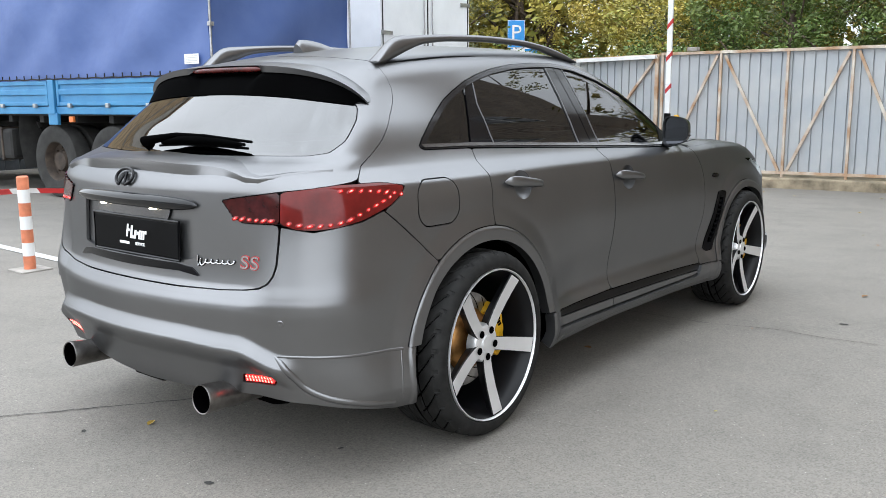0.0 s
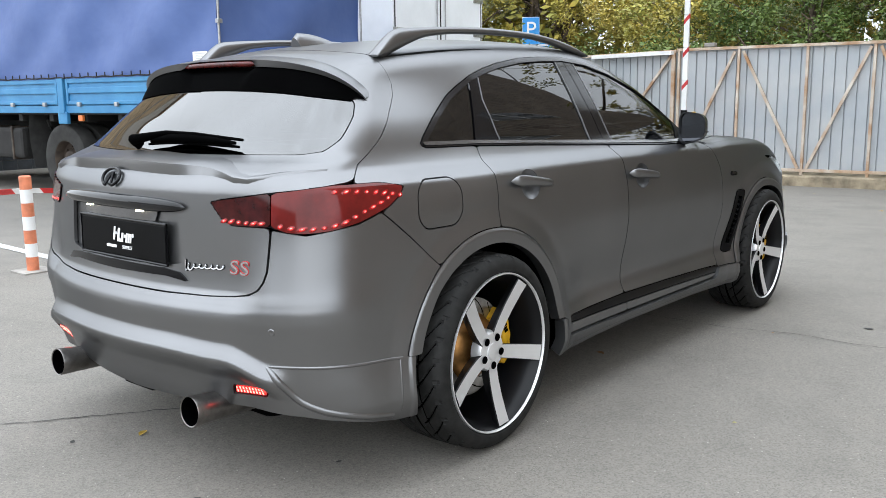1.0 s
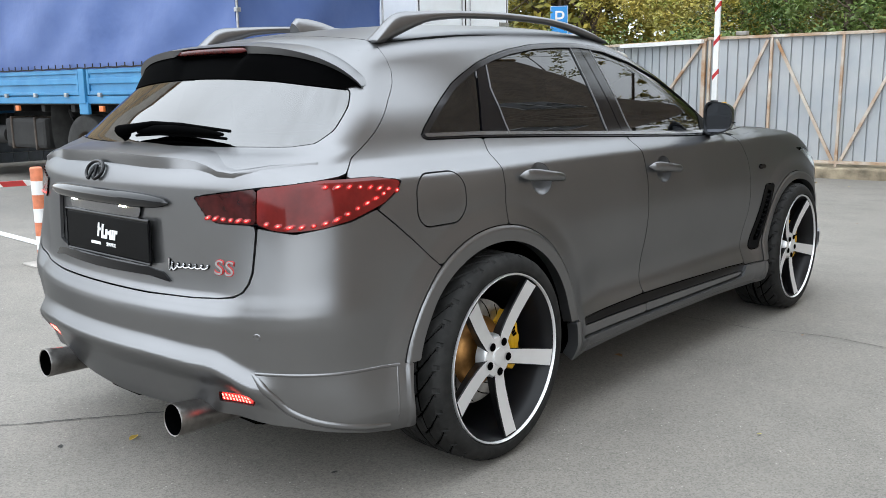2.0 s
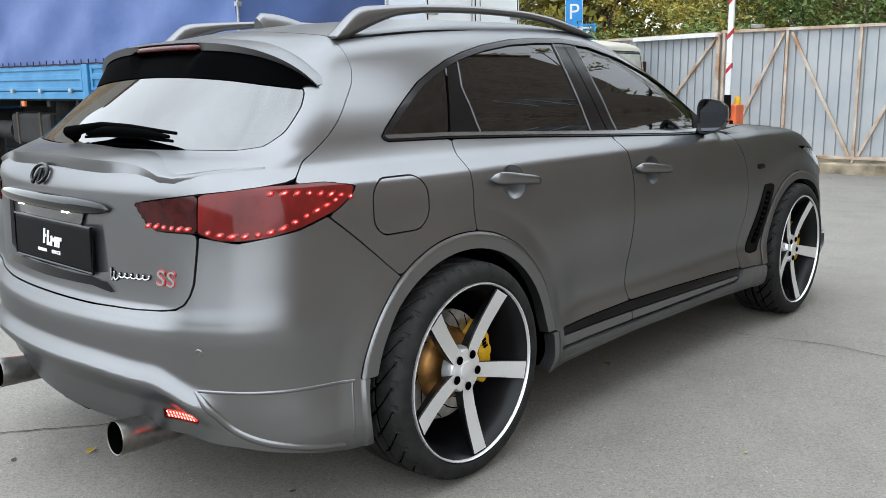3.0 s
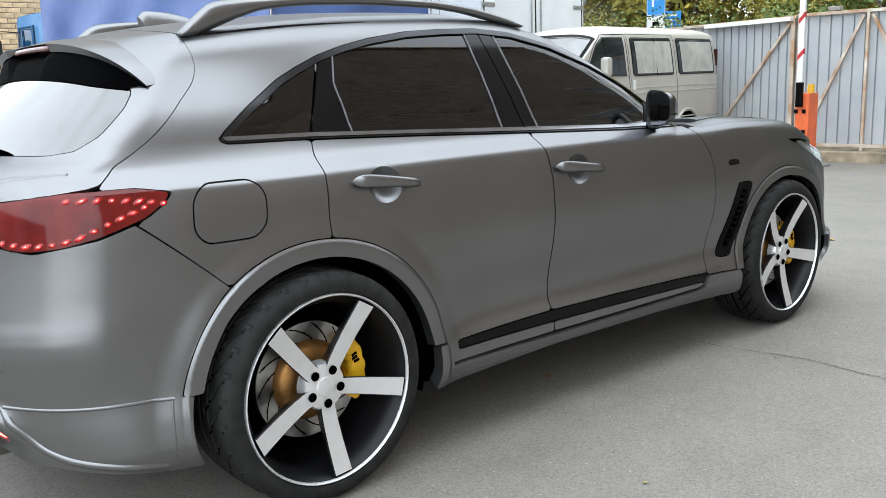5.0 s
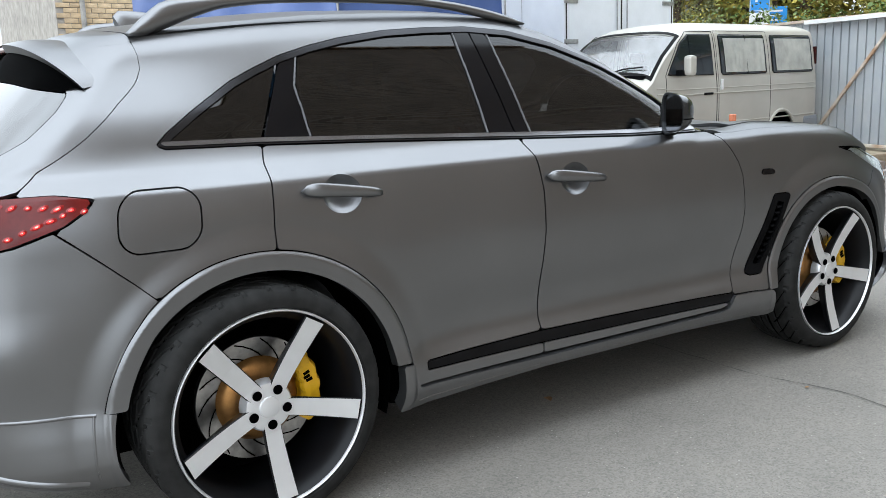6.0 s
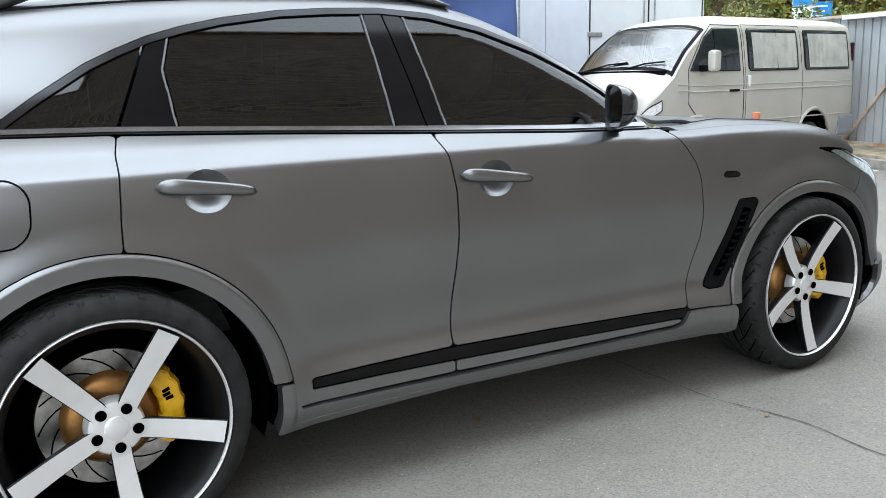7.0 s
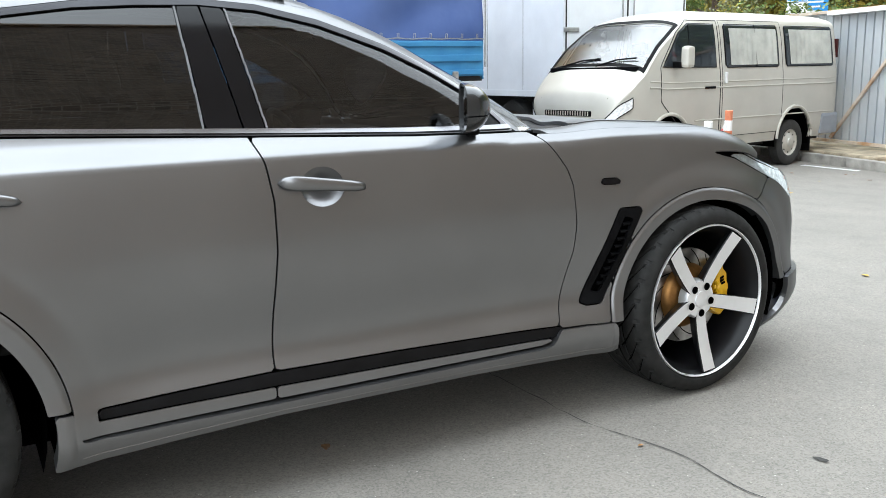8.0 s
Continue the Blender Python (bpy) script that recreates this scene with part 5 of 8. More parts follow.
# rear lamps
for k in (0, 1):
    mirror = k == 1
    outer = part("rear_lamp", skin_mesh("rear_lamp", [girth_piece(lambda s, z: np.maximum(d_lamp(s, z) + 0.0022, 0.5740 - s), 0.55, 0.86, 0.92, 1.09, 0.008)], 0.006, 0.03, mirror), M_REDLENS, car, "lit red rear lamp with a row of LEDs")
    inner = part("rear_lamp", skin_mesh("rear_lamp", [girth_piece(lambda s, z: np.maximum(d_lamp(s, z) + 0.0022, s - 0.5718), 0.43, 0.60, 0.94, 1.07, 0.008)], 0.006, 0.03, mirror), M_DARKLENS, car, "smoked inner half of the rear lamp")
    part("lamp_edge", skin_mesh("lamp_edge", [girth_piece(lambda s, z: np.maximum(d_lamp(s, z) - 0.0008, -(d_lamp(s, z) + 0.0042)), 0.42, 0.86, 0.90, 1.10, 0.007)], 0.005, 0.02, mirror), M_BLACK, outer)
    rows = [(0.482 + 0.0150 * i, 0.9685 + 0.0012 * math.cos(i) - 0.0006 * i, inner) for i in range(6)]
    rows += [(0.590 + 0.0180 * i, 0.957 - 0.010 * math.sin(i * 0.6) + 0.0075 * max(0, i - 5.5) ** 1.35, outer) for i in range(12)]
    rows += [(0.60 + 0.020 * i, 1.058 + 0.0023 * i - 0.0004 * i * i, outer) for i in range(4, 12)]
    for i, (s, z, host) in enumerate(rows):
        p, n = tail_point(-s if mirror else s, z, 0.0075)
        size = 0.0060 if host is outer else 0.0055
        turn = Matrix.Translation(p) @ n.to_track_quat("Z", "Y").to_matrix().to_4x4() @ pose(0, 0, 0, 0, 0, 20 + 9 * math.sin(2.3 * i))
        wide = 1.7 + 0.5 * math.sin(1.7 * i + 0.4)
        # the halo round each LED is a faintly glowing disc below it
        for name, mat, big, high in (("led_cup", M_HALO, 1.5, 0.0015), ("led", M_LED, 0.92, 0.0025), ("led_core", M_CORE, 0.42 + 0.16 * math.sin(3.1 * i), 0.0030)):
            v, f = lathe([(high, 0.0003), (high - 0.0004, size * big * 0.7), (0.0, size * big)], 12, "z")
            part(name, mesh_of(name, [turn @ Matrix.Diagonal((wide, 0.85, 1, 1)) @ Vector(q) for q in v], f, True), mat, host)

# rear bumper
def d_bumper(s, z):
    poly = region((-0.1, 0.711), (0.309, 0.710), (0.45, 0.7145), (0.501, 0.7198), (0.532, 0.730), (0.552, 0.750), (0.562, 0.777), (0.568, 0.811), (0.573, 0.945), (0.632, 0.926), (0.722, 0.953), (0.7728, 0.9838), (0.9360, 0.7643), (1.3, 0.60), (1.3, 0.245), (0.79, 0.245), (0.70, 0.285),
                  (0.62, 0.315), (0.565, 0.322), (0.43, 0.324), (0.235, 0.309), (-0.1, 0.297))(s, z)
    d = minus(poly, hole(s, z, 0.0, np.where(z > 0.474, FLARE, 0.452)))
    return minus(d, SLOT(s, z)) + GAP


SLOT = region((0.478, 0.374), (0.552, 0.383), (0.560, 0.402), (0.552, 0.420), (0.485, 0.411))
bumper = across("rear_bumper", d_bumper, 1.05, 0.23, 0.98, M_WRAP, car, rim=0.03, step=0.0048)
for k in (0, 1):
    fog = part("bumper_lamp", skin_mesh("bumper_lamp", [girth_piece(lambda s, z: SLOT(s, z) + 0.003, 0.46, 0.58, 0.36, 0.43, 0.006)], -0.004, 0.02, k == 1), M_FOG, bumper, "lit red bumper lamp")
    for i in range(9):
        for j in range(2):
            p, n = tail_point((-1 if k else 1) * (0.489 + 0.0072 * i), 0.388 + 0.013 * j + 0.0009 * i, -0.002)
            turn = n.to_track_quat("Z", "Y").to_matrix().to_4x4()
            part("led", boxed(-0.0022, 0.0022, -0.0045, 0.0045, 0, 0.002, m=Matrix.Translation(p) @ turn), M_CORE, fog)
    p, n = tail_point((-1 if k else 1) * 0.576, 0.618, 0.0)
    ring = [(0.0, 0.0), (0.0025, 0.010), (0.0025, 0.0105), (0.0, 0.0125)]
    v, f = lathe([(h, r) for h, r in ring], 20, "z")
    turn = n.to_track_quat("Z", "Y").to_matrix().to_4x4()
    part("parking_sensor", mesh_of("parking_sensor", [Matrix.Translation(p) @ turn @ Vector(q) for q in v], f, True), M_WRAP, bumper)
part("diffuser", boxed(-0.36, 0.36, -0.92, -0.70, 0.318, 0.345, 0.010), M_BLACK, bumper)
part("tow_cover", boxed(-0.11, 0.09, -0.945, -0.89, 0.290, 0.325, 0.010), M_BLACK, bumper)


def swage(name, pts, r, sink=0.0035):
    """A raised line along the bumper's kit piece."""
    at = np.arange(len(pts))
    fine = np.linspace(0, len(pts) - 1, 6 * len(pts))
    ss, zs = (curve(*zip(at, [p[k] for p in pts]))(fine) for k in (0, 1))
    return tubed(name, [tail_point(a, b, -sink)[0] for a, b in zip(ss, zs)], r, 10)


KIT = [(0.556, 0.506), (0.572, 0.478), (0.589, 0.433), (0.611, 0.378), (0.650, 0.338), (0.712, 0.304), (0.787, 0.272)]
for sx in (1, -1):
    part("kit_rib", swage("kit_rib", [(sx * a, b) for a, b in KIT], [0.007 + 0.008 * min(1.0, i / 9) for i in range(42)], 0.0085), M_WRAP, bumper)
    part("kit_edge", swage("kit_edge", [(sx * a, b) for a, b in ((0.806, 0.285), (0.806, 0.36), (0.806, 0.431), (0.807, 0.474))], 0.0055), M_WRAP, bumper)
    part("kit_edge", swage("kit_edge", [(sx * (0.566 + 0.0245 * i), 0.499 - 0.0025 * i) for i in range(11)], 0.0065), M_WRAP, bumper)

# exhaust tips
for sx in (1, -1):
    prof = [(-0.30, 0.042), (-0.06, 0.052), (0.0, 0.055), (0.004, 0.053), (0.002, 0.050)]
    v, f = lathe(prof, 32, "y")
    m = pose(sx * 0.458, -1.030, 0.322, 4, 0, 180)
    me = mesh_of("exhaust_tip", [m @ Vector(q) for q in v], f, True)
    me.set_sharp_from_angle(angle=radians(40))
    tip = part("exhaust_tip", me, M_EXHAUST, car, "round steel exhaust tip with a near-black inside")
    v, f = lathe([(0.001, 0.050), (-0.06, 0.048), (-0.20, 0.040), (-0.20, 0.0)], 32, "y")
    part("soot", mesh_of("soot", [m @ Vector(q) for q in v], f, True), M_INNER, tip)

# roof rails and the aerial fin
for sx in (1, -1):
    arch = [(-0.215, 1.520, 0.006, 0.03), (-0.17, 1.540, 0.030, 0.03), (-0.10, 1.578, 0.042, 0.028), (0.0, 1.604, 0.030, 0.024), (0.10, 1.622, 0.019, 0.022), (0.30, 1.637, 0.015, 0.021), (0.55, 1.643, 0.015, 0.021),
            (0.80, 1.639, 0.015, 0.021), (0.98, 1.624, 0.016, 0.021), (1.10, 1.605, 0.018, 0.022), (1.22, 1.582, 0.016, 0.024), (1.32, 1.560, 0.006, 0.024)]
    yy = np.array([a[0] for a in arch])
    cz, ch, cw = (curve(*[(a[0], a[k]) for a in arch]) for k in (1, 2, 3))
    ys = np.linspace(-0.215, 1.32, 60)
    m = 12
    verts = []
    for y in ys:
        for k in range(m):
            t = 2 * math.pi * k / m
            verts.append((sx * (0.560 + cw(y) * math.cos(t)), y, cz(y) + ch(y) * math.sin(t) * (1.0 if math.sin(t) > 0 else 1.0)))
    faces = [(i * m + k, i * m + (k + 1) % m, (i + 1) * m + (k + 1) % m, (i + 1) * m + k) for i in range(59) for k in range(m)]
    me = mesh_of("roof_rail", verts, faces + [tuple(range(m)), tuple(range(59 * m, 60 * m))[::-1]], True)
    bm = bmesh.new()
    bm.from_mesh(me)
    bmesh.ops.recalc_face_normals(bm, faces=bm.faces)
    bm.to_mesh(me)
    bm.free()
    part("roof_rail", me, M_WRAP, car)
fin_v = []
for u in np.linspace(0, 1, 14):
    y = -0.105 + 0.235 * u
    base = float(ROOF(y)) - 0.006
    h = 0.056 * (1 - u ** 1.8) * sstep((u + 0.10) / 0.16) + 0.004
    w = 0.034 * math.sqrt(max(0.02, 1 - u ** 2.5))
    for k in range(9):
        t = math.pi * k / 8
        fin_v.append((w * math.cos(t) * (1 - 0.35 * math.sin(t)), y - 0.015 * math.sin(t), base + h * math.sin(t)))
fin_f = [(i * 9 + k, i * 9 + k + 1, (i + 1) * 9 + k + 1, (i + 1) * 9 + k) for i in range(13) for k in range(8)] + [tuple(range(9))]
me = mesh_of("aerial_fin", fin_v, fin_f, True)
me.set_sharp_from_angle(angle=radians(50))
part("aerial_fin", me, M_WRAP, car)

# door mirrors
M_MIRROR = material("mirror_glass", (0.25, 0.26, 0.28), 0.02, 1.0, vary=0.02, spread=0.01)


def mirror_ring(v, grow=1.0, n=40):
    """A loop of the mirror's housing: v runs from the glass (0) to the front (1)."""
    q = grow * (max(0.0, 1 - v ** 2.4)) ** 0.5
    ring = []
    for k in range(n):
        t = 2 * math.pi * k / n
        a = math.copysign(abs(math.cos(t)) ** 0.58, math.cos(t))
        b = math.copysign(abs(math.sin(t)) ** 0.58, math.sin(t))
        x = 0.952 + 0.093 * q * a
        z = 1.190 + 0.088 * q * b * (1 - 0.10 * (a + 1)) + 0.010 * a * (b < 0)
        ring.append(Vector((x, 1.782 + 0.104 * v - 0.42 * (x - 0.92), z)))
    return ring


for sx in (1, -1):
    n = 40
    rings = [mirror_ring(0.10, 0.90), mirror_ring(0.0, 0.92), mirror_ring(0.0, 1.0)] + [mirror_ring(v) for v in (0.12, 0.25, 0.4, 0.55, 0.7, 0.82, 0.91, 0.965, 0.995)]
    verts = [Vector((sx * p.x, p.y, p.z)) for r in rings for p in r]
    quads = [(i * n + k, i * n + (k + 1) % n, (i + 1) * n + (k + 1) % n, (i + 1) * n + k) for i in range(len(rings) - 1) for k in range(n)]
    upper = [f for f in quads if sum(verts[i].z for i in f) / 4 > 1.168]
    lower = [f for f in quads if f not in upper]
    last = tuple(range((len(rings) - 1) * n, len(rings) * n))
    made = []
    for name, fs, label in (("door_mirror", upper + [last], "door mirror with a dark gloss shell"), ("mirror_cap", lower, "")):
        me = mesh_of(name, verts, fs if sx < 0 else [f[::-1] for f in fs], True)
        bm = bmesh.new()
        bm.from_mesh(me)
        bmesh.ops.delete(bm, geom=[v for v in bm.verts if not v.link_faces], context="VERTS")
        bm.to_mesh(me)
        bm.free()
        me.set_sharp_from_angle(angle=radians(42))
        made.append(part(name, me, M_SHELL, made[0] if made else car, label))
    glass_me = mesh_of("mirror_glass", [Vector((sx * p.x, p.y, p.z)) for p in mirror_ring(0.08, 0.90)], [tuple(range(n)) if sx > 0 else tuple(range(n))[::-1]])
    part("mirror_glass", glass_me, M_MIRROR, made[0])
    part("mirror_seam", tubed("mirror_seam", [Vector((sx * (0.952 + 0.0945 * q), 1.786 + 0.094 * u - 0.42 * (0.032 + 0.0945 * q), 1.168)) for q, u in ((1.0, 0.0), (0.985, 0.3), (0.90, 0.55), (0.70, 0.78), (0.35, 0.90), (0.0, 0.93))], 0.0018, 5), M_INNER, made[0])
    part("mirror_arm", boxed(sx * 0.80, sx * 0.900, 1.815, 1.868, 1.096, 1.126, 0.012), M_BLACK, made[0])

# ---------------------------------------------------------------- wheels
TYRE_R, LIP_R, FACE = 0.385, 0.312, 0.985


def tyre_mesh(wide):
    """A tyre with slanting tread grooves; its outer wall is at x = 0."""
    n = 864
    prof = [(-0.012, LIP_R - 0.004), (0.004, LIP_R + 0.010), (0.006, LIP_R + 0.025), (0.002, 0.352), (-0.008, 0.368), (-0.020, 0.3765), (-0.032, 0.3805)]
    count = 66
    prof += [(-0.032 - (wide - 0.064) * i / count, 0.3805 + 0.0045 * math.sin(math.pi * i / count)) for i in range(1, count)]
    inner = [(-wide - h, r) for h, r in prof[:7]][::-1]
    prof += inner
    verts, faces, deep = [], [], []
    k = len(prof)
    for i in range(n):
        a = 2 * math.pi * i / n
        for h, r in prof:
            r0 = r
            if r > 0.372:
                q = abs(h + wide / 2) / (wide / 2)
                slant = (i / n * 30 + 2.2 * q ** 1.4) % 1.0
                if slant < 0.19 and 0.12 < q < 0.95:
                    r -= 0.0070
                if 0.30 < q < 0.36 or q < 0.05:
                    r -= 0.005
            verts.append((h, r * math.cos(a), r * math.sin(a)))
            deep.append(1 if r0 - r > 0.003 else 0)
    for i in range(n):
        j = (i + 1) % n
        for q in range(k - 1):
            faces.append((i * k + q, j * k + q, j * k + q + 1, i * k + q + 1))
    me = mesh_of("tyre", verts, faces, True)
    bm = bmesh.new()
    bm.from_mesh(me)
    bmesh.ops.recalc_face_normals(bm, faces=bm.faces)
    bm.to_mesh(me)
    bm.free()
    me.set_sharp_from_angle(angle=radians(35))
    # near-black groove faces put the shade of the tread into the colour
    me.materials.append(M_TYRE)
    me.materials.append(M_INNER)
    for p in me.polygons:
        if p.vertices and min(deep[k] for k in p.vertices) > 0:
            p.material_index = 1
    return me


def spoke_mesh():
    """One straight spoke that widens to the rim, dished towards the hub; it lies along +y."""
    rows = [(0.050, 0.026, -0.040, 0.045), (0.085, 0.0265, -0.042, 0.042), (0.13, 0.0275, -0.038, 0.040), (0.19, 0.029, -0.028, 0.036), (0.25, 0.0305, -0.014, 0.034), (0.296, 0.0320, -0.002, 0.034)]
    verts, faces = [], []
    for r, w, x, t in rows:
        verts += [(x, r, -w), (x, r, w), (x - 0.004, r, w + 0.003), (x - t, r, w * 0.8), (x - t, r, -w * 0.8), (x - 0.004, r, -w - 0.003)]
    for i in range(len(rows) - 1):
        for k in range(6):
            faces.append((i * 6 + k, i * 6 + (k + 1) % 6, (i + 1) * 6 + (k + 1) % 6, (i + 1) * 6 + k))
    faces += [tuple(range(6))[::-1], tuple(range(30, 36))]
    me = mesh_of("spoke", verts, faces)
    bm = bmesh.new()
    bm.from_mesh(me)
    bmesh.ops.recalc_face_normals(bm, faces=bm.faces)
    bm.to_mesh(me)
    bm.free()
    me.materials.append(M_RIM)
    me.materials.append(M_STEEL)
    for p in me.polygons:
        if p.normal.x > 0.75:
            p.material_index = 1
    return me


def wheel(wide):
    """A wheel at the origin, outer side towards +x, as a part of the car with its own pieces."""
    w = part("wheel", tyre_mesh(wide), M_TYRE, car, "low profile tyre on a five-spoke rim")
    rim = part("rim", lathed("rim", [(-0.004, LIP_R - 0.006), (-0.012, LIP_R - 0.012), (-0.025, LIP_R - 0.020), (-0.050, 0.278), (-wide + 0.03, 0.268), (-wide, 0.285)], 96), M_RIM, w, "gloss black rim barrel")
    part("rim_lip", lathed("rim_lip", [(-0.006, LIP_R + 0.002), (0.004, LIP_R), (0.005, LIP_R - 0.003), (0.001, LIP_R - 0.006), (-0.006, LIP_R - 0.007)], 96), M_STEEL, w, "thin polished rim lip")
    sp = spoke_mesh()
    for i in range(5):
        ob = part("spoke", sp, None, w, "brushed silver face with black flanks" if i == 0 else "")
        ob.matrix_basis = pose(0, 0, 0, -13 + 72 * i, 0, 0)
    part("hub", lathed("hub", [(-0.085, 0.082), (-0.052, 0.080), (-0.043, 0.074), (-0.040, 0.062), (-0.040, 0.036), (-0.040, 0.0)], 48), M_STEEL, w)
    part("centre_cap", lathed("centre_cap", [(-0.040, 0.034), (-0.036, 0.0325), (-0.034, 0.028), (-0.0335, 0.0)], 36), M_STEEL, w)
    nut = lathed("lug_nut", [(-0.0385, 0.0155), (-0.036, 0.0150), (-0.034, 0.0125), (-0.037, 0.0115), (-0.037, 0.008), (-0.033, 0.0075), (-0.033, 0.0)], 16)
    for i in range(5):
        ob = part("lug_nut", nut, M_INNER, w)
        a = radians(-13 + 72 * i)
        ob.matrix_basis = pose(0, 0.058 * math.cos(a), 0.058 * math.sin(a))
    # added near-black disc stands in for the shade behind the spokes
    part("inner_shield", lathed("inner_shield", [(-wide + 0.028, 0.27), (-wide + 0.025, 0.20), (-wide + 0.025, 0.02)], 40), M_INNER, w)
    part("valve", tubed("valve", [(-0.03, 0.275 * math.cos(2.3), 0.275 * math.sin(2.3)), (-0.01, 0.268 * math.cos(2.3), 0.268 * math.sin(2.3))], 0.004, 6), M_BLACK, w)
    return w


def brake(mirror, hub):
    """The disc and caliper behind a wheel."""
    m = Matrix.Translation((mirror * FACE, hub, HUB_Z)) @ Matrix.Diagonal((mirror, 1, 1, 1))

    def put(name, me, mat, host, label=""):
        me.transform(m)
        if mirror < 0:
            me.flip_normals()
        return part(name, me, mat, host, label)
    disc = put("brake_disc", lathed("brake_disc", [(-0.150, 0.095), (-0.126, 0.095), (-0.125, 0.097), (-0.125, 0.197), (-0.150, 0.197), (-0.150, 0.095)], 72), M_DISC, car, "slotted steel brake disc")
    for i in range(14):
        a = 2 * math.pi * i / 14
        pts = [(-0.1245, (0.130 + 0.062 * t) * math.cos(a + 0.55 * t), (0.130 + 0.062 * t) * math.sin(a + 0.55 * t)) for t in (0, 0.25, 0.5, 0.75, 1)]
        put("disc_slot", tubed("disc_slot", pts, 0.0022, 4), M_INNER, disc)
    put("disc_hat", lathed("disc_hat", [(-0.124, 0.136), (-0.118, 0.132), (-0.106, 0.124), (-0.096, 0.112), (-0.090, 0.085), (-0.090, 0.0)], 60), M_BRONZE, disc, "bronze brake disc hat")
    for i in range(10):
        a = 2 * math.pi * i / 10
        put("disc_bolt", lathed("disc_bolt", [(-0.118, 0.006), (-0.112, 0.0055), (-0.111, 0.0)], 8), M_CHROME, disc)
        disc.children[-1].data.transform(Matrix.Translation((0, 0.128 * math.cos(a), 0.128 * math.sin(a))))
    n, rows = 18, []
    verts, faces = [], []
    for i in range(n):
        t = -1 + 2 * i / (n - 1)
        a = radians(6 + 39 * t)
        bump = 0.012 * (1 if abs(t) < 0.86 else 0.2) + 0.009 * abs(math.cos(t * 7.5)) - 0.004
        dent = 0.007 * abs(math.sin(t * 7.5))
        for x, r in ((-0.165, 0.126 + dent), (-0.082, 0.128 + dent), (-0.072, 0.138 + dent), (-0.068, 0.160), (-0.074, 0.180 + bump), (-0.100, 0.191 + bump), (-0.165, 0.200)):
            verts.append((x, r * math.cos(a), r * math.sin(a)))
    for i in range(n - 1):
        for k in range(7):
            faces.append((i * 7 + k, i * 7 + (k + 1) % 7, (i + 1) * 7 + (k + 1) % 7, (i + 1) * 7 + k))
    faces += [tuple(range(7))[::-1], tuple(range((n - 1) * 7, n * 7))]
    me = mesh_of("brake_caliper", verts, faces)
    bm = bmesh.new()
    bm.from_mesh(me)
    bmesh.ops.recalc_face_normals(bm, faces=bm.faces)
    bmesh.ops.bevel(bm, geom=[e for e in bm.edges if e.calc_face_angle(0) > 0.6], offset=0.004, segments=2, affect="EDGES")
    bm.to_mesh(me)
    bm.free()
    cal = put("brake_caliper", me, M_YELLOW, car, "yellow multi-piston brake caliper")
    for t, rr in ((24, 0.176), (19.5, 0.172), (15, 0.176)):
        bar = bpy.data.meshes.new("caliper_mark")
        bm = boxed(-0.0675, -0.0660, rr - 0.026, rr - 0.004, -0.005, 0.005)
        bm.to_mesh(bar)
        bm.free()
        bar.transform(pose(0, 0, 0, t, 0, 0))
        put("caliper_mark", bar, M_INNER, cal)
    put("axle_hub", lathed("axle_hub", [(-0.20, 0.05), (-0.09, 0.05), (-0.086, 0.0)], 24), M_INNER, disc)


for hub, wide in ((0.0, 0.300), (WHEELBASE, 0.280)):
    first = wheel(wide)
    toe, out = (1.4, 0.020) if hub == 0.0 else (1.8, 0.004)
    first.matrix_basis = pose(FACE + out, hub, HUB_Z, 0, 0, toe)
    second = copy_thing(first, pose(-FACE - out, hub, HUB_Z, 0, 0, 180 - toe))
    for mirror in (1, -1):
        brake(mirror, hub)

# ---------------------------------------------------------------- seen through the glass
def seat(x, y, tall):
    """One upholstered seat inside the car."""
    b = boxed(x - 0.25, x + 0.25, y - 0.25, y + 0.28, 0.50, 0.68, 0.06)
    s = part("seat", b, M_SEAT, car)
    part("seat_back", boxed(x - 0.24, x + 0.24, -0.06, 0.06, 0.0, tall, 0.05, m=pose(0, y - 0.22, 0.62, 14, 0, 0)), M_SEAT, s)
    part("headrest", boxed(x - 0.13, x + 0.13, -0.05, 0.05, 0.0, 0.17, 0.045, m=pose(0, y - 0.36, 0.62 + tall + 0.01, 10, 0, 0)), M_SEAT, s)


for x in (-0.40, 0.40):
    seat(x, 1.25, 0.60)
    seat(x, 0.35, 0.55)
part("dashboard", boxed(-0.74, 0.74, 1.78, 2.15, 0.72, 1.06, 0.07), M_SEAT, car)
rim_pts = [pose(-0.40, 1.66, 0.98, 24, 0, 0) @ Vector((0.185 * math.cos(a), 0, 0.185 * math.sin(a))) for a in np.linspace(0, 2 * math.pi, 33)]
steer = part("steering_wheel", tubed("steering_wheel", rim_pts, 0.017, 8), M_BLACK, car)
for a in (0, 180, 270):
    part("wheel_spoke", tubed("wheel_spoke", [pose(-0.40, 1.66, 0.98, 24, 0, 0) @ Vector((0.18 * q * math.cos(radians(a)), 0, 0.18 * q * math.sin(radians(a)))) for q in (0, 1)], 0.014, 6), M_BLACK, steer)

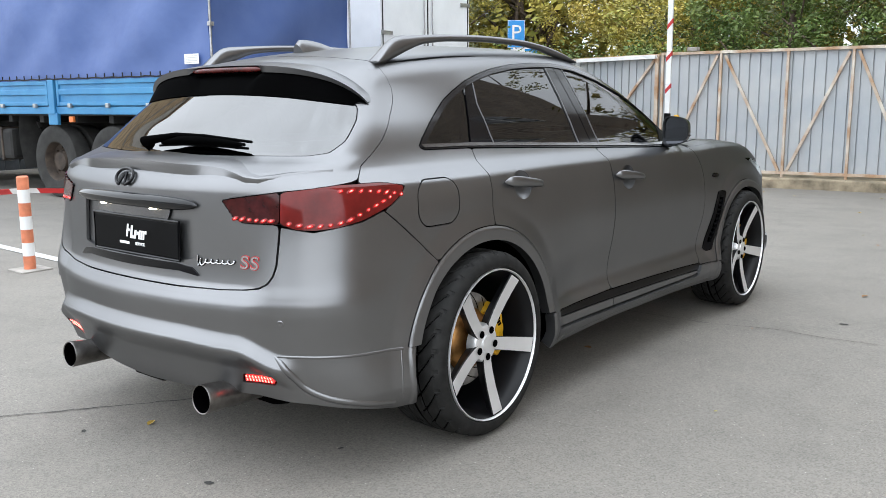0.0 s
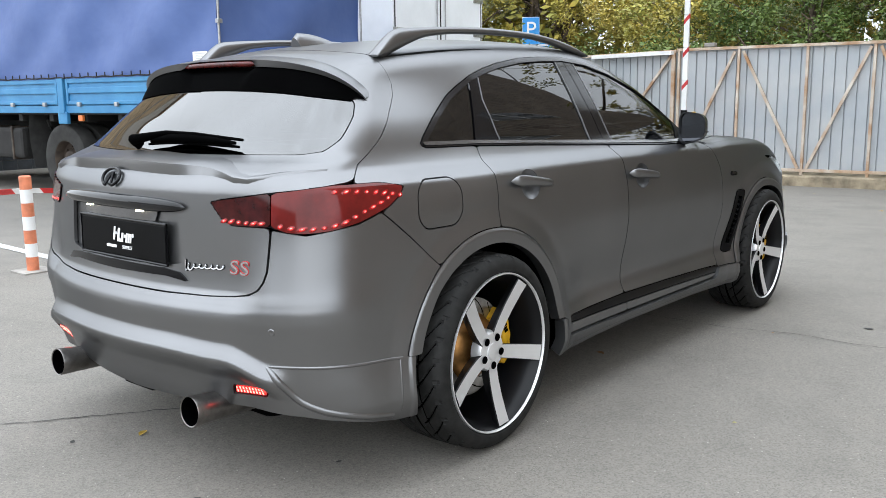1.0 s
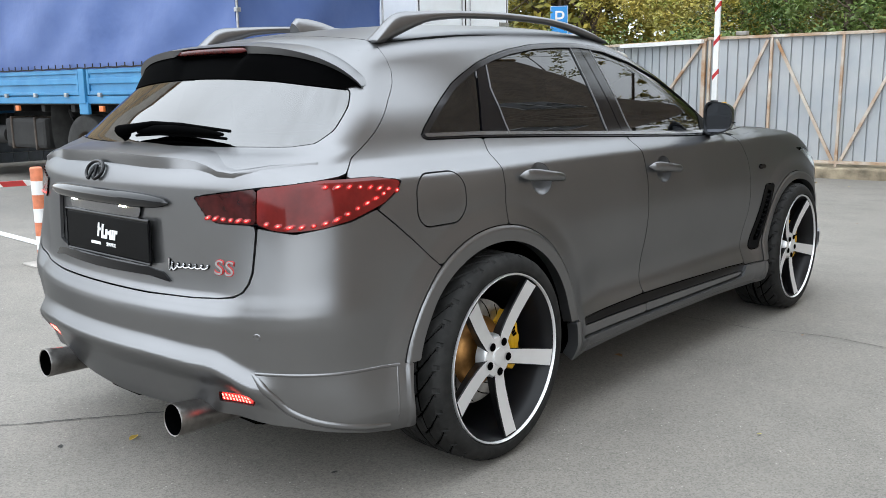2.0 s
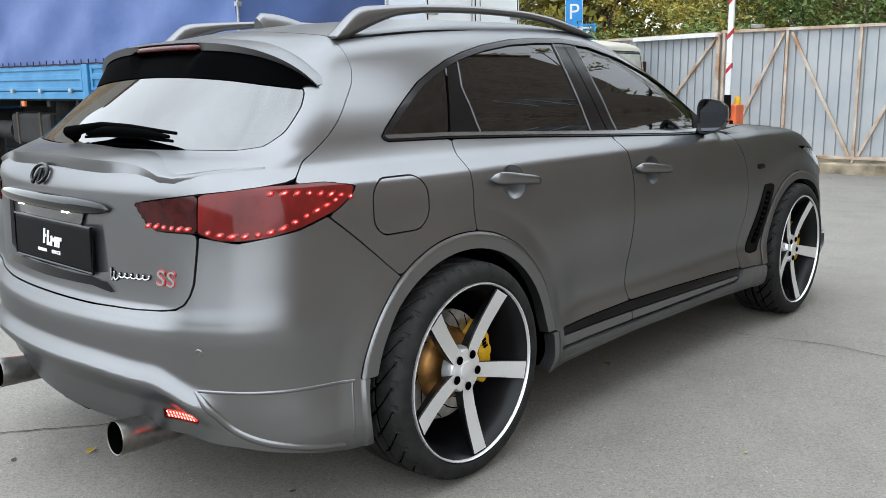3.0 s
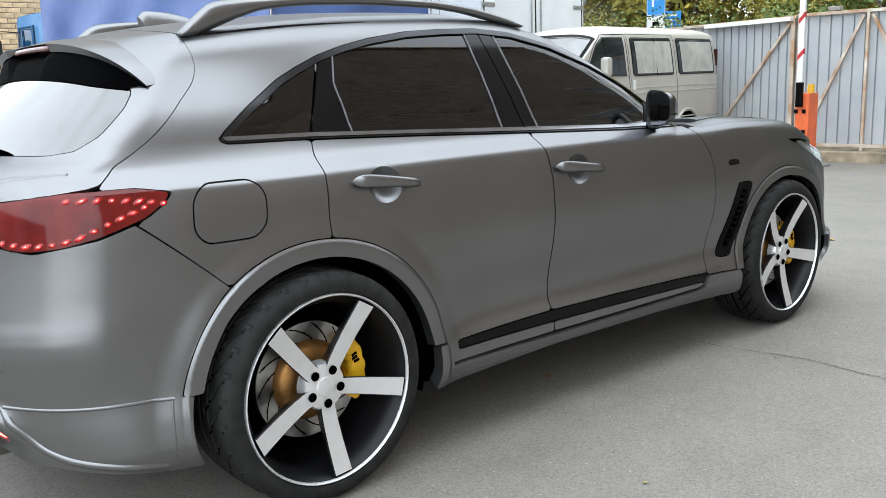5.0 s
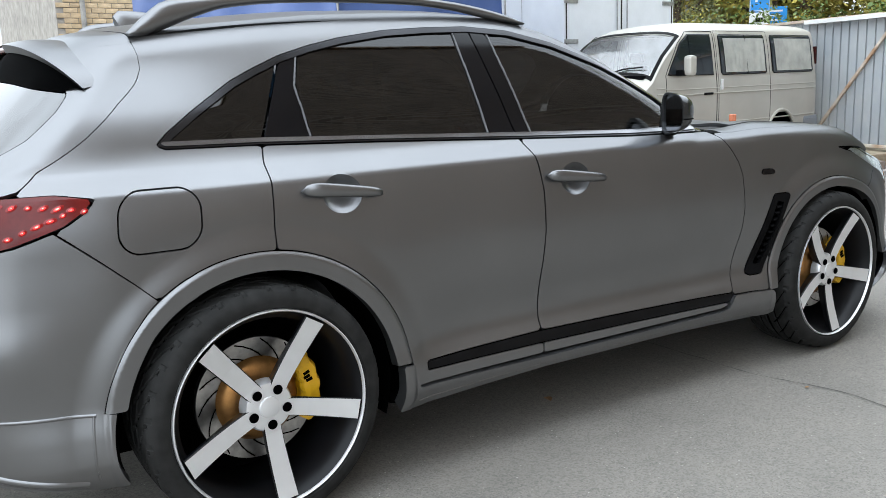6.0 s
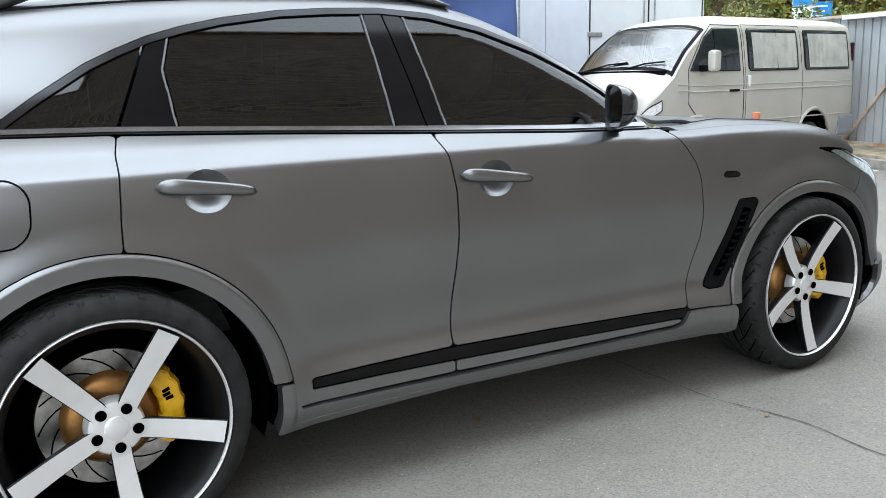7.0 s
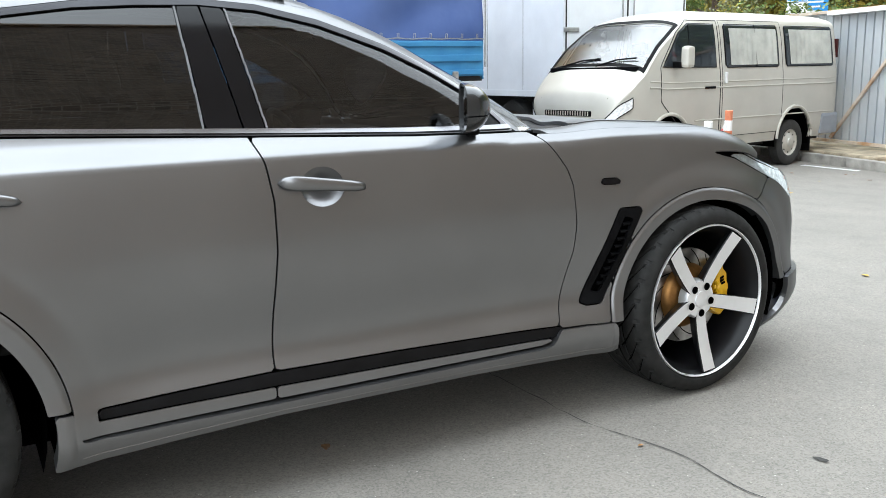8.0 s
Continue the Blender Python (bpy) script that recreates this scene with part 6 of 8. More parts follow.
# ---------------------------------------------------------------- trees
M_BARK = material("grey_brown_bark", (0.13, 0.095, 0.07), 0.9, vary=0.3, size=9, fine=50, bump=0.01)
LEAVES = [material("leaf_" + n, c, 0.6, vary=0.25, size=1.2, fine=9, island=-0.35, tint=t) for n, c, t in
          (("dark_green", (0.09, 0.16, 0.035), (0.16, 0.20, 0.045)), ("yellow_green", (0.25, 0.27, 0.055), (0.45, 0.34, 0.06)), ("autumn_yellow", (0.48, 0.36, 0.07), (0.22, 0.22, 0.05)), ("grey_green", (0.20, 0.23, 0.11), (0.28, 0.28, 0.14)))]


def leaf_cloud(rnd, clumps, count, size):
    """Many small bent leaves scattered in clumps (centre, radius)."""
    verts, faces = [], []
    for c, r in clumps:
        for _ in range(count):
            d = Vector((rnd.gauss(0, 1), rnd.gauss(0, 1), rnd.gauss(0, 0.8)))
            d = d.normalized() * r * rnd.random() ** 0.45
            p = Vector(c) + d
            s = size * rnd.uniform(0.55, 1.3)
            a = Vector((rnd.gauss(0, 1), rnd.gauss(0, 1), rnd.gauss(0, 0.6))).normalized()
            b = a.cross(Vector((rnd.gauss(0, 1), rnd.gauss(0, 1), rnd.gauss(0, 1)))).normalized()
            k = len(verts)
            verts += [p - a * s, p + b * s * 0.45, p + a * s, p - b * s * 0.45]
            faces.append((k, k + 1, k + 2, k + 3))
    return verts, faces


def tree(x, y, high, trunk_r, crown_r, leaf, seed, low=0.35, clumps=70, count=70, size=0.085, fork=1, label="leafy tree behind the fence"):
    rnd = random.Random(seed)
    t = thing("tree", label, "tree", pose(x, y, -0.25), "trees")
    trunks, tips = [], []
    for k in range(fork):
        lean = Vector((rnd.uniform(-0.12, 0.12) + 0.16 * (k - (fork - 1) / 2), rnd.uniform(-0.1, 0.1), 1)).normalized()
        pts, rad = [], []
        for i in range(9):
            u = i / 8
            pts.append(Vector((0.25 * (k - (fork - 1) / 2) * min(1, u * 4), 0, 0)) + lean * high * 0.85 * u + Vector((rnd.uniform(-0.1, 0.1), rnd.uniform(-0.1, 0.1), 0)) * u)
            rad.append(trunk_r * (1 - 0.82 * u) * (1.25 if i == 0 else 1))
        trunks.append(tube(pts, rad, 10))
        for j in range(11):
            u = rnd.uniform(low, 1.0)
            p = pts[0].lerp(pts[-1], u)
            a = rnd.uniform(0, 2 * math.pi)
            end = p + Vector((math.cos(a), math.sin(a), rnd.uniform(0.25, 0.9))) * crown_r * rnd.uniform(0.5, 1.0)
            mid = p.lerp(end, 0.5) + Vector((0, 0, rnd.uniform(-0.2, 0.2)))
            trunks.append(tube([p, mid, end], [trunk_r * 0.35 * (1.2 - u), trunk_r * 0.22 * (1.2 - u), 0.012], 6))
            tips += [end, mid]
    me = joined("trunk", trunks, True)
    part("trunk", me, M_BARK, t)
    spots = []
    for i in range(clumps):
        base = rnd.choice(tips) + Vector((rnd.gauss(0, 1), rnd.gauss(0, 1), rnd.gauss(0, 0.8))) * crown_r * 0.28
        spots.append((base, rnd.uniform(0.22, 0.62)))
    v, f = leaf_cloud(rnd, spots, count, size)
    part("crown", mesh_of("crown", v, f), LEAVES[leaf], t)
    return t


TREES = [(-15.6, 25.0, 9.5, 0.34, 3.0, 1, 0.2, 3), (-9.2, 23.6, 8.5, 0.16, 2.6, 2, 0.15, 1), (-7.0, 20.5, 8.5, 0.18, 2.8, 2, 0.12, 1), (-6.2, 17.6, 7.0, 0.14, 2.4, 1, 0.12, 1), (-4.6, 19.5, 8.5, 0.16, 2.6, 3, 0.15, 1),
         (-3.2, 16.8, 6.5, 0.15, 2.4, 0, 0.10, 1), (-1.2, 17.2, 6.8, 0.16, 2.5, 0, 0.10, 1), (1.0, 17.0, 7.0, 0.17, 2.6, 0, 0.1, 1), (3.4, 17.5, 7.5, 0.18, 2.7, 0, 0.1, 1), (-18.4, 23.4, 9.0, 0.2, 3.0, 3, 0.15, 1), (-19.5, 20.0, 9.0, 0.2, 3.0, 0, 0.15, 1)]
for i, (x, y, h, tr, cr, lf, low, fork) in enumerate(TREES):
    tree(x, y, h, tr, cr, lf, 20 + i, low, 95, 210, 0.055, fork, ("dark green leafy tree behind the fence", "yellow-green leafy tree behind the fence", "autumn yellow tree behind the fence", "thin grey-green tree behind the fence")[lf])
# a half-bare tree that the side windows mirror
for i, (x, y) in enumerate(((6.5, 27.5), (10.5, 27.0), (15.0, 29.0), (9.0, 33.0))):
    tree(x, y, 24.0, 0.40, 6.0, 1, 60 + i, 0.3, 70, 40, 0.13, 1, "tall half-bare tree at the yard's far end")
# distant woods close the view
rnd = random.Random(91)
spots = [(Vector((rnd.uniform(-34, 14), rnd.uniform(24, 31), rnd.uniform(0.3, 10.5))), rnd.uniform(0.6, 1.5)) for _ in range(1450)]
v, f = leaf_cloud(rnd, spots, 72, 0.21)
tagged(part("far_woods", mesh_of("far_woods", v, f), LEAVES[1]), "dense autumn woods beyond the yard", "woods", kind="stuff")
rnd = random.Random(92)
spots = [(Vector((x, fence_y(x) + rnd.uniform(0.8, 2.6), rnd.uniform(0.2, 2.5))), rnd.uniform(0.3, 0.7)) for x in np.linspace(-12, 6, 120)]
v, f = leaf_cloud(rnd, spots, 110, 0.055)
tagged(part("undergrowth", mesh_of("undergrowth", v, f), LEAVES[0]), "green undergrowth behind the fence", "bushes", kind="stuff")

# ---------------------------------------------------------------- vehicles in the yard
M_TRUCKBLUE = material("faded_blue_truck_paint", (0.030, 0.17, 0.36), 0.5, vary=0.12, size=3, fine=60, tint=(0.055, 0.24, 0.44))
M_CABBLUE = material("deep_blue_cab_paint", (0.016, 0.115, 0.28), 0.4, vary=0.12, size=3, fine=60, tint=(0.028, 0.16, 0.35))
M_CANVAS = material("blue_canvas", (0.045, 0.086, 0.245), 0.55, vary=0.10, size=1.2, fine=2.6, bump=0.014, tint=(0.080, 0.130, 0.315))
M_DIRT = material("dusty_chassis", (0.015, 0.014, 0.013), 0.85, vary=0.3, size=5, fine=60, bump=0.002)
M_OLDTYRE = material("dusty_truck_tyre", (0.030, 0.029, 0.027), 0.9, vary=0.25, size=7, fine=60, bump=0.003)
M_OLDRIM = material("rusty_truck_rim", (0.065, 0.048, 0.036), 0.8, 0.2, vary=0.3, size=8, fine=60, bump=0.002)
M_ORANGE = material("orange_lens", (0.75, 0.20, 0.05), 0.3, vary=0.1)
M_VAN = material("silver_beige_van_paint", (0.49, 0.468, 0.415), 0.38, 0.2, vary=0.05, size=2, fine=300, coat=0.1)
M_BOXWHITE = material("white_van_body", (0.74, 0.76, 0.79), 0.45, vary=0.05, size=1.5, fine=40)
M_SCREEN = glass("pale_windscreen", (0.84, 0.87, 0.90), 3.0, 0.20)
M_HINGE = material("galvanised_hinge", (0.45, 0.45, 0.45), 0.45, 0.8, vary=0.15, size=20, fine=200)
M_CURTAIN = material("pale_curtain", (0.42, 0.42, 0.38), 0.9, vary=0.12, size=5, fine=30)
M_BARRIER = material("orange_barrier_paint", (0.80, 0.16, 0.05), 0.5, vary=0.1, size=5, fine=80)
M_AMBER = material("amber_lamp", (0.75, 0.42, 0.02), 0.3, vary=0.1)
M_FADED = material("faded_orange_bollard", (0.62, 0.20, 0.10), 0.6, vary=0.15, size=12, fine=90)
M_BLUESIGN = material("blue_sign_film", (0.02, 0.26, 0.68), 0.4, vary=0.05)


def sheet_grid(nx, nz, point):
    verts = [point(i / nx, j / nz) for i in range(nx + 1) for j in range(nz + 1)]
    faces = [(i * (nz + 1) + j, (i + 1) * (nz + 1) + j, (i + 1) * (nz + 1) + j + 1, i * (nz + 1) + j + 1) for i in range(nx) for j in range(nz)]
    return verts, faces


def truck_wheel(host, x, y, out, r=0.525, wide=0.28, dual=True):
    """A lorry wheel whose outer side faces out (1: left, -1: right)."""
    dish = -0.14 if dual else 0.02
    prof = [(-wide, 0.30), (-wide, 0.44), (-wide + 0.02, r - 0.02), (-wide + 0.05, r), (-0.05, r), (-0.018, r - 0.015), (-0.004, r - 0.05), (0.0, 0.42), (-0.012, 0.31), (-0.02, 0.285)]
    m = pose(x, y, r, 0, 0, 0) @ Matrix.Diagonal((1, out, 1, 1))

    def put(name, me, mat, parent, label=""):
        me.transform(m)
        if out > 0:
            me.flip_normals()
        return part(name, me, mat, parent, label)
    v, f = lathe(prof, 64, "y")
    tread = []
    k = len(prof)
    for i, p in enumerate(v):
        a, q = divmod(i, k)
        if q in (3, 4) and a % 2:
            p = (p[0] * 0.972, p[1], p[2] * 0.972)
        tread.append(p)
    me = mesh_of("wheel", tread, f, True)
    me.set_sharp_from_angle(angle=radians(30))
    w = put("wheel", me, M_OLDTYRE, host, "dusty lorry wheel")
    put("rim", lathed("rim", [(-0.02, 0.285), (-0.035, 0.27), (dish, 0.25), (dish - 0.02, 0.17), (dish + 0.06, 0.13), (dish + 0.07, 0.0)], 40, "y"), M_OLDRIM, w)
    for i in range(8):
        a = 2 * math.pi * i / 8
        me = lathed("wheel_nut", [(dish - 0.02, 0.016), (dish + 0.02, 0.015), (dish + 0.022, 0.0)], 6, "y")
        me.transform(Matrix.Translation((0.20 * math.cos(a), 0, 0.20 * math.sin(a))))
        put("wheel_nut", me, M_OLDRIM, w)
    return w


def tarpaulin_lorry():
    """A blue lorry with a canvas top; x runs forward from its tail, y to its left."""
    t = thing("tarpaulin_lorry", "blue lorry with a blue canvas top standing on asphalt", "truck", pose(-5.98, 5.02, 0, 0, 0, 184.9))
    L, W, Z0, Z1, ZT = 6.65, 1.27, 1.22, 1.70, 3.95
    nz = noise.noise

    def folds(x, z, k):
        sag = 0.035 * math.sin(x * 2.1 + z * 1.3 + k) * math.sin(z * 1.9 + k)
        diag = 0.030 * math.sin((x * 0.9 + z) * 4.2 + 2 * nz(Vector((x * 0.6, z * 0.6, k))))
        return (sag + diag * sstep((ZT - z) / 2.2) + 0.03 * nz(Vector((x * 1.4, z * 1.4, k)))) * float(sstep(min(x + 0.25, L - x + 0.25, z - Z1 + 0.15) / 0.5))
    for sy in (1, -1):
        part("canvas_side", mesh_of("canvas_side", *sheet_grid(70, 26, lambda u, v: (u * L, sy * (W + folds(u * L, Z1 - 0.03 + v * (ZT - Z1), 3 * sy)), Z1 - 0.03 + v * (ZT - Z1))), True), M_CANVAS, t)
    part("canvas_rear", mesh_of("canvas_rear", *sheet_grid(30, 26, lambda u, v: (-folds(u * 2 * W, Z1 + v * (ZT - Z1), 9.0), -W + u * 2 * W, Z1 - 0.03 + v * (ZT - Z1))), True), M_CANVAS, t)
    part("canvas_front", boxed(L - 0.02, L, -W, W, Z1, ZT), M_CANVAS, t)
    part("canvas_roof", boxed(0, L, -W, W, ZT - 0.03, ZT, 0.01), M_CANVAS, t)
    part("tail_rod", tubed("tail_rod", [(-0.03, W + 0.012, 1.35), (-0.03, W + 0.012, ZT)], 0.014, 8), M_HINGE, t)
    part("tail_rod", tubed("tail_rod", [(-0.03, -W - 0.012, 1.35), (-0.03, -W - 0.012, ZT)], 0.014, 8), M_HINGE, t)
    for i in range(5):
        part("rod_clip", boxed(-0.055, -0.005, W - 0.03, W + 0.04, 1.8 + i * 0.45, 1.85 + i * 0.45, 0.006), M_HINGE, t)
    # lashing line with hooks
    part("lashing_line", tubed("lashing_line", [(L * i / 60, W + 0.03, Z1 - 0.012 + 0.006 * math.sin(i * 1.9)) for i in range(61)], 0.010, 5), M_DIRT, t)
    part("lashing_line", tubed("lashing_line", [(-0.035, -W + 2 * W * i / 24, Z1 - 0.010 + 0.006 * math.sin(i * 1.7)) for i in range(25)], 0.008, 5), M_HINGE, t)
    for i in range(34):
        part("canvas_hook", boxed(-0.006, 0.006, 0, 0.012, 0, 0.055, m=Matrix.Translation((0.15 + i * 0.19, W + 0.028, Z1 - 0.01))), M_DIRT, t)
    for i in range(11):
        x = (-0.030, -W + 0.12 + i * 0.23)
        part("canvas_hook", tubed("canvas_hook", [(x[0] - 0.01, x[1] - 0.012, Z1), (x[0] - 0.014, x[1] - 0.012, Z1 + 0.05), (x[0] - 0.014, x[1] + 0.012, Z1 + 0.05), (x[0] - 0.01, x[1] + 0.012, Z1)], 0.005, 5), M_HINGE, t)
    # drop sides with pressed ribs
    for sy in (1, -1):
        for x0, x1 in ((0.02, 3.20), (3.42, 6.63)):
            b = boxed(x0, x1, sy * (W - 0.03), sy * W, Z0 + 0.09, Z1 - 0.03, 0.006)
            for z0, z1 in ((Z0 + 0.10, Z0 + 0.15), (Z0 + 0.25, Z0 + 0.33), (Z1 - 0.09, Z1 - 0.03)):
                box(b, x0 + 0.05, x1 - 0.05, sy * W, sy * (W + 0.022), z0, z1, 0.008)
            for x in (x0 + 0.025, x1 - 0.025):
                box(b, x - 0.025, x + 0.025, sy * W, sy * (W + 0.024), Z0 + 0.10, Z1 - 0.03, 0.006)
            side = part("drop_side", b, M_TRUCKBLUE, t, "blue steel drop side with ribs")
            for i in range(4):
                x = x0 + 0.3 + i * 0.85
                part("side_latch", boxed(x - 0.035, x + 0.035, sy * (W + 0.02), sy * (W + 0.06), Z0 + 0.07, Z0 + 0.13, 0.008), M_HINGE, side)
        part("sill_beam", boxed(0.0, L, sy * (W - 0.06), sy * (W + 0.012), Z0 - 0.02, Z0 + 0.085, 0.008), M_TRUCKBLUE, t)
        st = boxed(3.24, 3.38, sy * (W - 0.02), sy * (W + 0.045), Z0 - 0.02, Z1 - 0.02, 0.01)
        box(st, 3.20, 3.42, sy * (W - 0.02), sy * (W + 0.035), Z0 - 0.17, Z0 + 0.0, 0.012)
        part("stake", st, M_TRUCKBLUE, t)
        for x in (2.92, 5.2):
            part("side_lamp", boxed(x - 0.05, x + 0.05, sy * (W - 0.03), sy * (W + 0.01), Z0 - 0.13, Z0 - 0.05, 0.008), M_ORANGE, t)
    b = boxed(-0.03, 0.0, -W + 0.02, W - 0.02, Z0 + 0.02, Z1 - 0.03, 0.006)
    for z0, z1 in ((Z0 + 0.04, Z0 + 0.10), (Z0 + 0.20, Z0 + 0.28), (Z1 - 0.10, Z1 - 0.04)):
        box(b, -0.055, -0.028, -W + 0.05, W - 0.05, z0, z1, 0.008)
    gate = part("tailboard", b, M_TRUCKBLUE, t, "scuffed blue tailboard")
    for y in (-0.8, 0.0, 0.8):
        part("tail_latch", boxed(-0.075, -0.03, y - 0.04, y + 0.04, Z0 - 0.02, Z0 + 0.08, 0.008), M_HINGE, gate)
    part("bed_floor", boxed(0, L, -W + 0.02, W - 0.02, Z0 - 0.04, Z0 + 0.02), M_DIRT, t)
    for y in (-0.42, 0.42):
        part("chassis_beam", boxed(-0.05, 8.0, y - 0.05, y + 0.05, 0.82, 1.10, 0.01), M_DIRT, t)
    for i in range(8):
        part("cross_beam", boxed(0.4 + i * 0.82, 0.5 + i * 0.82, -W + 0.05, W - 0.05, 1.08, 1.19, 0.01), M_DIRT, t)
    part("underrun_bar", boxed(-0.05, 0.05, -1.15, 1.15, 0.55, 0.68, 0.01), M_DIRT, t)
    for y in (0.85, 1.02):
        part("tail_lamp", boxed(-0.08, -0.02, y - 0.07, y + 0.07, 0.86, 1.0, 0.012), M_RED, t)
    # tandem and front axle
    for x in (2.12, 3.46):
        for sy in (1, -1):
            truck_wheel(t, x, sy * 1.23, sy)
            truck_wheel(t, x, sy * 0.90, sy)
        part("axle", tubed("axle", [(x, -1.0, 0.53), (x, 1.0, 0.53)], 0.10, 10), M_DIRT, t)
    for sy in (1, -1):
        truck_wheel(t, 7.15, sy * 1.20, sy, dual=False)
        part("mud_guard", tubed("mud_guard", [(4.15 + 0.06 * math.sin(i), sy * 1.0, 0.45 + 0.09 * i) for i in range(9)], [0.03] * 9, 5), M_DIRT, t)
        flap = sheet_grid(6, 8, lambda u, v: (4.20 + 0.10 * math.sin(v * 2.5), sy * (0.75 + 0.5 * u), 0.40 + 0.78 * v))
        part("mud_flap", mesh_of("mud_flap", *flap, True), M_OLDTYRE, t)
    tank = boxed(4.55, 5.75, 0.72, 1.22, 0.52, 0.98, 0.06)
    part("fuel_tank", tank, M_DIRT, t)
    for x in (4.8, 5.5):
        part("tank_strap", boxed(x, x + 0.05, 0.70, 1.235, 0.50, 1.0, 0.01), M_OLDRIM, t)
    part("air_tank", tubed("air_tank", [(5.95, 1.0, 0.7), (6.5, 1.0, 0.7)], 0.15, 14), M_DIRT, t)
    # cab
    cab = boxed(6.82, 8.32, -1.20, 1.20, 1.02, 2.72)
    bmesh.ops.bevel(cab, geom=list(cab.edges), offset=0.10, segments=3, affect="EDGES", profile=0.5)
    for v in cab.verts:
        if v.co.z > 1.9:
            v.co.y *= 1 - 0.05 * (v.co.z - 1.9)
            if v.co.x > 7.6:
                v.co.x -= 0.16 * (v.co.z - 1.9)
    c = part("cab", cab, M_CABBLUE, t, "faded blue lorry cab")
    for f in c.data.polygons:
        f.use_smooth = True
    c.data.set_sharp_from_angle(angle=radians(35))
    for sy in (1, -1):
        m = pose(0, 0, 0, sy * 2.2, 0, 0)
        door = part("cab_door", boxed(7.30, 8.14, sy * 1.20 - 0.012, sy * 1.20 + 0.012, 1.10, 1.88, 0.01), M_CABBLUE, c)
        part("door_handle", boxed(7.38, 7.50, sy * 1.215, sy * 1.245, 1.66, 1.70, 0.008), M_CHROME, door)
        part("cab_window", boxed(7.38, 8.06, sy * 1.172 - 0.02, sy * 1.172 + 0.03, 1.92, 2.46, 0.02), M_CLEAR, door)
        part("quarter_light", boxed(7.82, 7.85, sy * 1.172 - 0.02, sy * 1.172 + 0.036, 1.92, 2.46), M_CABBLUE, door)
        fr = [tube([(7.36, sy * 1.21, 1.90), (8.08, sy * 1.21, 1.90), (8.00, sy * 1.175, 2.50), (7.36, sy * 1.175, 2.50), (7.36, sy * 1.21, 1.90)], 0.022, 5)]
        part("window_frame", joined("window_frame", fr), M_CABBLUE, door)
        part("door_seam", boxed(7.262, 7.282, sy * 1.19, sy * 1.208, 1.10, 2.5), M_DIRT, c)
        wing = [(7.15 + 0.66 * math.cos(a), sy * 1.17, 0.55 + 0.64 * math.sin(a)) for a in np.linspace(-0.1, math.pi + 0.1, 14)]
        part("wheel_guard", tubed("wheel_guard", wing, 0.07, 8), M_DIRT, t)
        part("indicator", boxed(7.66, 7.80, sy * 1.22, sy * 1.27, 1.02, 1.10, 0.01), M_ORANGE, c)
        arm = part("mirror_arm", tubed("mirror_arm", [(8.10, sy * 1.16, 2.42), (8.34, sy * 1.42, 2.46), (8.36, sy * 1.46, 1.80), (8.14, sy * 1.2, 1.72)], 0.014, 6), M_DIRT, c)
        part("cab_mirror", boxed(8.32, 8.40, sy * 1.46 - 0.075, sy * 1.46 + 0.075, 1.96, 2.30, 0.03), M_DIRT, arm)
    part("cab_screen", boxed(8.20, 8.24, -1.05, 1.05, 1.92, 2.50, 0.02), M_CLEAR, c)
    part("cab_bumper", boxed(8.20, 8.45, -1.22, 1.22, 0.62, 1.0, 0.05), M_DIRT, t)
    part("engine_block", boxed(6.9, 8.1, -0.6, 0.6, 0.6, 1.05, 0.05), M_DIRT, t)
    note = part("notice", boxed(0.16, 0.42, W + 0.045, W + 0.050, 1.815, 1.935), M_WHITE, t, "white paper notice with unreadable lines")
    for i in range(5):
        part("notice_line", boxed(0.19, 0.39 - 0.03 * (i % 2), W + 0.050, W + 0.052, 1.832 + i * 0.019, 1.836 + i * 0.019), M_HINGE, note)
    return t


tarpaulin_lorry()


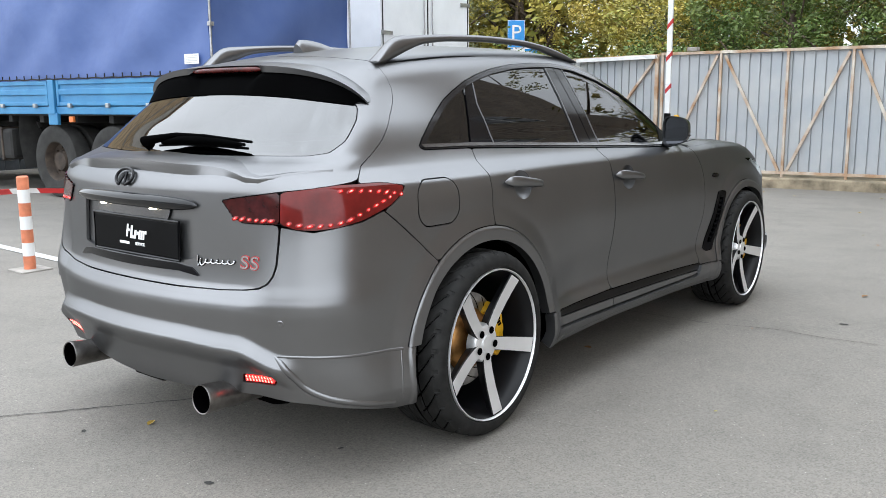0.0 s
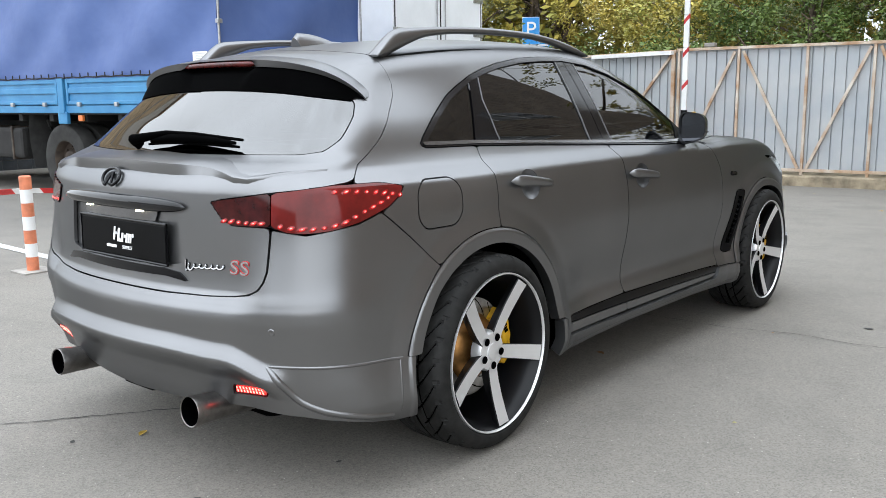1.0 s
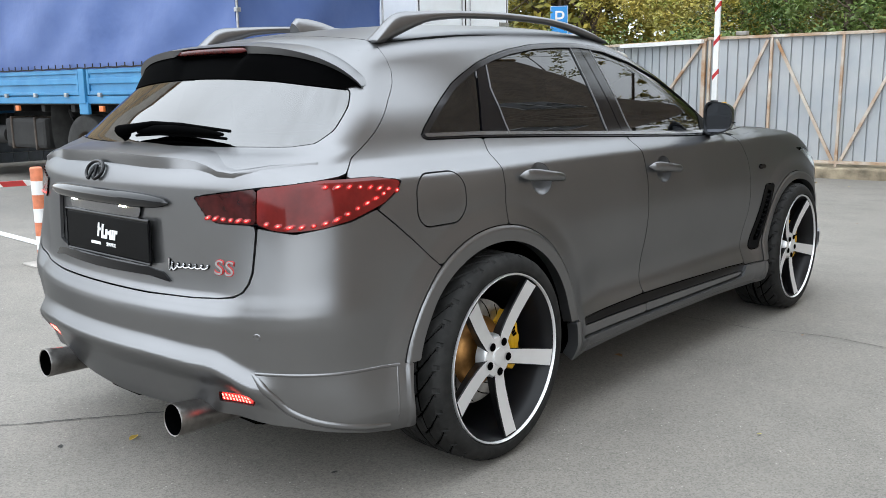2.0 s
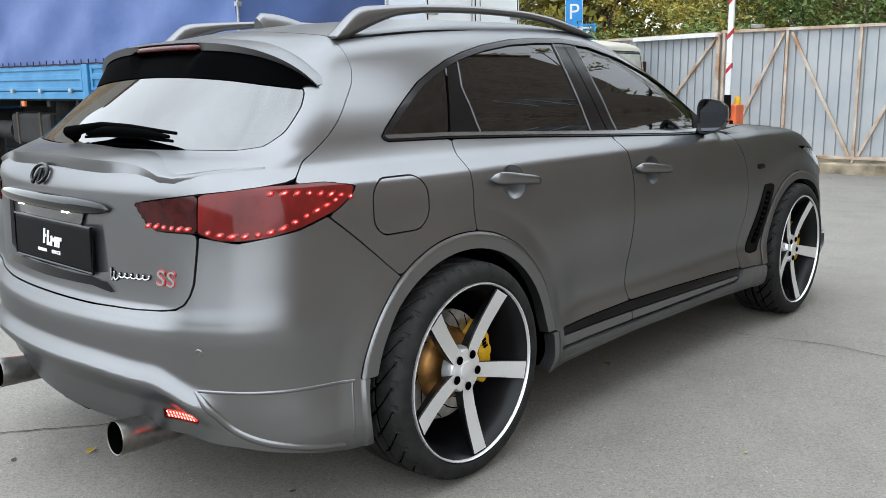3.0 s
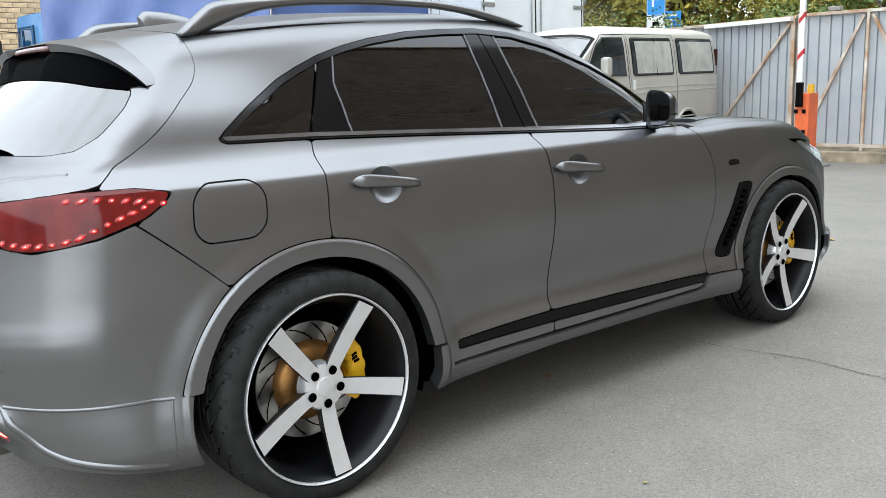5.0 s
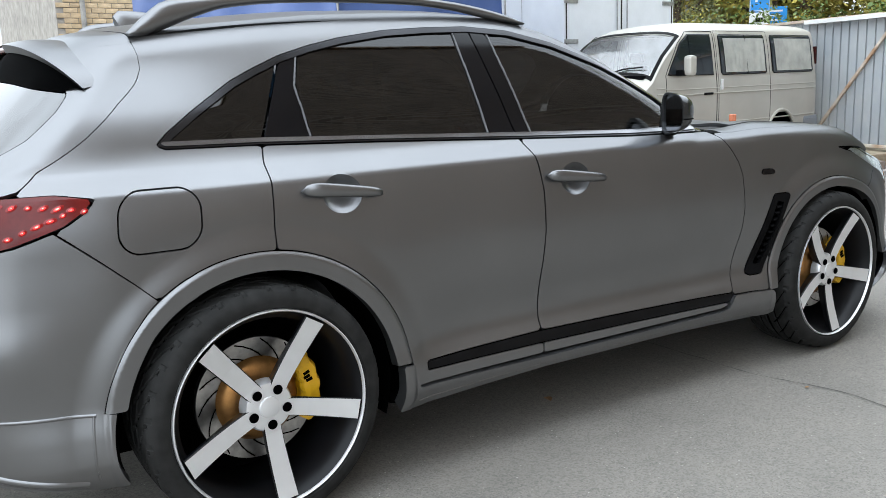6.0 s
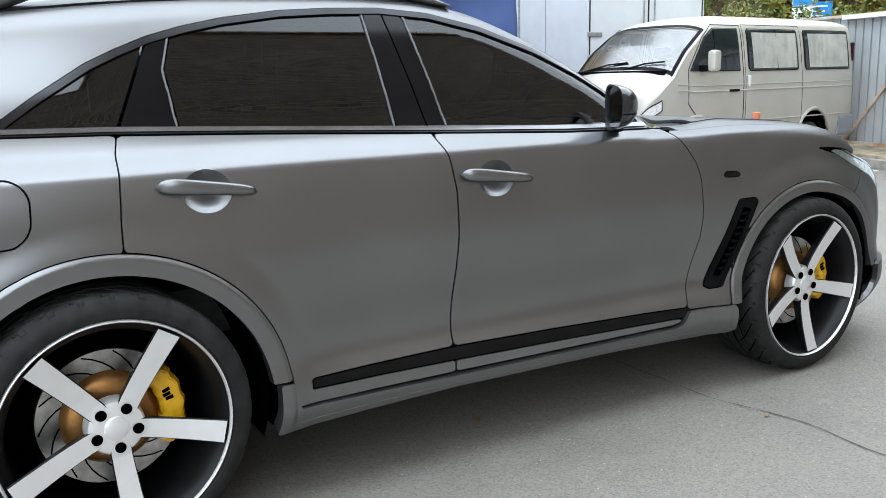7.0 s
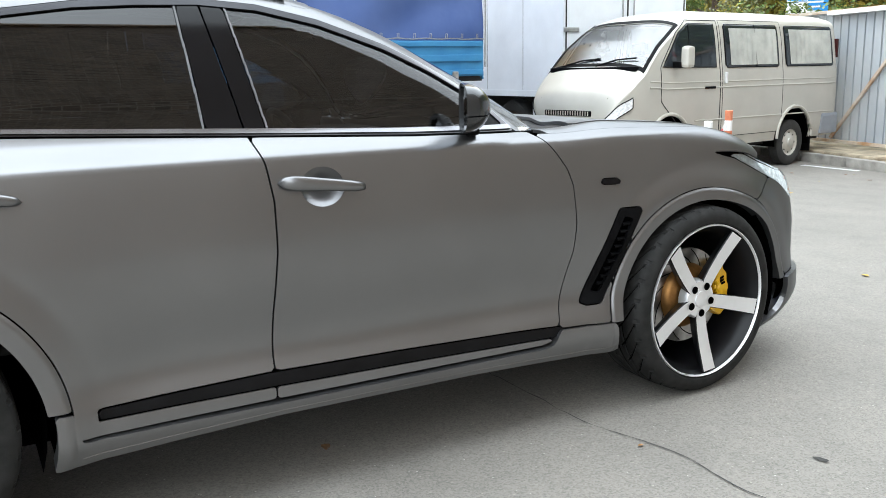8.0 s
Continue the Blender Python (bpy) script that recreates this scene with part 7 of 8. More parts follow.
def box_lorry():
    """A white box lorry; x runs forward from its tail, y to its left."""
    t = thing("box_lorry", "white box lorry with closed rear doors", "truck", pose(-7.93, 10.25, -0.19, 0, 0, 181.0) @ Matrix.Diagonal((1, 1, 1.05, 1)))
    W, Z0, Z1 = 1.32, 1.0, 3.75
    part("box_body", boxed(0.03, 6.5, -W, W, Z0, Z1, 0.02), M_BOXWHITE, t)
    for sy in (1, -1):
        part("corner_post", boxed(-0.005, 0.07, sy * (W - 0.055), sy * (W + 0.006), Z0 - 0.01, Z1, 0.01), M_BOXWHITE, t)
        for i in range(1, 6):
            part("panel_seam", boxed(i * 1.08 - 0.006, i * 1.08 + 0.006, sy * W, sy * (W + 0.004), Z0 + 0.08, Z1 - 0.05), M_HINGE, t)
        part("skirt_rail", boxed(0.0, 6.5, sy * (W - 0.01), sy * (W + 0.012), Z0, Z0 + 0.10, 0.005), M_BOXWHITE, t)
    for sy in (1, -1):
        d = part("rear_door", boxed(-0.012, 0.03, sy * 0.012, sy * (W - 0.06), Z0 + 0.09, Z1 - 0.06, 0.008), M_BOXWHITE, t)
        part("lock_rod", tubed("lock_rod", [(-0.035, sy * 0.12, Z0 + 0.06), (-0.035, sy * 0.12, Z1 - 0.04)], 0.013, 8), M_HINGE, d)
        part("door_seal", boxed(-0.016, 0.0, sy * (W - 0.058), sy * (W - 0.038), Z0 + 0.08, Z1 - 0.06), M_DIRT, d)
        for z in (1.38, 2.0, 2.62, 3.24):
            part("hinge", boxed(-0.03, -0.010, sy * (W - 0.30), sy * (W + 0.008), z - 0.035, z + 0.035, 0.01), M_HINGE, d)
        part("lock_handle", boxed(-0.06, -0.03, sy * 0.10, sy * 0.40, 1.42, 1.47, 0.01), M_HINGE, d)
    part("centre_seal", boxed(-0.02, 0.0, -0.013, 0.013, Z0 + 0.09, Z1 - 0.06), M_DIRT, t)
    part("chassis", boxed(0.1, 7.6, -0.5, 0.5, 0.62, 0.98), M_DIRT, t)
    part("underrun_bar", boxed(-0.02, 0.10, -1.2, 1.2, 0.45, 0.60, 0.01), M_DIRT, t)
    for sy in (1, -1):
        part("side_guard", boxed(2.6, 5.6, sy * 1.15, sy * 1.2, 0.55, 0.75, 0.01), M_DIRT, t)
        truck_wheel(t, 1.55, sy * 1.22, sy, r=0.47)
        truck_wheel(t, 6.9, sy * 1.18, sy, r=0.47, dual=False)
        part("tail_lamp", boxed(-0.04, 0.0, sy * 0.85, sy * 1.15, 0.80, 0.92, 0.01), M_RED, t)
    b = boxed(6.62, 8.3, -1.1, 1.1, 0.75, 2.5)
    bmesh.ops.bevel(b, geom=list(b.edges), offset=0.12, segments=3, affect="EDGES")
    part("cab", b, M_BOXWHITE, t)
    return t


box_lorry()


def minibus():
    """A silver-beige minibus; x runs forward from the rear axle, y to its left, over the ground."""
    t = thing("minibus", "silver-beige minibus with curtained windows parked by the fence", "van", pose(-6.70, 11.64, -0.23, 0, 0, -82.7) @ Matrix.Diagonal((1.07, 0.97, 1.0, 1)))
    R0, F0, B, FR = -1.12, 2.80, 0.995, 3.92
    top = curve((-1.15, 2.10), (-0.9, 2.135), (0.5, 2.15), (1.8, 2.145), (2.25, 2.10), (2.5, 2.02), (2.85, 1.78), (3.2, 1.50), (3.34, 1.38), (3.45, 1.32), (3.65, 1.19), (3.84, 1.05), (3.92, 0.90))
    flank = curve((0.35, 0.95), (0.55, 0.985), (0.9, 0.995), (1.2, 0.985), (1.35, 0.965), (1.9, 0.875), (2.05, 0.79), (2.15, 0.55), (2.2, 0.0))
    nose = curve((-1.15, 0.96), (-1.0, 0.995), (2.6, 1.0), (3.2, 0.985), (3.6, 0.93), (3.85, 0.80), (3.92, 0.66))

    def skin(x, v):
        """v: 0 low on the flank, 1 the roof's middle."""
        zt = float(top(x))
        if v < 0.7:
            z = 0.36 + (min(zt - 0.12, 1.98) - 0.36) * v / 0.7
            return Vector((x, float(flank(z)) * float(nose(x)), z))
        u = (v - 0.7) / 0.3
        z0 = min(zt - 0.12, 1.98)
        y0 = float(flank(z0)) * float(nose(x))
        a = u * math.pi / 2
        return Vector((x, y0 * (1 - 0.16 * math.sin(a)) * math.cos(a * 0.999) ** 0.55 if u < 1 else 0.0, z0 + (zt - z0) * math.sin(a) ** 0.8))
    xs = list(np.linspace(R0, FR, 101))
    vs = list(np.linspace(0, 1, 41))

    def arch(x, z):
        return min(math.hypot(x, z - 0.36), math.hypot(x - F0, z - 0.36)) < 0.43
    WIN = {"front": [(1.87, 1.335), (2.93, 1.345), (2.60, 1.80), (2.40, 1.93), (1.87, 1.93)], "mid": [(0.44, 1.35), (0.47, 1.33), (1.63, 1.33), (1.66, 1.36), (1.66, 1.90), (1.63, 1.93), (0.47, 1.93), (0.44, 1.90)], "rear": [(-0.97, 1.36), (-0.94, 1.33), (0.23, 1.33), (0.26, 1.36), (0.26, 1.90), (0.23, 1.93), (-0.94, 1.93), (-0.97, 1.90)]}

    def in_poly(x, z, pts):
        return float(poly_dist(np.array([x]), np.array([z]), pts)[0])
    verts = [skin(x, v) for x in xs for v in vs]
    n = len(vs)
    faces = []
    for i in range(len(xs) - 1):
        for j in range(n - 1):
            q = (i * n + j, (i + 1) * n + j, (i + 1) * n + j + 1, i * n + j + 1)
            c = sum((verts[k] for k in q), Vector()) / 4
            if arch(c.x, c.z) or c.z < 0.36:
                continue
            if 2.60 < c.x < 3.32 and vs[j] > 0.74 and c.z > 1.36 and 0.05 <= abs(c.y) + 1:
                continue
            faces.append(q)
    m = len(verts)
    allv = verts + [Vector((p.x, -p.y, p.z)) for p in verts]
    allf = [f[::-1] for f in faces] + [tuple(k + m for k in f) for f in faces]
    rear = [i for i in range(n)]
    allf.append(tuple(rear + [m + i for i in rear[::-1]]))
    front = [(len(xs) - 1) * n + i for i in range(n)]
    allf.append(tuple([m + i for i in front] + front[::-1]))
    me = mesh_of("body", allv, allf, True)
    bm = bmesh.new()
    bm.from_mesh(me)
    bmesh.ops.remove_doubles(bm, verts=bm.verts, dist=0.0008)
    bmesh.ops.recalc_face_normals(bm, faces=bm.faces)
    bm.to_mesh(me)
    bm.free()
    me.set_sharp_from_angle(angle=radians(40))
    body = part("body", me, M_VAN, t)

    def on_side(x, z, out=0.0, sy=1):
        return Vector((x, sy * (float(flank(z)) * float(nose(x)) + out), z))

    def side_patch(name, pts, mat, out, sy, parent, label="", thick=0.02):
        us = np.arange(min(p[0] for p in pts) - 0.02, max(p[0] for p in pts) + 0.03, 0.025)
        ws = np.arange(min(p[1] for p in pts) - 0.02, max(p[1] for p in pts) + 0.03, 0.025)
        q, fs = clip_grid(us, ws, lambda u, v: poly_dist(u, v, pts) + 0.001)
        v = [on_side(a, b, out, sy) for a, b in q]
        ob = part(name, mesh_of(name, v, [f if sy < 0 else f[::-1] for f in fs], True), mat, parent, label)
        md = ob.modifiers.new("thick", "SOLIDIFY")
        md.thickness, md.offset = thick, 0.0
        return ob

    def outline(name, pts, mat, out, r, sy, parent):
        ring = list(pts) + [pts[0]]
        path = []
        for a, b in zip(ring, ring[1:]):
            k = max(1, int(math.hypot(b[0] - a[0], b[1] - a[1]) / 0.08))
            path += [on_side(a[0] + (b[0] - a[0]) * i / k, a[1] + (b[1] - a[1]) * i / k, out, sy) for i in range(k)]
        path.append(on_side(*pts[0], out, sy))
        return part(name, tubed(name, path, r, 6), mat, parent)
    for sy in (1, -1):
        for key, pts in WIN.items():
            w = side_patch("window", pts, M_GLASSDARK, 0.004, sy, body, "dark window with a pale curtain" if key != "front" else "side window of the cab")
            outline("window_seal", pts, M_BLACK, 0.006, 0.009, sy, w)
            if key == "mid":
                part("window_bar", tubed("window_bar", [on_side(0.98, 1.33, 0.016, sy), on_side(0.98, 1.93, 0.016, sy)], 0.012, 5), M_BLACK, w)
            if key == "front":
                part("window_bar", tubed("window_bar", [on_side(2.42, 1.34, 0.016, sy), on_side(2.40, 1.91, 0.016, sy)], 0.012, 5), M_BLACK, w)
            else:
                x0, x1 = min(p[0] for p in pts) + 0.05, max(p[0] for p in pts) - 0.10
                cv, cf = sheet_grid(80, 6, lambda u, v: on_side(x0 + (x1 - x0) * u, 1.36 + 0.52 * v, 0.023 + 0.0055 * math.sin(u * 40 + 3 * math.sin(u * 9) + 0.8 * v), sy))
                part("curtain", mesh_of("curtain", cv, [f if sy < 0 else f[::-1] for f in cf], True), M_CURTAIN, w)
        outline("front_door_seam", [(1.79, 0.50), (1.79, 1.98), (2.42, 1.98), (2.65, 1.80), (2.98, 1.34), (2.98, 0.95), (2.45, 0.50)], M_DIRT, 0.002, 0.006, sy, body)
        outline("slide_door_seam", [(0.34, 0.48), (0.34, 1.99), (1.74, 1.99), (1.74, 0.48)], M_DIRT, 0.001, 0.004, sy, body)
        for z, r in ((1.160, 0.008), (1.09, 0.011), (0.70, 0.010)):
            part("side_crease", tubed("side_crease", [on_side(x, z + (0.02 if x > 2.9 else 0), 0.001, sy) for x in np.linspace(-1.02, 3.25 if z > 0.9 else 2.3, 24) if not arch(x, z)], r, 6), M_VAN, body)
        part("door_handle", boxed(1.90, 2.12, sy * 0.985, sy * 1.01, 1.075, 1.105, 0.008), M_BLACK, body)
        part("slide_handle", boxed(1.66, 1.71, sy * 0.985, sy * 1.02, 1.13, 1.27, 0.012), M_WHITE, body)
        for hub in (0.0, F0):
            lip = [Vector((hub + 0.44 * math.cos(a), sy * (float(flank(0.7)) * float(nose(hub)) + 0.012), 0.36 + 0.44 * math.sin(a))) for a in np.linspace(0.05, math.pi - 0.05, 18)]
            part("arch_lip", tubed("arch_lip", lip, 0.022, 7), M_VAN, body)
            tyre = lathed("wheel", [(-0.19, 0.20), (-0.19, 0.30), (-0.17, 0.345), (-0.02, 0.35), (0.0, 0.32), (-0.005, 0.22), (-0.02, 0.20)], 48, "y")
            mm = pose(hub, sy * 0.945, 0.35) @ Matrix.Diagonal((1, sy, 1, 1))
            tyre.transform(mm)
            w = part("wheel", tyre, M_OLDTYRE, t)
            rim = lathed("rim", [(-0.015, 0.205), (-0.03, 0.195), (-0.045, 0.16), (-0.02, 0.12), (-0.015, 0.07), (0.005, 0.06), (0.01, 0.0)], 36, "y")
            rim.transform(mm)
            part("rim", rim, M_VAN, w, "pale steel rim with round holes")
            for i in range(8):
                a = 2 * math.pi * i / 8
                me2 = lathed("rim_hole", [(-0.036, 0.018), (-0.0345, 0.0)], 10, "y")
                me2.transform(mm @ Matrix.Translation((0.15 * math.cos(a), 0, 0.15 * math.sin(a))))
                part("rim_hole", me2, M_INNER, w)
            lv, lf = lathe([(0.55, 0.43), (0.96, 0.43)], 30, "y")
            keep = [f for f in lf if all(lv[k][2] > -0.1 for k in f)]
            part("wheel_liner", mesh_of("wheel_liner", [(a + hub, sy * b, c + 0.36) for a, b, c in lv], keep, True), M_INNER, body)
        mir = boxed(2.60, 2.74, sy * 1.08, sy * 1.22, 1.33, 1.62, 0.045)
        mirror_ob = part("door_mirror", mir, M_VAN, body)
        part("mirror_arm", boxed(2.64, 2.76, sy * 0.94, sy * 1.10, 1.33, 1.42, 0.02), M_BLACK, mirror_ob)
        lv = [skin(3.60 + 0.315 * u / 10, 0.50 + (0.18 - 0.07 * (1 - u / 10)) * w / 6) for u in range(11) for w in range(7)]
        lv = [Vector((p.x + 0.012, sy * (p.y + 0.012), p.z)) for p in lv]
        lf = [(u * 7 + w, (u + 1) * 7 + w, (u + 1) * 7 + w + 1, u * 7 + w + 1) for u in range(10) for w in range(6)]
        lamp = part("headlamp", mesh_of("headlamp", lv, lf if sy < 0 else [f[::-1] for f in lf], True), M_BOWL, body, "large clear headlamp")
        rim_line = [lv[u * 7] for u in range(11)] + [lv[70 + w] for w in range(1, 7)] + [lv[u * 7 + 6] for u in range(9, -1, -1)] + [lv[w] for w in range(5, -1, -1)]
        part("lamp_seam", tubed("lamp_seam", rim_line, 0.008, 5), M_DIRT, lamp)
        part("bonnet_seam", tubed("bonnet_seam", [Vector((x, sy * 0.80 * float(nose(x)), float(top(x)) - 0.055)) for x in np.linspace(3.40, 3.84, 8)], 0.007, 5), M_DIRT, body)
        part("rear_bumper_end", boxed(-1.18, -0.70, sy * 0.80, sy * 1.0, 0.38, 0.68, 0.05), material("grey_bumper", (0.26, 0.28, 0.31), 0.6, vary=0.1), body)
        part("tail_lamp", boxed(-1.135, -1.10, sy * 0.86, sy * 0.95, 1.45, 1.75, 0.01), M_DARKLENS, body)
        part("mud_flap", boxed(-0.50, -0.48, sy * 0.74, sy * 0.96, 0.16, 0.46, 0.005), M_BLACK, body)
    # windscreen in its black surround
    def screen_sheet(x0, x1, v0, v1, out, sides=(1, -1)):
        vv, ff = [], []
        for sy in sides:
            k = len(vv)
            for x in np.linspace(x0, x1, 15):
                for v in np.linspace(v0, v1, 15):
                    p = skin(x, v)
                    vv.append(Vector((p.x + 0.4 * out, sy * p.y, p.z + out)))
            cells = [(k + i * 15 + j, k + (i + 1) * 15 + j, k + (i + 1) * 15 + j + 1, k + i * 15 + j + 1) for i in range(14) for j in range(14)]
            ff += [f[::-1] for f in cells] if sy > 0 else cells
        return vv, ff
    screen = part("windscreen", mesh_of("windscreen", *screen_sheet(2.57, 3.35, 0.735, 1.0, -0.006), True), M_SCREEN, body)
    for sy in (1, -1):
        part("screen_seal", mesh_of("screen_seal", *screen_sheet(2.55, 3.36, 0.725, 0.765, 0.004, (sy,)), True), M_BLACK, screen)
    part("screen_seal", mesh_of("screen_seal", *screen_sheet(2.54, 2.60, 0.735, 1.0, 0.004), True), M_BLACK, screen)
    part("screen_seal", mesh_of("screen_seal", *screen_sheet(3.30, 3.36, 0.735, 1.0, 0.004), True), M_BLACK, screen)
    part("cab_floor", boxed(1.6, 3.1, -0.9, 0.9, 0.5, 0.6), M_DIRT, body)
    # added pale wall stands in for the bright windows behind the seats
    part("bulkhead", boxed(1.60, 1.64, -0.86, 0.86, 0.5, 1.95), material("pale_backdrop", (0.70, 0.72, 0.74), 0.8, vary=0.12, size=4, fine=40), body)
    for y in (-0.48, 0.48):
        s = part("cab_seat", boxed(1.78, 1.98, y - 0.24, y + 0.24, 0.9, 1.5, 0.07), M_SEAT, body)
        part("headrest", boxed(1.79, 1.91, y - 0.13, y + 0.13, 1.54, 1.72, 0.05), M_SEAT, s)
    part("dashboard", boxed(2.75, 3.2, -0.85, 0.85, 1.05, 1.30, 0.05), M_SEAT, body)
    for y0, y1 in ((-0.62, 0.05), (0.05, 0.72)):
        part("wiper", tubed("wiper", [(3.36, y0, 1.375), (3.27, (y0 + y1) / 2, 1.455), (3.24, y1, 1.475)], 0.012, 5), M_BLACK, body)
    part("scuttle", boxed(3.27, 3.42, -0.82, 0.82, 1.30, 1.36, 0.01), M_BLACK, body)
    g = part("grille", boxed(3.88, 3.935, -0.50, 0.42, 0.79, 0.86, 0.02), M_BLACK, body)
    for i in range(18):
        part("grille_bar", boxed(3.930, 3.942, -0.46 + i * 0.048, -0.445 + i * 0.048, 0.80, 0.85), M_VAN, g)
    part("front_bumper", boxed(3.55, 4.0, -0.94, 0.94, 0.36, 0.66, 0.06), M_VAN, body)
    part("underfloor", boxed(-1.0, 3.5, -0.75, 0.75, 0.30, 0.38), M_DIRT, body)
    # the nose is short
    for ob in [o for o in t.children_recursive if o.type == "MESH" and not o.name.startswith(("wheel", "rim", "arch"))]:
        for v in ob.data.vertices:
            if v.co.x > 2.95:
                v.co.x = 2.95 + (v.co.x - 2.95) * 0.74
    # a tall body over small wheels
    for ob in [o for o in t.children_recursive if o.type == "MESH"]:
        rolling = ob.name.startswith(("wheel", "rim")) and not ob.name.startswith("wheel_liner")
        for v in ob.data.vertices:
            if rolling:
                hub = 0.0 if v.co.x < 1.4 else F0
                v.co.x = hub + (v.co.x - hub) / 1.07
            else:
                v.co.z = v.co.z * 1.143 if v.co.z < 1.33 else 1.52 + (v.co.z - 1.33) * 0.983
    return t


minibus()

# ---------------------------------------------------------------- small things in the yard
def bollard(x, y, high, base=True, flip=0, label="faded orange and white bollard on a steel plate"):
    b = thing("bollard", label, "bollard", pose(x, y, ground_z(y)), "bollards")
    n = 7
    for i in range(n):
        z0, z1 = 0.012 + (high - 0.012) * i / n, 0.012 + (high - 0.012) * (i + 1) / n
        part("band", lathed("band", [(z0, 0.047), (z1, 0.047)] if i < n - 1 else [(z0, 0.047), (z1 - 0.01, 0.047), (z1, 0.038), (z1, 0.0)], 24, "z"), M_WHITE if (i + flip) % 2 else M_FADED, b)
    if base:
        part("base_plate", boxed(-0.13, 0.13, -0.13, 0.13, 0.0, 0.012, 0.003), M_CONCRETE, b)
    return b


bollard(-4.13, 0.56, 0.78)
bollard(-4.39, 8.84, 0.90)
bollard(-3.62, 7.68, 0.78, flip=1, label="white bollard with faded bands in a row")


def tape(name, pts):
    rnd2 = random.Random(3)
    t = thing(name, "red and white warning tape tied to a bollard", "tape")
    dense = []
    for a, b in zip(pts, pts[1:]):
        a, b = Vector(a), Vector(b)
        n = max(2, int((b - a).length / 0.12))
        dense += [a.lerp(b, i / n) - Vector((0, 0, 0.10 * math.sin(math.pi * i / n))) for i in range(n)]
    dense.append(Vector(pts[-1]))
    for i in range(0, len(dense) - 2, 2):
        verts = []
        for p in dense[i:i + 3]:
            verts += [p + Vector((0, 0.015, -0.022)), p + Vector((0, -0.015, 0.022))]
        ob = part("tape_piece", mesh_of("tape_piece", verts, [(0, 1, 3, 2), (2, 3, 5, 4)]), M_RED if (i // 2) % 2 else M_WHITE, t)
        md = ob.modifiers.new("thick", "SOLIDIFY")
        md.thickness = 0.002
    return t


tape("warning_tape", [(-9.2, -1.6, 0.55), (-4.13, 0.56, 0.66), (-3.9, 4.6, 0.62)])
tape("warning_tape", [(-4.39, 8.80, 0.60), (-3.62, 7.68, 0.58), (-3.2, 6.6, 0.55)])


def barrier():
    b = thing("boom_barrier", "orange boom barrier with a raised red and white boom", "barrier", pose(-3.68, 11.92, 0))
    part("cabinet", boxed(-0.09, 0.13, -0.15, 0.15, -0.21, 0.93, 0.02), M_BARRIER, b)
    for z in (0.30, 0.62):
        part("cabinet_patch", boxed(-0.10, -0.04, -0.166, -0.158, z, z + 0.06), M_BLACK, b)
        part("cabinet_patch", boxed(0.03, 0.09, -0.166, -0.158, z, z + 0.06), M_BLACK, b)
    part("lock", lathed("lock", [(-0.166, 0.03), (-0.172, 0.026), (-0.173, 0.0)], 14, "y"), M_HINGE, b)
    part("boom_socket", boxed(-0.05, 0.05, -0.24, -0.165, 0.72, 1.10, 0.015), M_BLACK, b)
    slant = Matrix(((1, 0, 0, 0), (0, 1, 0, 0), (1.1, 0, 1, 0), (0, 0, 0, 1)))
    for i in range(9):
        z0 = 1.05 + i * 0.55
        part("boom_piece", boxed(-0.046, 0.046, -0.225, -0.180, z0, z0 + 0.548, 0.008), M_WHITE, b)
        part("boom_mark", boxed(-0.0485, 0.0485, -0.2275, -0.1775, z0 + 0.43, z0 + 0.51, 0.004, m=slant), M_RED, b)
    lamp_me = lathed("flash_lamp", [(0.93, 0.055), (1.04, 0.053), (1.065, 0.04), (1.07, 0.0)], 20, "z")
    lamp_me.transform(Matrix.Translation((0.08, 0, 0)))
    part("flash_lamp", lamp_me, M_AMBER, b)
    part("footing", boxed(-0.3, 0.3, -0.3, 0.3, -0.25, -0.20, 0.01), M_CONCRETE, b)
    return b


barrier()


def parking_sign():
    s = thing("parking_sign", "blue square parking sign on a steel post", "sign", pose(-12.95, 20.6, 0, 0, 0, 32))
    part("post", tubed("post", [(0, 0.04, 0), (0, 0.04, 3.75)], 0.03, 10), M_HINGE, s)
    p = part("panel", boxed(-0.27, 0.27, -0.012, 0.012, 2.95, 3.80, 0.01), M_BLUESIGN, s, "blue panel with a white letter")
    lettering("letter", "P", 0.66, pose(0.0, -0.013, 3.40, 90, 0, 0), M_WHITE, p, 0.003)
    part("sign_border", joined("sign_border", [tube([(-0.255, -0.014, 2.965), (0.255, -0.014, 2.965), (0.255, -0.014, 3.785), (-0.255, -0.014, 3.785), (-0.255, -0.014, 2.965)], 0.010, 4)]), M_WHITE, p)
    part("plate_below", boxed(-0.27, 0.27, -0.012, 0.012, 2.50, 2.92, 0.01), M_WHITE, s, "white plate with a small dark mark")
    part("plate_mark", boxed(-0.10, 0.10, -0.017, -0.011, 2.66, 2.78, 0.01), M_BLACK, s)
    return s


parking_sign()
board = thing("direction_board", "small blue direction board on a post", "sign", pose(-13.6, 22.0, 0, 0, 0, 30))
part("post", tubed("post", [(0, 0.05, 0), (0, 0.05, 3.2)], 0.03, 8), M_HINGE, board)
face = part("panel", boxed(-0.45, 0.45, -0.012, 0.012, 2.65, 3.15, 0.01), M_BLUESIGN, board)
for i in range(3):
    part("text_bar", boxed(-0.36, 0.2 + 0.06 * i, -0.016, -0.011, 2.74 + i * 0.13, 2.79 + i * 0.13), M_WHITE, face)
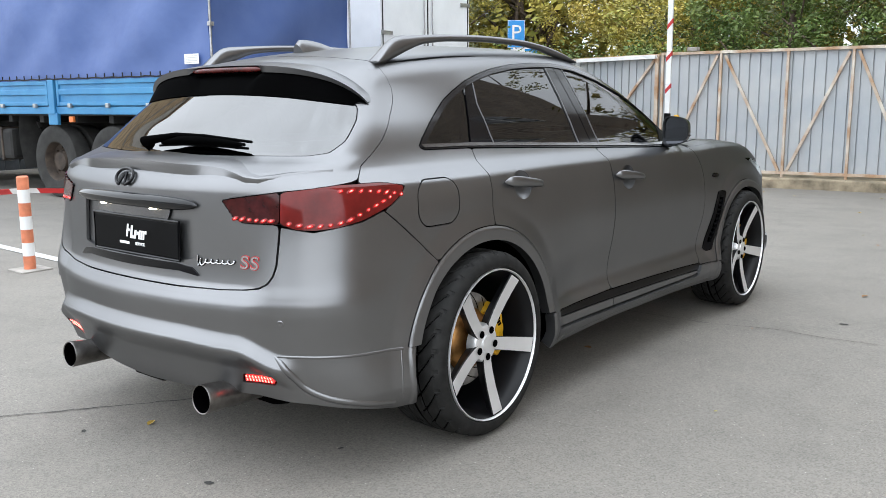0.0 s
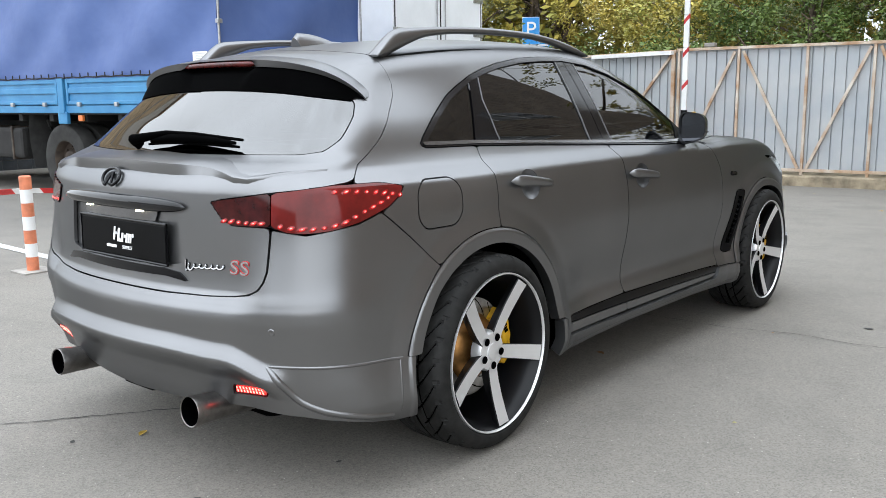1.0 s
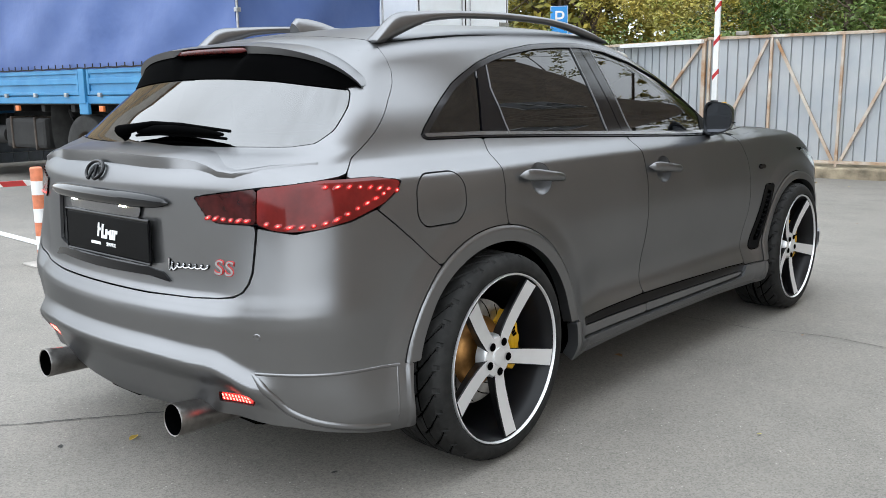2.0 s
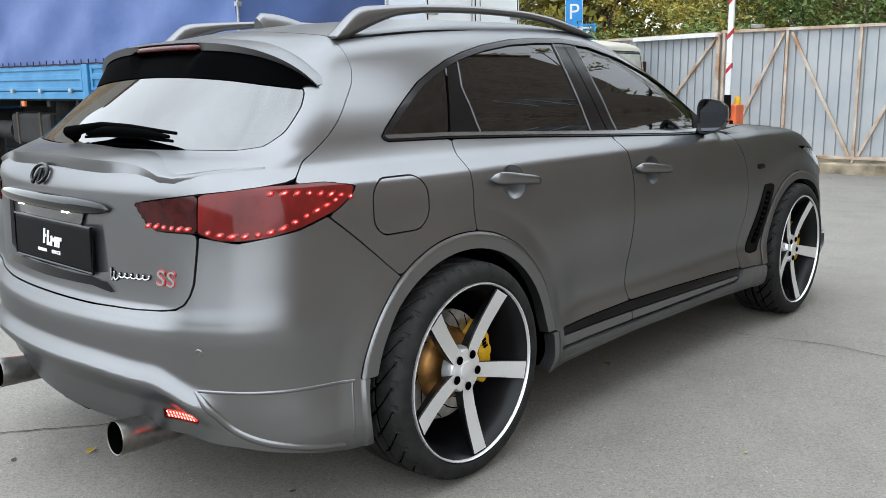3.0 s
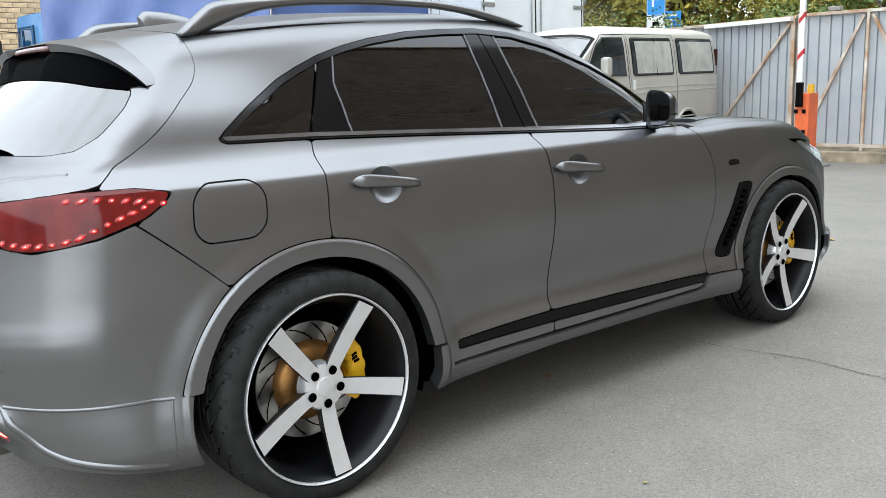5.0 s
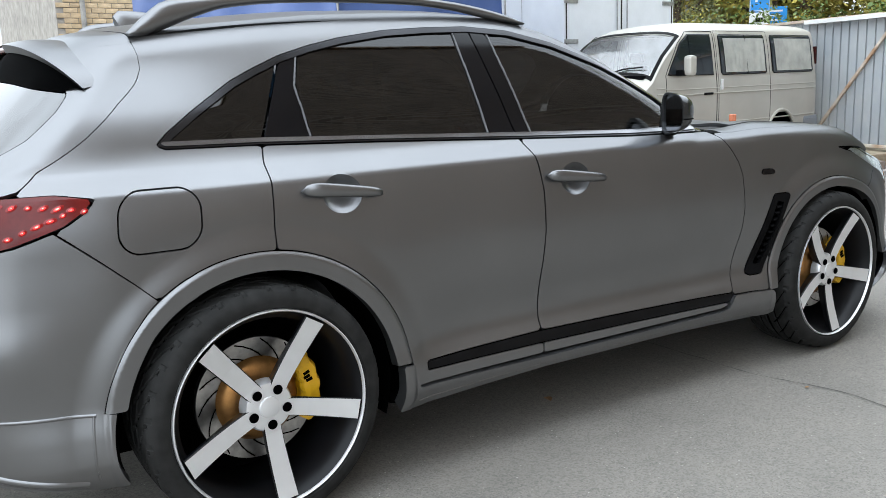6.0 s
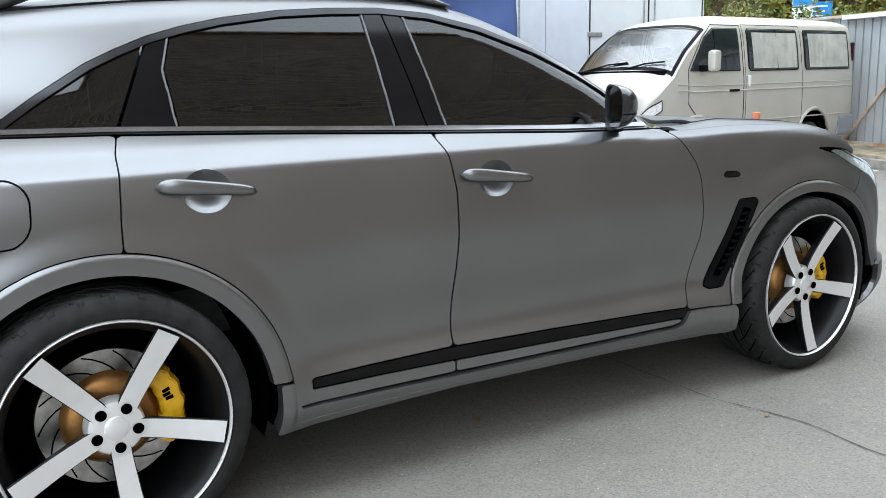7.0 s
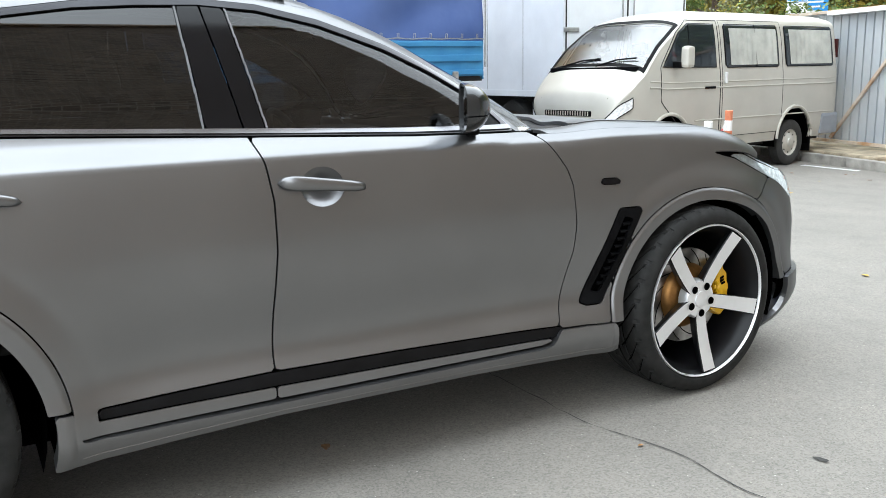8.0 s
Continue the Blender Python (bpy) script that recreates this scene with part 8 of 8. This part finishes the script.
# lamp post behind the box lorry
post = thing("street_lamp", "thin grey lamp post among the trees", "lamp post", pose(-19.0, 24.5, 0))
part("pole", tubed("pole", [(0, 0, 0), (0, 0, 9)], [0.10, 0.06], 10), M_HINGE, post)

# ---------------------------------------------------------------- bricks and plinth tiles of the yellow building
def brick_mesh(w, h, d):
    bm = boxed(-d, 0.0, 0, w, 0, h, 0.006)
    me = bpy.data.meshes.new("brick")
    bm.to_mesh(me)
    bm.free()
    return me


BRICK_W, BRICK_H = 0.25, 0.088
one = brick_mesh(BRICK_W, BRICK_H, 0.02)
one.materials.append(M_BRICK)
rows = int((4.2 - 1.60) / (BRICK_H + 0.010))
count = 0
rest_v, rest_f = [], []
for r in range(int((9.9 - 1.60) / (BRICK_H + 0.010))):
    z = 1.60 + r * (BRICK_H + 0.010)
    if 2.07 < z < 2.18:
        continue
    y = WY0 + 0.01 - (0.13 if r % 2 else 0)
    while y < WY1 - 0.3:
        near = r < rows and 2.4 < y < 5.0 and count < 290
        if near and y > WY0:
            ob = new("brick", one)
            ob.parent = west
            ob.location = (WX + random.uniform(0.003, 0.009), y, z)
            count += 1
        elif y > WY0:
            k = len(rest_v)
            x = WX + 0.005 + random.uniform(-0.003, 0.003)
            rest_v += [(x, y, z), (x, y + BRICK_W, z), (x, y + BRICK_W, z + BRICK_H), (x, y, z + BRICK_H)]
            rest_v += [(x - 0.025, a, b) for _, a, b in rest_v[k:k + 4]]
            rest_f += [(k, k + 1, k + 2, k + 3), (k, k + 3, k + 7, k + 4), (k + 1, k + 5, k + 6, k + 2), (k + 3, k + 2, k + 6, k + 7), (k, k + 4, k + 5, k + 1)]
        y += BRICK_W + 0.010
M_BRICKREST = material("yellow_brick_rest", (0.58, 0.43, 0.26), 0.8, vary=0.15, size=6, fine=120, island=-0.16)
tagged(part("brick_rest", mesh_of("brick_rest", rest_v, rest_f), M_BRICKREST, west), kind="stuff")
tile = boxed(-0.012, 0.0, 0, 0.292, 0, 0.192, 0.004)
tm = bpy.data.meshes.new("plinth_tile")
tile.to_mesh(tm)
tile.free()
tm.materials.append(M_TILE)
for r in range(8):
    for c in range(14):
        ob = new("plinth_tile", tm)
        ob.parent = west
        ob.location = (WX + 0.006, WY0 + 0.02 + c * 0.30, r * 0.20)
